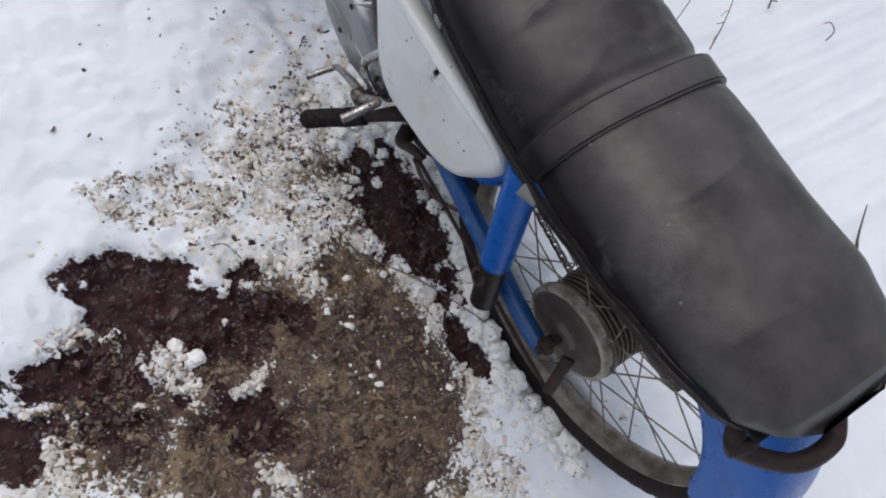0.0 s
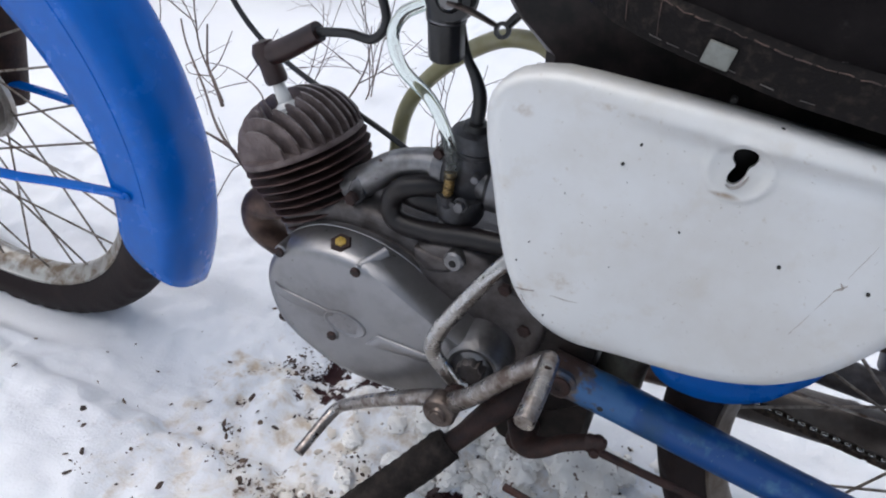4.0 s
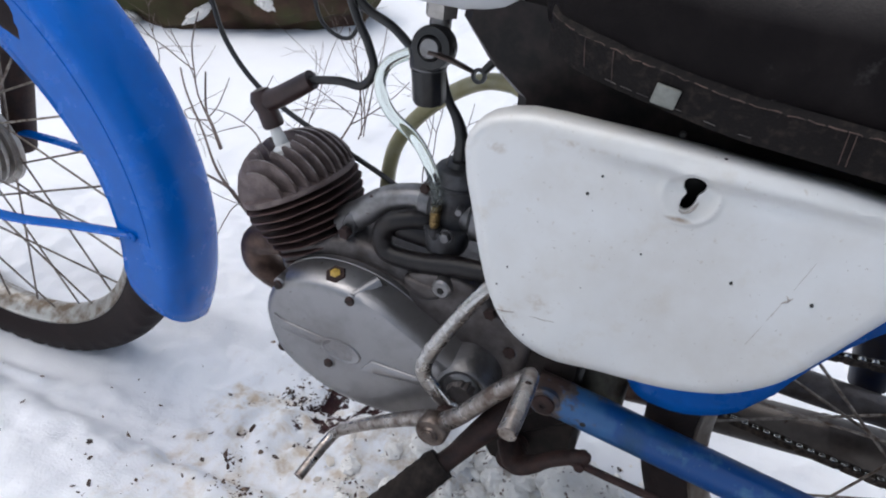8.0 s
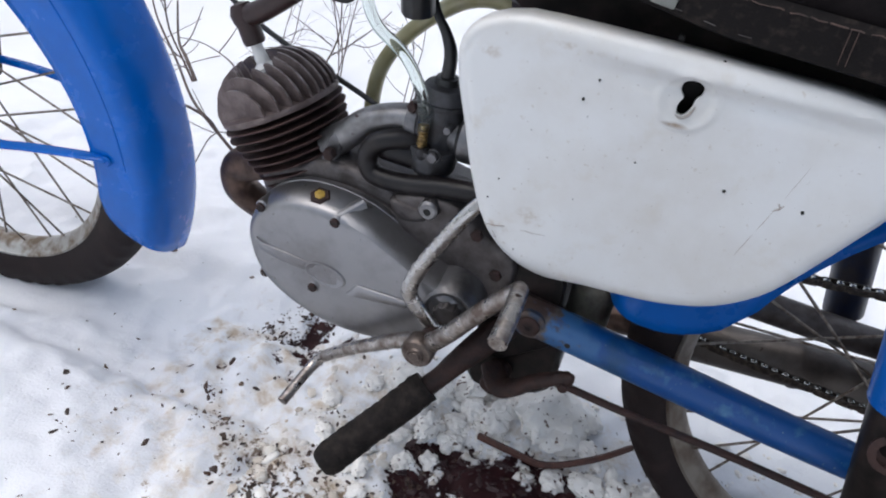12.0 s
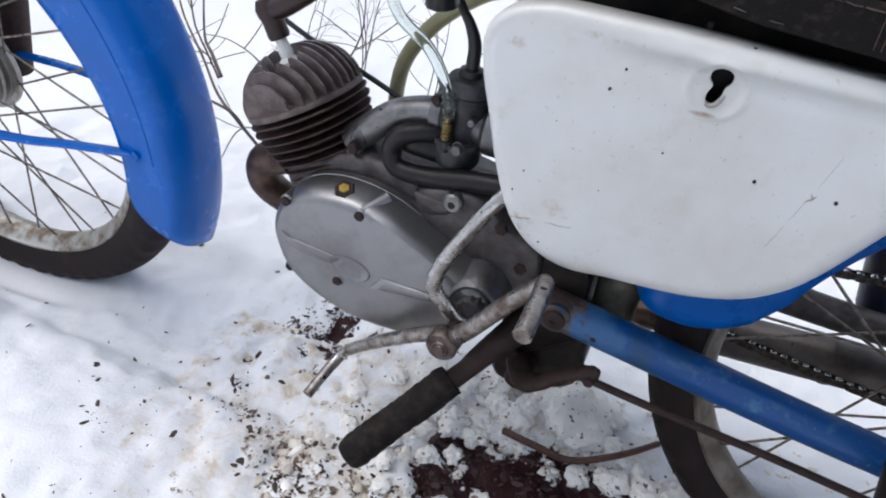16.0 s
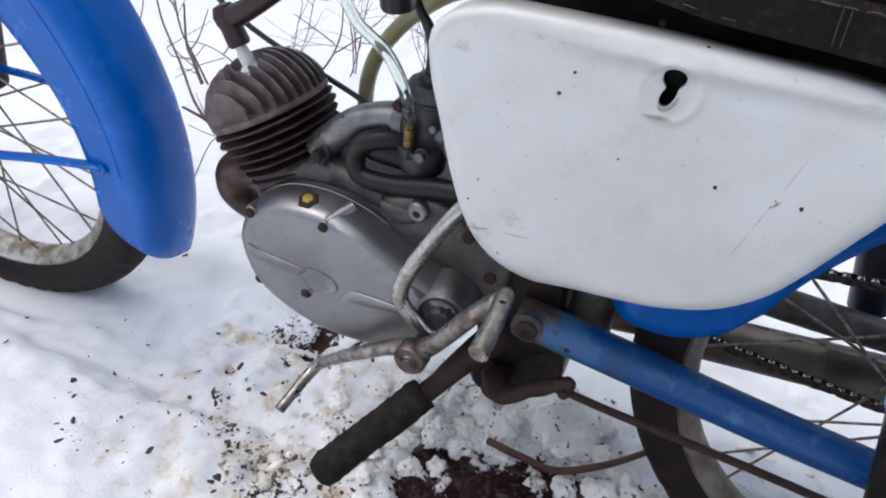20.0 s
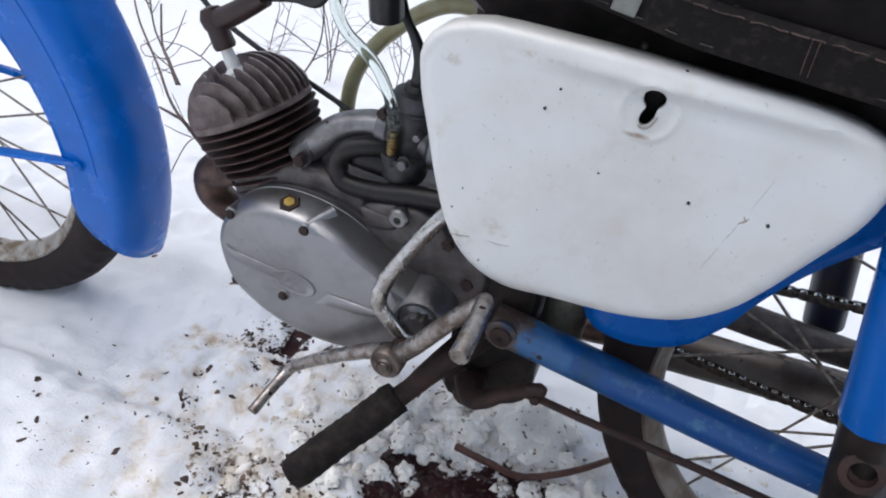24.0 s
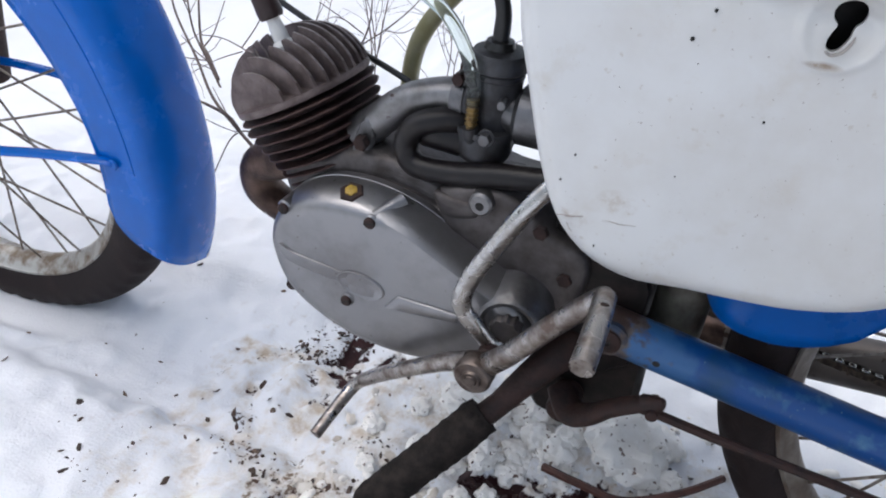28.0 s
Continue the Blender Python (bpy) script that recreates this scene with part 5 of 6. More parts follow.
# fuel tap with filter bowl
tap = part("fuel_tap", lathe([(0.0, 0), (0.0135, 0.0), (0.0142, 0.002), (0.0142, 0.014), (0.0125, 0.018), (0.009, 0.021), (0.0, 0.021)], (0.2098, -0.0460, 0.4786), (0, -0.03, 1), 28), BLACK, moped, "black fuel tap with filter bowl")
part("filter_bowl", lathe([(0.0, -0.0275), (0.0118, -0.0275), (0.0128, -0.0255), (0.0128, -0.001), (0.0136, 0.0), (0.0, 0.0)], (0.2098, -0.0460, 0.4786), (-0.0023, -0.0020, 0.0235), 40, wobble=lambda k, i: -0.0006 if k % 4 == 0 and 0 < i < 4 else 0.0), BLACK, tap, "black ribbed filter bowl")
part("bowl_ring", lathe([(0.0128, -0.001), (0.0140, -0.001), (0.0140, 0.001), (0.0128, 0.001)], (0.2098, -0.0460, 0.4796), (0, -0.03, 1), 32, closed=True), ALU_MID, tap, "grey clamp ring of the bowl")
part("tap_neck", rod((0.2146, -0.0420, 0.5064), (0.2136, -0.0400, 0.5224), 0.0080, 16), ALU_PIPE, tap, "grey tap neck")
part("tap_nut", hexnut((0.2136, -0.0400, 0.5154), (0, 0, 1), 0.0122, 0.016), ALU_RAW, tap, "grey hexagonal tank nut")
part("tap_stem", rod((0.2136, -0.0400, 0.5304), (0.2136, -0.0380, 0.5514), 0.0070, 16), ALU_RAW, tap)
part("tap_disc", lathe([(0.0, 0.002), (0.0085, 0.002), (0.0095, 0.0005), (0.0095, 0.004), (0.0148, 0.003), (0.0158, 0.0), (0.0158, -0.010), (0.0, -0.010)], (0.2156, -0.0565, 0.4964), (0, -1, 0.12), 32), BLACK, tap, "round black tap face")
part("tap_dial", lathe([(0.0, 0.0042), (0.0068, 0.0036), (0.0088, 0.0006), (0.0088, 0.0), (0.0, 0.0)], (0.2156, -0.0580, 0.4964), (0, -1, 0.12), 24), ALU_PIPE, tap, "grey tap dial")
for ear in ((0.2038, -0.0550, 0.4905), (0.2272, -0.0550, 0.4965)):
    part("tap_ear", rod((ear[0], ear[1] + 0.006, ear[2]), ear, 0.0050, 16), BLACK, tap)
    part("tap_screw", lathe([(0.0, 0.0006), (0.0012, 0.0006), (0.0014, 0.0014), (0.0030, 0.0012), (0.0033, 0.0), (0.0, 0.0)], ear, (0, -1, 0.05), 16), CHROME, tap)
part("tap_lever", tube([(0.2156, -0.0605, 0.4944), (0.2286, -0.0595, 0.4929), (0.2477, -0.0540, 0.4858)], [0.0036, 0.0042, 0.0028], 10, 4, flat=0.5), LEVER_DARK, tap, "small grey tap lever")
part("tap_ring", lathe([(0.0030, -0.0016), (0.0056, -0.0016), (0.0056, 0.0016), (0.0030, 0.0016)], (0.2527, -0.0540, 0.4838), (0, -1, 0.2), 24, closed=True), BLACK, tap)
part("tap_link", tube([(0.2557, -0.0530, 0.4878), (0.2647, -0.0510, 0.4998)], 0.0030, 8, 2), BLACK, tap)

# ---- levers ----
boss = Vector((0.2815, -0.131, 0.2170))
gear = part("gear_lever", lathe([(0.0, 0.0), (0.012, 0.0), (0.0135, 0.002), (0.0135, 0.014), (0.012, 0.016), (0.0, 0.016)], boss + Vector((0, 0.004, 0)), (0, -1, 0.05), 24), LEVER_DARK, moped, "worn chrome heel-and-toe gear lever")
part("boss_bolt", lathe([(0.0, 0.003), (0.004, 0.003), (0.0045, 0.0018), (0.0065, 0.0022), (0.0075, 0.0), (0.0, 0.0)], boss + Vector((0, -0.012, 0)), (0, -1, 0.05), 20), LEVER_DARK, gear)
part("toe_arm", tube([boss + Vector((-0.006, 0, 0.004)), (0.255, -0.128, 0.207), (0.220, -0.121, 0.176), (0.190, -0.114, 0.146), (0.176, -0.112, 0.129), (0.171, -0.124, 0.1215), (0.1685, -0.142, 0.117), (0.166, -0.159, 0.112)], [0.0076, 0.0066, 0.0061, 0.0058, 0.0055, 0.0053, 0.0050, 0.0050], 14, 6), TARNISH, gear, "bent toe arm")
part("heel_arm", tube([boss + Vector((0.004, 0.002, 0.002)), (0.305, -0.142, 0.252), (0.330, -0.150, 0.295), (0.350, -0.158, 0.327), (0.353, -0.166, 0.331), (0.354, -0.190, 0.328), (0.354, -0.210, 0.325)], [0.0086, 0.0074, 0.0068, 0.0064, 0.0062, 0.0064, 0.0064], 14, 6), TARNISH, gear, "bent heel arm")
part("gear_shaft", rod((0.287, -0.07, 0.223), (0.285, -0.125, 0.222), 0.008, 16), RUST, gear)
kick = part("kick_lever", tube([(0.292, -0.112, 0.226), (0.283, -0.115, 0.228), (0.273, -0.120, 0.243), (0.2625, -0.122, 0.259), (0.266, -0.124, 0.282), (0.280, -0.122, 0.314), (0.295, -0.115, 0.343), (0.312, -0.104, 0.366)], [0.004, 0.006, 0.0066, 0.0068, 0.0066, 0.0064, 0.0062, 0.0062], 14, 8, flat=0.7, up=(0, 1, 0)), CHROME, moped, "worn chrome kick-start lever")

# foot peg
pr, pe = Vector((0.289, -0.121, 0.163)), Vector((0.229, -0.191, 0.102))
pd = (pe - pr).normalized()
peg = part("foot_peg", tube([(0.345, -0.03, 0.205), (0.325, -0.075, 0.200), (0.307, -0.102, 0.184), (0.297, -0.112, 0.170), tuple(pr + pd * 0.02)], [0.0145, 0.0135, 0.0105, 0.0092, 0.0098], 14, 6), RUST, moped, "rusty foot peg with black rubber")


def peg_rubber():
    prof = []
    L = (pe - pr).length
    for i in range(13):
        h = L * i / 12
        prof += [(0.0148, h - L / 26), (0.0155, h)] if 0 < i < 12 else [(0.0140, h)]
    bm = lathe([(0.0, 0.0)] + prof + [(0.0118, L + 0.0030), (0.0, L + 0.0036)], pr, pd, 28)
    for v in bm.verts:
        d = v.co - pr
        d -= pd * d.dot(pd)
        v.co += d * (0.085 * noise.noise(v.co * 70.0) + 0.05 * noise.noise(v.co * 210.0))
    return bm


part("rubber", peg_rubber(), PEG_RUBBER, peg, "worn black rubber sleeve")
part("foot_peg", tube([(0.345, 0.03, 0.195), (0.325, 0.075, 0.190), (0.305, 0.14, 0.17), (0.30, 0.20, 0.15)], [0.014, 0.0145, 0.014, 0.014], 14, 6), RUST, moped, "rusty far foot peg")

# brake lever and rod
part("frame_lug", plate(soft_outline([(0.305, 0.150), (0.330, 0.165), (0.378, 0.205), (0.388, 0.185), (0.386, 0.140), (0.352, 0.118), (0.312, 0.115)], 3), -0.055, 0.055, 0.006), BLACK_PAINT, moped, "dark oily frame casting under the gearbox")
part("stand_pivot", rod((0.338, -0.082, 0.150), (0.338, 0.082, 0.150), 0.012, 18), RUST, moped, "rusty stand pivot tube")
bl = part("brake_lever", tube([(0.332, -0.070, 0.166), (0.346, -0.086, 0.160), (0.360, -0.090, 0.169), (0.373, -0.091, 0.184), (0.387, -0.092, 0.196), (0.398, -0.093, 0.2035)], [0.0105, 0.0125, 0.0115, 0.0098, 0.0088, 0.0078], 14, 6, flat=0.62), RUST, moped, "rust-brown brake lever")
part("lever_fork", tube([(0.392, -0.093, 0.200), (0.400, -0.094, 0.2045), (0.4035, -0.095, 0.2115)], [0.0075, 0.0068, 0.0022], 10, 4), RUST, bl, "hooked lever end")
part("lever_pin", rod((0.399, -0.104, 0.201), (0.399, -0.084, 0.201), 0.0042, 12), RUST, bl)
part("brake_rod", tube([(0.398, -0.096, 0.199), (0.45, -0.094, 0.193), (0.55, -0.092, 0.187), (0.66, -0.092, 0.178), (0.785, -0.085, 0.160)], 0.0034, 8, 6), RUST, moped, "thin rusty brake rod")
dc = REAR + Vector((0.0, -0.046, 0))
drum = part("brake_plate", lathe([(0.0, 0.012), (0.018, 0.012), (0.024, 0.006), (0.050, 0.004), (0.062, 0.003), (0.0665, 0.0015), (0.0680, -0.002), (0.0, -0.002)], dc, (0.06, -1, 0), 56), PLATE, moped, "brown-grey brake plate")
part("drum_band", lathe([(0.0670, 0.001), (0.0735, 0.000), (0.0745, -0.002), (0.0745, -0.013), (0.0730, -0.015), (0.0670, -0.015)], dc, (0.06, -1, 0), 56, closed=True), DRUM_GREY, drum, "pale worn rim of the brake drum")
part("brake_arm", tube([dc + Vector((0.030, -0.010, -0.012)), dc + Vector((0.040, -0.022, -0.030)), dc + Vector((0.058, -0.034, -0.078))], [0.010, 0.009, 0.009], 10, 4, flat=0.55), RUST, drum, "rusty brake arm")
part("torque_bolt", rod((0.722, -0.045, 0.208), (0.720, -0.088, 0.203), 0.008, 14), RUST, drum, "rusty torque arm bolt")
part("axle_nut", hexnut(dc + Vector((0, -0.030, 0)), (0, -1, 0), 0.013, 0.012), RUST, drum)
part("axle", rod(dc + Vector((0, 0.19, 0)), dc + Vector((0, -0.050, 0)), 0.0065, 14), RUST, drum)

# rear sprocket and chain on the far side
SPR_R, SPR_F = 0.068, 0.022
sprc, frc = Vector((REAR.x, 0.038, REAR.z)), Vector((0.315, 0.035, 0.240))
bm = lathe([(0.03, -0.002), (SPR_R - 0.002, -0.002), (SPR_R + 0.003, 0.0), (SPR_R - 0.002, 0.002), (0.03, 0.002)], sprc, (0, 1, 0), 96, closed=True, wobble=lambda k, i: 0.004 if (k % 4 < 2 and i in (1, 2, 3)) else 0.0)
part("sprocket", bm, CHAIN, rear_wheel, "dark rear sprocket")


def chain_path():
    pts = []
    up_s, up_f = sprc + Vector((0, 0, SPR_R)), frc + Vector((0, 0, SPR_F))
    lo_f, lo_s = frc - Vector((0, 0, SPR_F)), sprc - Vector((0, 0, SPR_R))
    for k in range(46):
        t = k / 46
        pts.append(up_f.lerp(up_s, t))
    for k in range(14):
        a = math.pi / 2 - math.pi * k / 14
        pts.append(sprc + Vector((SPR_R * math.cos(a), 0, SPR_R * math.sin(a))))
    for k in range(46):
        t = k / 46
        pts.append(lo_s.lerp(lo_f, t) + Vector((0, 0, -0.008 * math.sin(math.pi * t))))
    for k in range(6):
        a = -math.pi / 2 - math.pi * k / 6
        pts.append(frc + Vector((SPR_F * math.cos(a), 0, SPR_F * math.sin(a))))
    return pts


ROLLER = mat("shiny_chain_rollers", (0.55, 0.54, 0.52), 0.25, 1.0, second=(0.20, 0.18, 0.16), scale=200)
CP_ = chain_path()
chain = None
link_me = {}
for kind in (0, 1):
    bm = bmesh.new()
    for s in (-1, 1):
        w = 0.0042 if kind == 0 else 0.0028
        o = []
        for k in range(16):
            a = 2 * math.pi * k / 16
            cx = 0.5 if math.cos(a) > 0 else -0.5
            o.append((cx * 0.0096 + 0.0040 * math.cos(a), 0.0042 * math.sin(a) * (0.72 if abs(math.cos(a)) < 0.4 else 1)))
        rings_mesh([[Vector((p[0], s * w - 0.0006, p[1])) for p in o], [Vector((p[0], s * w + 0.0006, p[1])) for p in o]], bm=bm)
    plates = len(bm.faces)
    if kind == 1:
        for cx in (-0.0048, 0.0048):
            rod((cx, -0.0024, 0), (cx, 0.0024, 0), 0.0040, 10, bm=bm)
        bm.faces.ensure_lookup_table()
        for f in bm.faces[plates:]:
            f.material_index = 1
    link_me[kind] = mesh_of(bm, "chain_link")
    link_me[kind].materials.append(CHAIN)
    link_me[kind].materials.append(ROLLER)
# resample evenly
acc, run, total = [0.0], 0.0, 0.0
for i in range(len(CP_)):
    total += (CP_[(i + 1) % len(CP_)] - CP_[i]).length
    acc.append(total)
NL = int(round(total / 0.0100))
NL -= NL % 2
chain = part("chain", rod(frc + Vector((0, -0.002, 0)), frc + Vector((0, 0.002, 0)), SPR_F - 0.003, 24), CHAIN, moped, "oily black drive chain")


def at_len(s):
    s %= total
    i = int(np.searchsorted(acc, s, side="right")) - 1
    i = min(i, len(CP_) - 1)
    a, b = CP_[i], CP_[(i + 1) % len(CP_)]
    return a.lerp(b, (s - acc[i]) / max(acc[i + 1] - acc[i], 1e-9))


for i in range(NL):
    p, q = at_len(total * i / NL), at_len(total * (i + 1) / NL)
    lk_ = new("chain_link", link_me[i % 2])
    lk_.parent = chain
    d = (q - p)
    lk_.matrix_basis = Matrix.Translation((p + q) / 2) @ Matrix.Rotation(-math.atan2(d.z, d.x), 4, "Y")

# grab handle behind the seat
part("grab_handle", tube([(0.850, -0.060, 0.550), (0.872, -0.104, 0.540), (0.893, -0.094, 0.534), (0.922, -0.058, 0.532), (0.928, -0.020, 0.533), (0.916, 0.004, 0.534), (0.86, 0.03, 0.545)], 0.0095, 14, 8), RUST, moped, "brown-black tubular grab handle behind the seat")

part("handle_hook", tube([(0.8781, -0.1168, 0.5380), (0.8812, -0.1014, 0.5420), (0.8862, -0.0872, 0.5380)], [0.006, 0.0085, 0.006], 10, 4), RUST, moped, "rusty hook that holds the grab handle")

# ---- things lying and growing round the moped ----
def random_mat(name, colours, rough=0.7, bump_scale=300.0, bump=0.4, trans=0.0):
    """A material that varies from loose piece to loose piece."""
    g = Nodes(name)
    geo = g.n.new("ShaderNodeNewGeometry").outputs["Random Per Island"]
    r = g.n.new("ShaderNodeValToRGB")
    els = r.color_ramp.elements
    while len(els) < len(colours):
        els.new(0.5)
    for i, c in enumerate(colours):
        els[i].position = i / (len(colours) - 1)
        els[i].color = (*c, 1)
    g.lk.new(geo, r.inputs[0])
    g.lk.new(g.mx(g.rng(g.nz(bump_scale * 0.4), 0.35, 0.7, 0.0, 0.5), r.outputs[0], colours[0]), g.b.inputs["Base Color"])
    g.b.inputs["Roughness"].default_value = rough
    g.bump(g.nz(bump_scale), bump, 0.002)
    return g.m


GRAIN = random_mat("dirty_ice_grains", [(0.030, 0.018, 0.015), (0.075, 0.048, 0.035), (0.21, 0.15, 0.09), (0.10, 0.068, 0.05), (0.30, 0.235, 0.16), (0.05, 0.03, 0.025), (0.26, 0.19, 0.11)], 0.5)
LITTER = random_mat("wet_bark_bits", [(0.018, 0.009, 0.008), (0.045, 0.022, 0.016), (0.085, 0.045, 0.030), (0.030, 0.018, 0.014), (0.17, 0.115, 0.08)], 0.6)
SNOWBALL = mat("coarse_snow", (0.86, 0.845, 0.82), 0.6, second=(0.77, 0.74, 0.70), scale=45, bump=0.35, bump_scale=150, spots=(0.13, 0.08, 0.06), spot_scale=130, spot_at=0.64)
MOSSY = mat("mossy_dark_wood", (0.045, 0.022, 0.014), 0.9, second=(0.075, 0.040, 0.024), scale=14, big=(0.050, 0.050, 0.016), big_scale=4.0, big_at=(0.48, 0.62), bump=1.0, bump_scale=45)
TWIG = mat("brown_twig", (0.115, 0.082, 0.068), 0.75, second=(0.060, 0.040, 0.036), scale=120, bump=0.4, bump_scale=400)
TWIG_DARK = mat("dark_wet_twig", (0.060, 0.038, 0.034), 0.7, second=(0.110, 0.080, 0.068), scale=130, bump=0.4, bump_scale=400)
RED_BARK = mat("reddish_bark", (0.105, 0.042, 0.030), 0.6, second=(0.055, 0.024, 0.020), scale=90, bump=0.5, bump_scale=260)


def scatter(count, box, weight, rng):
    """Places (x, y) in a box, kept by chance according to weight(x, y)."""
    out, tries = [], 0
    while len(out) < count and tries < count * 60:
        tries += 1
        x, y = rng.uniform(box[0], box[1]), rng.uniform(box[2], box[3])
        if rng.random() < weight(x, y):
            out.append((x, y))
    return out


ICO = bmesh.new()
bmesh.ops.create_icosphere(ICO, subdivisions=1, radius=1.0)
ICO_V = [v.co.copy() for v in ICO.verts]
ICO_F = [tuple(v.index for v in f.verts) for f in ICO.faces]
ICO.free()


def pieces(name, places, size, squash, sink, material, label, category, rng, stretch=1.0, curl=0.0, jag=0.5):
    """Many small broken pieces lying on the ground, as one object."""
    verts, faces = [], []
    for x, y in places:
        s = size[0] * (size[1] / size[0]) ** (rng.random() ** 1.7)
        q = Euler((rng.uniform(-0.6, 0.6), rng.uniform(-0.6, 0.6), rng.uniform(0, 6.3))).to_matrix()
        z = height(x, y)
        L = s * rng.uniform(1.0, stretch)
        k0 = len(verts)
        sq = rng.uniform(*squash)
        for v in ICO_V:
            r = 1 + rng.uniform(-jag, jag * 0.9)
            p = Vector((v.x * L * r, v.y * s * r, v.z * s * sq * r + curl * s * v.x * v.x))
            p = q @ p
            verts.append((x + p.x, y + p.y, z + s * sq * sink + p.z))
        faces += [tuple(k0 + i for i in f) for f in ICO_F]
    me = bpy.data.meshes.new(name)
    me.from_pydata(verts, [], faces)
    me.polygons.foreach_set("use_smooth", [jag < 0.3] * len(me.polygons))
    me.materials.append(material)
    return tagged(new(name, me), label, category, kind="stuff")


r1 = random.Random(11)


def w_slush(x, y):
    a, b, c = fields(x, y)
    return max(b - 0.35, 0.02 * (a > 0.5)) * (1 - 0.5 * a) * (0.25 + max(0.5 + 1.2 * noise.fractal(Vector((x * 16, y * 16, 7.7)), 1.0, 2.0, 3), 0))


def w_litter(x, y):
    a, b, c = fields(x, y)
    n = noise.fractal(Vector((x * 13, y * 13, 3.3)), 1.0, 2.0, 3)
    patch = max(blob(x, y, 0.11, -0.17, 0.20, 0.14) * 0.35, blob(x, y, 0.27, -0.12, 0.14, 0.11), blob(x, y, 0.20, -0.43, 0.09, 0.05, 55), blob(x, y, 0.055, 0.035, 0.055, 0.045) * 5, 0) * 1.3
    return max(c * (0.02 + max(n - 0.12, 0) * 0.9) + patch * max(n * 1.5 - 0.02, 0), 0) * (1 - 0.8 * b) + 0.004


pieces("slush_grains", scatter(6500, (0.20, 1.02, -0.86, 0.0), w_slush, r1), (0.0010, 0.0046), (0.2, 0.55), 0.05, GRAIN, "coarse dirty ice grains and rotted straw over wet soil", "slush", r1, 3.0, 0.2)
pieces("bark_bits", scatter(2100, (-0.34, 0.62, -0.52, 0.16), w_litter, r1), (0.0006, 0.0030), (0.15, 0.4), 0.2, LITTER, "dark bark crumbs scattered on snow", "litter", r1, 2.4, 0.25, 0.35)
pieces("snow_crumbs", scatter(1300, (0.12, 0.95, -0.30, 0.12), lambda x, y: (0.02 + 0.8 * max(blob(x, y, 0.62, -0.045, 0.36, 0.06), 0.5 * blob(x, y, 0.30, -0.03, 0.11, 0.08), 0)) * (1 - smooth(0.08, 0.30, fields(x, y)[0])) * (1 - 0.6 * smooth(-0.12, -0.2, y)), r1), (0.0020, 0.0095), (0.45, 0.8), -0.15, SNOWBALL, "loose crumbs of wet snow", "snow", r1, 1.7, 0.0, 0.29)
pieces("bark_flakes", [(x + r1.uniform(-0.006, 0.006), y + r1.uniform(-0.006, 0.006)) for x, y, k in ((-0.203, -0.154, 1), (-0.097, -0.161, 1), (-0.10, -0.125, 1), (-0.089, -0.324, 1), (0.055, -0.536, 1), (0.047, -0.058, 1), (0.198, -0.298, 4), (0.337, -0.36, 2), (-0.42, -0.13, 2), (0.090, -0.144, 3), (0.10, -0.19, 2)) for _ in range(k)],
       (0.003, 0.0058), (0.15, 0.3), 0.2, LITTER, "larger dark bark flakes on the snow", "litter", r1, 2.0, 0.3)

CLOD = random_mat("stained_snow_clods", [(0.60, 0.55, 0.49), (0.75, 0.735, 0.71), (0.50, 0.44, 0.37), (0.70, 0.68, 0.64), (0.40, 0.335, 0.27), (0.62, 0.57, 0.51), (0.66, 0.63, 0.58), (0.76, 0.75, 0.73)], 0.55)
SOIL_BIT = random_mat("wet_soil_crumbs", [(0.018, 0.0048, 0.0068), (0.040, 0.014, 0.0155), (0.024, 0.007, 0.0085), (0.080, 0.045, 0.042)], 0.5)


def w_clod(x, y):
    a, b, c = fields(x, y)
    n = noise.fractal(Vector((x * 20, y * 20, 1.1)), 1.0, 2.0, 3)
    return max(smooth(0.14, 0.36, b), 0.10 * c) * (1 - smooth(0.45, 0.75, b)) * (1 - smooth(0.25, 0.6, a)) * max(0.45 + n * 1.6, 0.0)


pieces("slush_clods", scatter(4600, (0.12, 0.95, -0.84, 0.0), w_clod, r1), (0.0016, 0.0064), (0.35, 0.75), -0.10, CLOD, "crumbly clods of stained wet snow", "slush", r1, 1.8, 0.0, 0.34)
pieces("leaf_bits", scatter(1500, (0.12, 0.75, -0.72, -0.02), lambda x, y: smooth(0.10, 0.30, fields(x, y)[1]) * (1 - smooth(0.3, 0.6, fields(x, y)[0])), r1), (0.0010, 0.0036), (0.15, 0.4), 0.8, LITTER, "dark scraps of bark and leaf on dirty snow", "litter", r1, 2.6, 0.25, 0.35)
pieces("soil_crumbs", scatter(1900, (0.25, 0.80, -0.86, 0.06), lambda x, y: smooth(0.35, 0.8, fields(x, y)[0]), r1), (0.0014, 0.0056), (0.3, 0.7), 0.0, SOIL_BIT, "dark crumbs of wet soil and rotted leaves", "soil", r1, 2.2, 0.2, 0.45)

# lumps of snow kicked up beside the moped
LUMPS = []
for v in range(6):
    bm = bmesh.new()
    bmesh.ops.create_icosphere(bm, subdivisions=4, radius=1.0)
    for q in bm.verts:
        n = noise.fractal(q.co * 1.6 + Vector((v * 7.1, 0, 0)), 1.0, 2.0, 3)
        m = abs(noise.noise(q.co * 2.6 + Vector((v * 3.3, 1, 0)))) * 0.26 + abs(noise.noise(q.co * 6.5 + Vector((v * 5.3, 2, 0)))) * 0.08
        q.co *= 0.86 + 0.26 * n + m
        q.co.z *= 0.72
    me = mesh_of(bm, "snow_lump")
    me.materials.append(SNOWBALL)
    LUMPS.append(me)
r2 = random.Random(5)
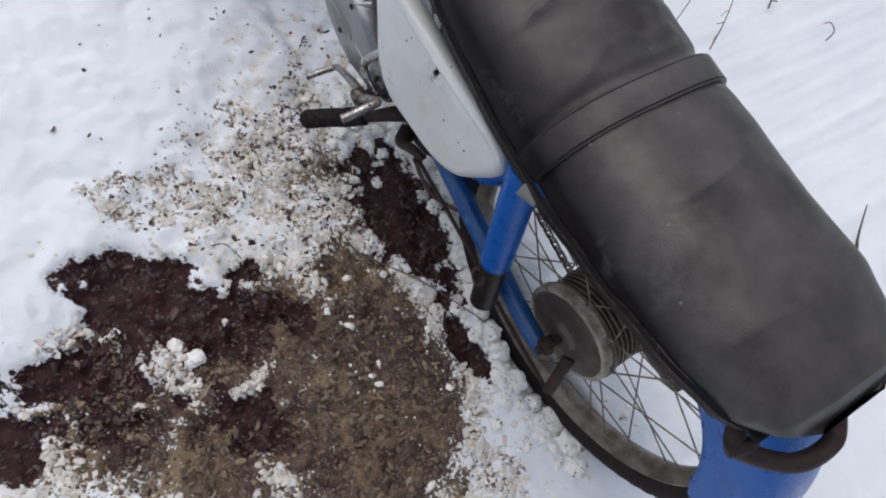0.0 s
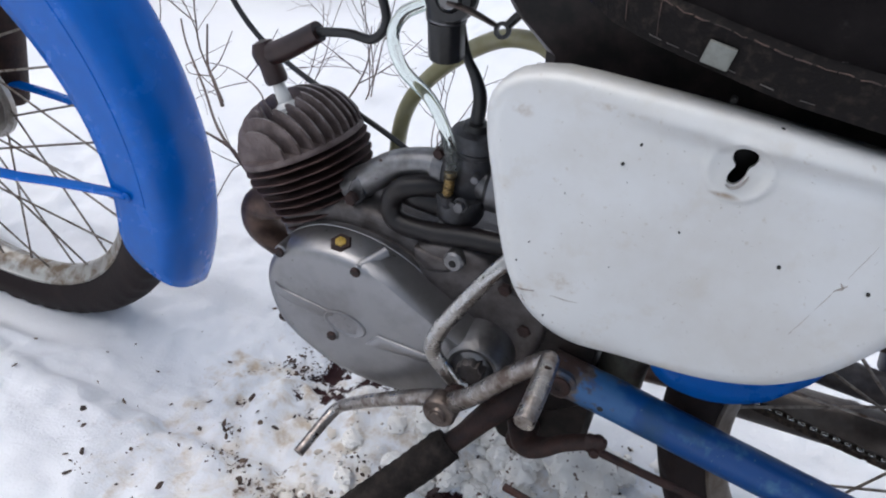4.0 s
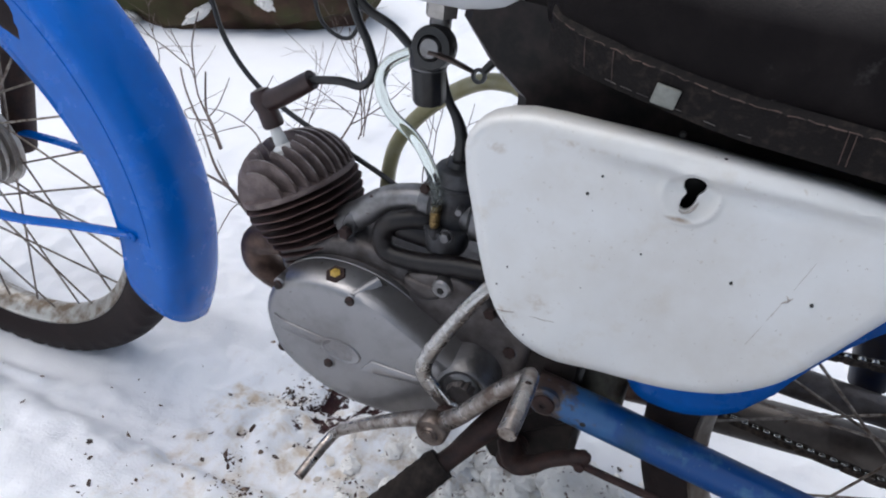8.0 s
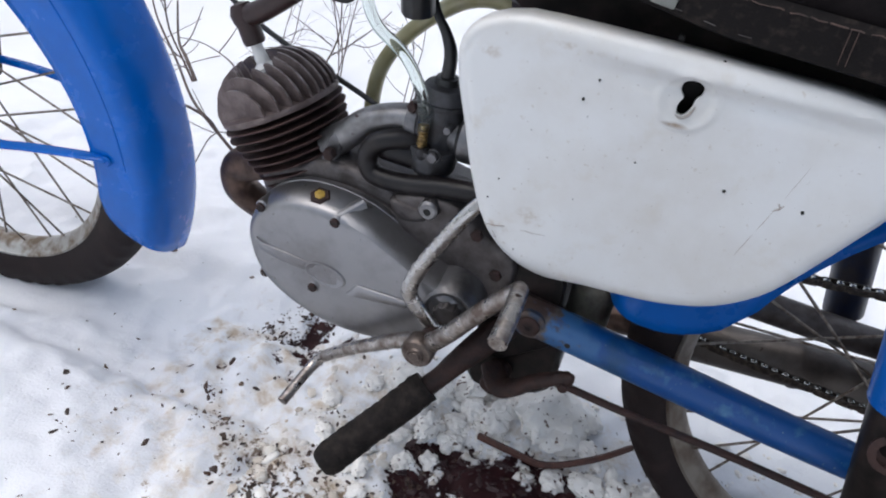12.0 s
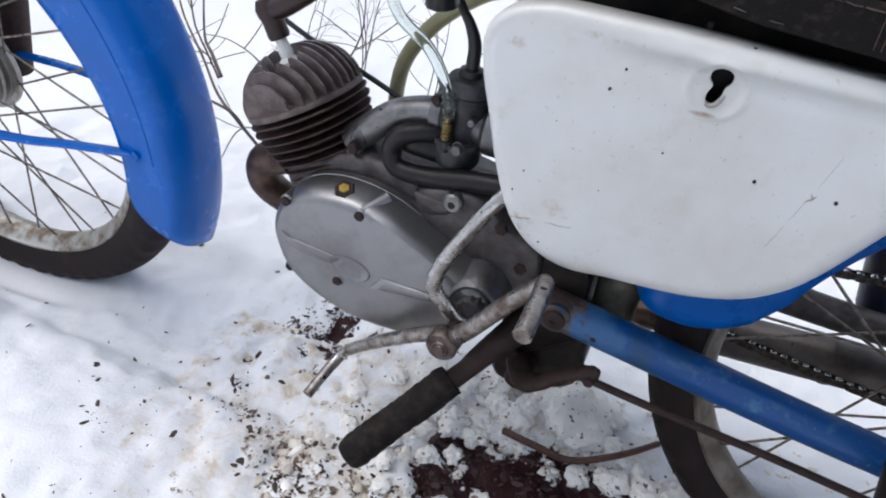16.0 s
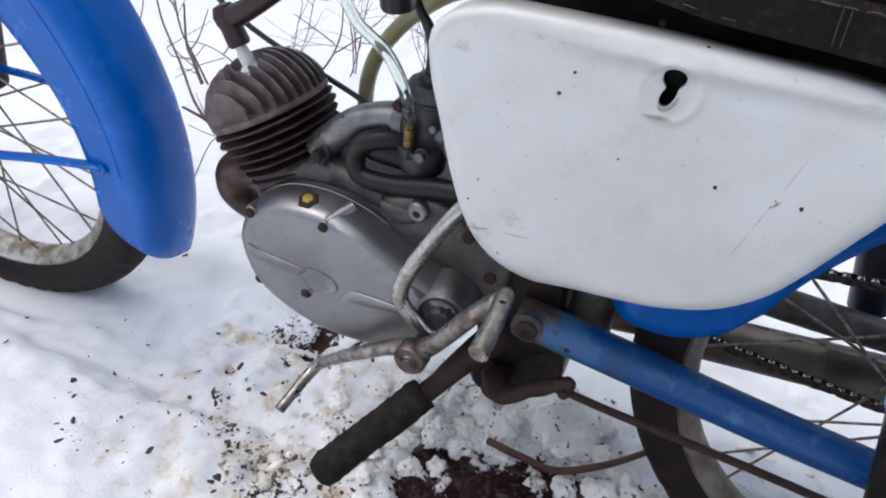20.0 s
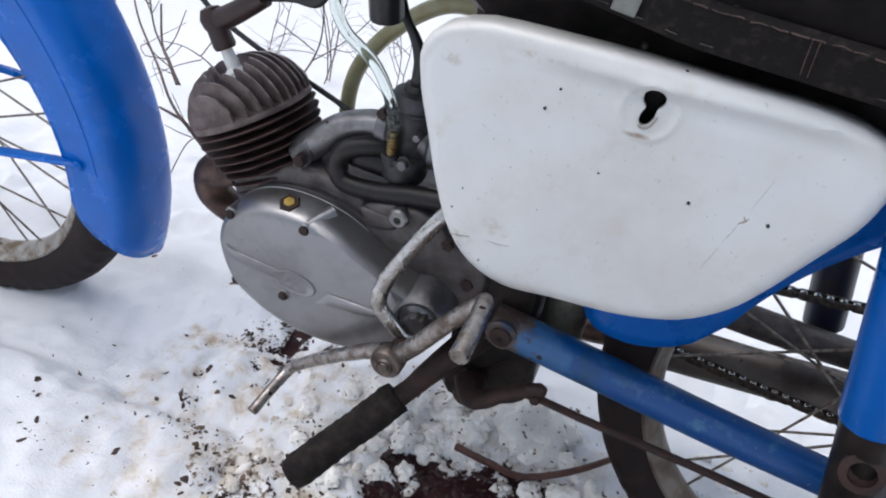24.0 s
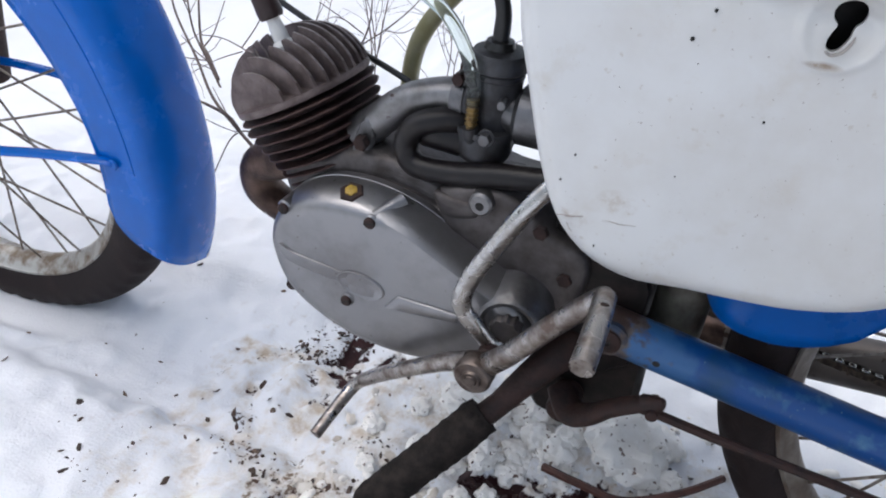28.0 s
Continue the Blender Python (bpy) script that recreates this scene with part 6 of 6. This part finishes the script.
spots_ = [(0.398, 0.035, 0.040), (0.428, 0.062, 0.024), (0.263, 0.019, 0.020), (0.225, 0.02, 0.022), (0.298, -0.005, 0.016), (0.345, 0.02, 0.018), (0.30, 0.045, 0.022), (0.266, -0.083, 0.014), (0.245, -0.055, 0.016), (0.290, -0.065, 0.012),
          (0.33, 0.07, 0.024), (0.445, 0.02, 0.014), (0.42, -0.028, 0.014), (0.455, -0.022, 0.018), (0.49, -0.02, 0.016), (0.525, -0.03, 0.022), (0.56, -0.035, 0.017), (0.587, -0.047, 0.020), (0.625, -0.052, 0.016), (0.66, -0.055, 0.022),
          (0.70, -0.058, 0.018), (0.738, -0.079, 0.021), (0.755, -0.060, 0.018), (0.80, -0.05, 0.016), (0.84, -0.035, 0.024), (0.885, -0.03, 0.026), (0.92, -0.045, 0.018), (0.60, -0.09, 0.010), (0.655, -0.085, 0.012), (0.775, -0.095, 0.012),
          (0.80, -0.125, 0.010), (0.45, -0.515, 0.013), (0.335, -0.10, 0.010), (0.24, -0.14, 0.010), (0.21, -0.045, 0.013), (0.315, -0.135, 0.009), (0.49, -0.17, 0.008),
          (0.30, -0.025, 0.019), (0.272, -0.03, 0.017), (0.34, 0.002, 0.018), (0.25, -0.018, 0.016), (0.222, -0.085, 0.012), (0.198, -0.108, 0.010), (0.312, 0.016, 0.019), (0.362, 0.062, 0.024), (0.232, -0.118, 0.010), (0.172, -0.088, 0.010), (0.19, 0.0, 0.014), (0.155, -0.04, 0.011), (0.482, -0.495, 0.016)]
for x, y, s in spots_:
    ob = new("snow_lump", LUMPS[r2.randrange(6)])
    ob.location = (x, y, height(x, y) + s * 0.28)
    ob.rotation_euler = (r2.uniform(-0.3, 0.3), r2.uniform(-0.3, 0.3), r2.uniform(0, 6.3))
    ob.scale = (s * r2.uniform(0.9, 1.2), s * r2.uniform(0.8, 1.1), s)
    tagged(ob, "loose lump of coarse wet snow beside the moped", "snow lump", "lumps of snow")


# twigs
def stem(name, pts, r0, r1_, label, category, material=None, n=6):
    bm = tube(pts, [r0, (r0 + r1_) / 2, r1_], 6, n)
    me = mesh_of(bm, name)
    me.materials.append(material or TWIG)
    ob = new(name, me)
    return tagged(ob, label, category)


def on_ground(*ps):
    return [Vector((x, y, height(x, y) + dz)) for x, y, dz in ps]


stem("fallen_stick", on_ground((0.330, -0.022, 0.016), (0.37, -0.032, 0.024), (0.408, -0.027, 0.028), (0.453, -0.004, 0.026), (0.49, 0.034, 0.018)), 0.0042, 0.0034, "reddish-brown peeled stick lying in the snow", "stick", RED_BARK)
stem("thin_twig", on_ground((0.403, -0.20, 0.004), (0.43, -0.195, 0.008), (0.458, -0.176, 0.006), (0.529, -0.126, 0.010), (0.60, -0.085, 0.014), (0.649, -0.055, 0.012)), 0.0014, 0.001, "thin dark twig lying across slush", "twig")
stem("short_twig", on_ground((0.0745, -0.1377, 0.0020), (0.0779, -0.1309, 0.0070), (0.0789, -0.1240, 0.0120)), 0.0008, 0.0005, "short thin dark twig lying on snow", "twig")
stem("curved_twig", on_ground((0.3313, -0.4020, 0.0040), (0.3397, -0.3819, 0.0100), (0.3683, -0.3689, 0.0040)), 0.0012, 0.0007, "thin curved twig over trampled snow", "twig")
stem("bent_grass_stalk", on_ground((-0.264, -0.403, 0.004), (-0.274, -0.34, 0.05), (-0.195, -0.315, 0.03), (-0.128, -0.307, 0.004)), 0.0016, 0.0011, "dry bent weed stalk over snow", "stalk")
stem("dry_twig", on_ground((0.867, 0.719, 0.0), (0.845, 0.72, 0.02), (0.80, 0.75, 0.05)), 0.004, 0.001, "short dry twig in the snow", "twig")


def shrub(name, base, tall, spread, lean, seed, r=0.0026, depth=3, count=1, label="bare brown shrub stems standing in snow"):
    """Bare stems that fork a few times."""
    g = random.Random(seed)
    root = tagged(new(name), label, "shrub")
    z0 = height(base[0], base[1])
    root.location = (base[0], base[1], z0)

    def grow(p, d, L, rad, lv):
        pts = [p]
        q, e = p.copy(), d.copy()
        steps = 5
        for k in range(steps):
            e = (e + Vector((g.uniform(-1, 1), g.uniform(-1, 1), g.uniform(-0.6, 0.5))) * 0.30).normalized()
            q = q + e * (L / steps)
            pts.append(q.copy())
        part("stem" if lv == depth else "branch", tube(pts, [rad, rad * 0.75, rad * 0.5], 5, 2), TWIG, root)
        if lv > 0:
            for k in range(g.choice((2, 3, 3))):
                at = g.randrange(1, steps)
                a = g.uniform(0, 6.3)
                side = (e + Vector((math.cos(a), math.sin(a), g.uniform(-0.45, 0.3))) * spread).normalized()
                grow(pts[at], side, L * g.uniform(0.4, 0.65), rad * 0.58, lv - 1)

    for k in range(count):
        d = Vector((lean[0] + g.uniform(-0.25, 0.25), lean[1] + g.uniform(-0.25, 0.25), 1.0)).normalized()
        grow(Vector((base[0] + g.uniform(-0.02, 0.02), base[1] + g.uniform(-0.02, 0.02), z0 - 0.01)), d, tall, r, depth)
    return root


shrub("bare_shrub", (-0.475, 0.525), 0.34, 0.8, (-0.10, 0.05), 3, 0.0023, 2)
shrub("bare_shrub", (-0.250, 0.720), 0.26, 0.9, (0.30, 0.10), 8, 0.0015, 2, 3)
shrub("bare_shrub", (-0.05, 0.60), 0.22, 1.0, (0.15, 0.0), 12, 0.0014, 2, 3)
shrub("bare_shrub", (-0.36, 0.62), 0.26, 1.0, (0.2, -0.1), 35, 0.0012, 2, 2)
shrub("bare_shrub", (-0.80, 0.69), 0.26, 0.8, (0.1, 0.0), 15, 0.0016, 2)


# stalks and twigs poking out of the snow beside the moped
stem("weed_stalk", [(-0.363, -0.375, -0.010), (-0.378, -0.359, 0.050), (-0.415, -0.332, 0.110), (-0.430, -0.317, 0.150)], 0.0026, 0.0016, "brown weed stalk poking out of snow", "stalk")
stem("weed_stalk", [(-0.340, -0.307, -0.010), (-0.368, -0.273, 0.050), (-0.391, -0.253, 0.090), (-0.408, -0.232, 0.140)], 0.0030, 0.0020, "brown weed stalk poking out of snow", "stalk")
stem("weed_stalk", [(-0.301, -0.318, -0.010), (-0.318, -0.278, 0.030), (-0.321, -0.276, 0.060)], 0.0030, 0.0022, "short bent brown weed stalk poking out of snow", "stalk")
stem("weed_stalk", [(-0.287, -0.362, -0.005), (-0.306, -0.331, 0.030)], 0.0016, 0.0010, "thin brown weed stalk poking out of snow", "stalk")
stem("weed_stalk", [(-0.378, -0.407, -0.005), (-0.432, -0.350, 0.050)], 0.0016, 0.0010, "thin brown weed stalk poking out of snow", "stalk")
stem("budded_twig", [(0.194, 0.586, 0.060), (0.174, 0.621, 0.100), (0.165, 0.633, 0.140)], 0.0013, 0.0009, "thin budded twig hanging over snow", "twig")
stem("budded_twig", [(0.217, 0.575, 0.060), (0.224, 0.627, 0.070)], 0.0022, 0.0012, "short thin budded twig hanging over snow", "twig")
stem("budded_twig", [(0.297, 0.599, 0.030), (0.268, 0.657, 0.060), (0.240, 0.687, 0.100), (0.195, 0.695, 0.150)], 0.0012, 0.0010, "thin budded twig hanging over snow", "twig")
stem("curled_twig", [(0.448, 1.003, -0.005), (0.446, 1.004, 0.015), (0.438, 1.012, 0.020), (0.423, 1.001, 0.030), (0.419, 0.982, 0.030)], 0.0018, 0.0009, "small curled dry twig in the snow", "twig")

plant = tagged(new("weed_stalk"), "forked brown weed stalk poking out of snow", "twig")
for k, pts in enumerate([[(-0.248, -0.450, -0.005), (-0.254, -0.429, 0.020), (-0.262, -0.419, 0.040), (-0.290, -0.394, 0.070)],
                          [(-0.262, -0.419, 0.040), (-0.260, -0.393, 0.055), (-0.263, -0.375, 0.070)],
                          [(-0.262, -0.419, 0.040), (-0.269, -0.443, 0.050)]]):
    part("stem" if k == 0 else "branch", tube(pts, [0.0016 * (0.8 if k else 1.0), 0.0009], 6, 4), TWIG, plant)

plant = tagged(new("budded_twig"), "thin budded twig hanging over snow", "twig")
for k, pts in enumerate([[(0.365, 0.676, 0.020), (0.332, 0.721, 0.050), (0.291, 0.758, 0.080), (0.225, 0.767, 0.140)],
                          [(0.346, 0.697, 0.035), (0.366, 0.668, 0.035)],
                          [(0.333, 0.718, 0.050), (0.330, 0.701, 0.050)],
                          [(0.315, 0.735, 0.060), (0.321, 0.710, 0.060)],
                          [(0.275, 0.764, 0.090), (0.280, 0.743, 0.090)],
                          [(0.246, 0.764, 0.120), (0.259, 0.733, 0.120)]]):
    part("stem" if k == 0 else "branch", tube(pts, [0.0014 * (0.8 if k else 1.0), 0.0008], 6, 4), TWIG, plant)

plant = tagged(new("dry_twig"), "knobbly reddish twig lying on snow", "twig")
for k, pts in enumerate([[(0.325, 0.908, 0.000), (0.302, 0.931, 0.020), (0.270, 0.966, 0.060)],
                          [(0.298, 0.940, 0.020), (0.315, 0.937, 0.025), (0.325, 0.937, 0.020)],
                          [(0.314, 0.919, 0.010), (0.324, 0.925, 0.015)]]):
    part("stem" if k == 0 else "branch", tube(pts, [0.0022 * (0.8 if k else 1.0), 0.0012], 6, 4), TWIG, plant)


plant = tagged(new("bare_shrub"), "dark forked twigs rising from snow behind the moped", "shrub")
for k, (pts, r) in enumerate(((([(-0.0035, 0.0500, 0.1719), (-0.0397, 0.0650, 0.1968), (-0.0792, 0.0850, 0.2058), (-0.1494, 0.1300, 0.2101), (-0.2201, 0.1900, 0.2219), (-0.2983, 0.2500, 0.2429), (-0.3324, 0.2800, 0.2632)]), 0.0021),
                              (([(-0.0792, 0.0850, 0.2058), (-0.0980, 0.0900, 0.2176), (-0.1415, 0.1000, 0.2192)]), 0.0024),
                              (([(-0.0792, 0.0850, 0.2058), (-0.0624, 0.0900, 0.2072), (-0.0456, 0.1000, 0.2041)]), 0.0009),
                              (([(-0.0793, 0.0850, 0.2043), (-0.0909, 0.0800, 0.1916), (-0.1102, 0.0700, 0.1483), (-0.1187, 0.0600, 0.1157)]), 0.0008),
                              (([(-0.0835, 0.0850, 0.2030), (-0.0997, 0.0800, 0.2079), (-0.1137, 0.0750, 0.2147)]), 0.0007),
                              (([(-0.0886, 0.0870, 0.2082), (-0.1300, 0.1200, 0.2132), (-0.1650, 0.1500, 0.2116)]), 0.0007))):
    part("stem" if k == 0 else "branch", tube(pts, [r, r * 0.85, r * 0.6], 6, 4), TWIG_DARK, plant)

plant = tagged(new("bare_shrub"), "stiff brown twigs poking out of snow behind the mudguard", "shrub")
for k, (pts, r) in enumerate(((([(-0.2348, 0.2400, 0.1730), (-0.2727, 0.2700, 0.1879), (-0.3179, 0.3100, 0.1909), (-0.3297, 0.3300, 0.2435)]), 0.0030),
                              (([(-0.2943, 0.2900, 0.1920), (-0.2831, 0.3000, 0.2109), (-0.2673, 0.3100, 0.2538)]), 0.0012),
                              (([(-0.2594, 0.2600, 0.1824), (-0.2859, 0.2600, 0.1964), (-0.3056, 0.2600, 0.2137)]), 0.0010),
                              (([(-0.2479, 0.2500, 0.1791), (-0.2587, 0.2400, 0.1883), (-0.2672, 0.2300, 0.1903)]), 0.0008))):
    part("stem" if k == 0 else "branch", tube(pts, [r, r * 0.8, r * 0.5], 6, 4), TWIG_DARK, plant)

plant = tagged(new("bare_shrub"), "thin dark forked twigs over snow behind the cylinder", "shrub")
for k, (pts, r) in enumerate(((([(-0.0229, 0.2200, 0.2478), (-0.0334, 0.2700, 0.2542), (-0.0260, 0.2800, 0.2852), (-0.0293, 0.2900, 0.3259)]), 0.0014),
                              (([(-0.0334, 0.2700, 0.2542), (-0.0070, 0.2800, 0.2746), (0.0199, 0.2900, 0.3006), (0.0378, 0.3000, 0.3238)]), 0.0010),
                              (([(-0.0302, 0.2700, 0.2682), (-0.0569, 0.2700, 0.2808), (-0.0914, 0.2700, 0.2953)]), 0.0010),
                              (([(-0.0440, 0.2700, 0.2763), (-0.0699, 0.2700, 0.2815), (-0.0965, 0.2700, 0.2653)]), 0.0006),
                              (([(-0.0070, 0.2800, 0.2746), (0.0181, 0.2800, 0.2769), (0.0433, 0.2800, 0.2941)]), 0.0007))):
    part("stem" if k == 0 else "branch", tube(pts, [r, r * 0.8, r * 0.5], 6, 4), TWIG_DARK, plant)

plant = tagged(new("bare_shrub"), "thin brown twigs over snow in front of the cylinder", "shrub")
for k, (pts, r) in enumerate(((([(-0.1315, 0.2000, 0.2264), (-0.1549, 0.2200, 0.2271), (-0.1900, 0.2400, 0.2264), (-0.2289, 0.2500, 0.2284), (-0.2722, 0.2600, 0.2208)]), 0.0012),
                              (([(-0.1900, 0.2400, 0.2264), (-0.1693, 0.2500, 0.2586), (-0.1506, 0.2600, 0.2996)]), 0.0009),
                              (([(-0.1886, 0.2400, 0.2219), (-0.2136, 0.2400, 0.2107), (-0.2449, 0.2400, 0.1944), (-0.2839, 0.2400, 0.1688)]), 0.0008),
                              (([(-0.2289, 0.2500, 0.2284), (-0.2459, 0.2500, 0.2094), (-0.2656, 0.2500, 0.1961)]), 0.0006))):
    part("stem" if k == 0 else "branch", tube(pts, [r, r * 0.8, r * 0.5], 6, 4), TWIG_DARK, plant)


# a dark mossy log at the edge of the clearing
def trunk_mesh(a, b, r0, r1_, seed, rough=0.12, segs=40, steps=50, rounded=0.0):
    a, b = Vector(a), Vector(b)
    d = (b - a).normalized()
    u = d.cross(Vector((0.3, 0.2, 1)) if abs(d.z) < 0.9 else Vector((1, 0, 0))).normalized()
    w = d.cross(u)
    rings = []
    for i in range(steps + 1):
        t = i / steps
        c = a.lerp(b, t)
        r = r0 + (r1_ - r0) * t
        if rounded and t > 1 - rounded:
            r *= math.sqrt(max(1 - ((t - 1 + rounded) / rounded) ** 2, 0.02))
        ring = []
        for k in range(segs):
            an = 2 * math.pi * k / segs
            n = noise.fractal(Vector((math.cos(an) * 2.2 + seed, math.sin(an) * 2.2, t * (b - a).length * 6)), 0.9, 2.0, 5)
            ring.append(c + (u * math.cos(an) + w * math.sin(an)) * r * (1 + rough * n))
        rings.append(ring)
    return rings_mesh(rings)


log = tagged(new("fallen_log", mesh_of(trunk_mesh((-2.6, 0.24, 0.10), (-0.66, 1.585, 0.12), 0.24, 0.22, 5.0, 0.22, 48, 90, 0.20), "fallen_log")), "thick dark mossy fallen log with snow patches", "log")
log.data.materials.append(MOSSY)

for x, y, z, s in ((-1.18, 1.00, 0.03, 0.050), (-1.01, 1.10, 0.045, 0.045), (-0.86, 1.20, 0.09, 0.055), (-1.30, 0.98, 0.12, 0.06)):
    ob = new("snow_lump", LUMPS[r2.randrange(6)])
    ob.location = (x, y, z)
    ob.rotation_euler = (0.6, 0.3, r2.uniform(0, 6.3))
    ob.scale = (s * 1.2, s * 0.8, s * 0.5)
    tagged(ob, "flat patch of old snow clinging to the log", "snow lump", "lumps of snow")
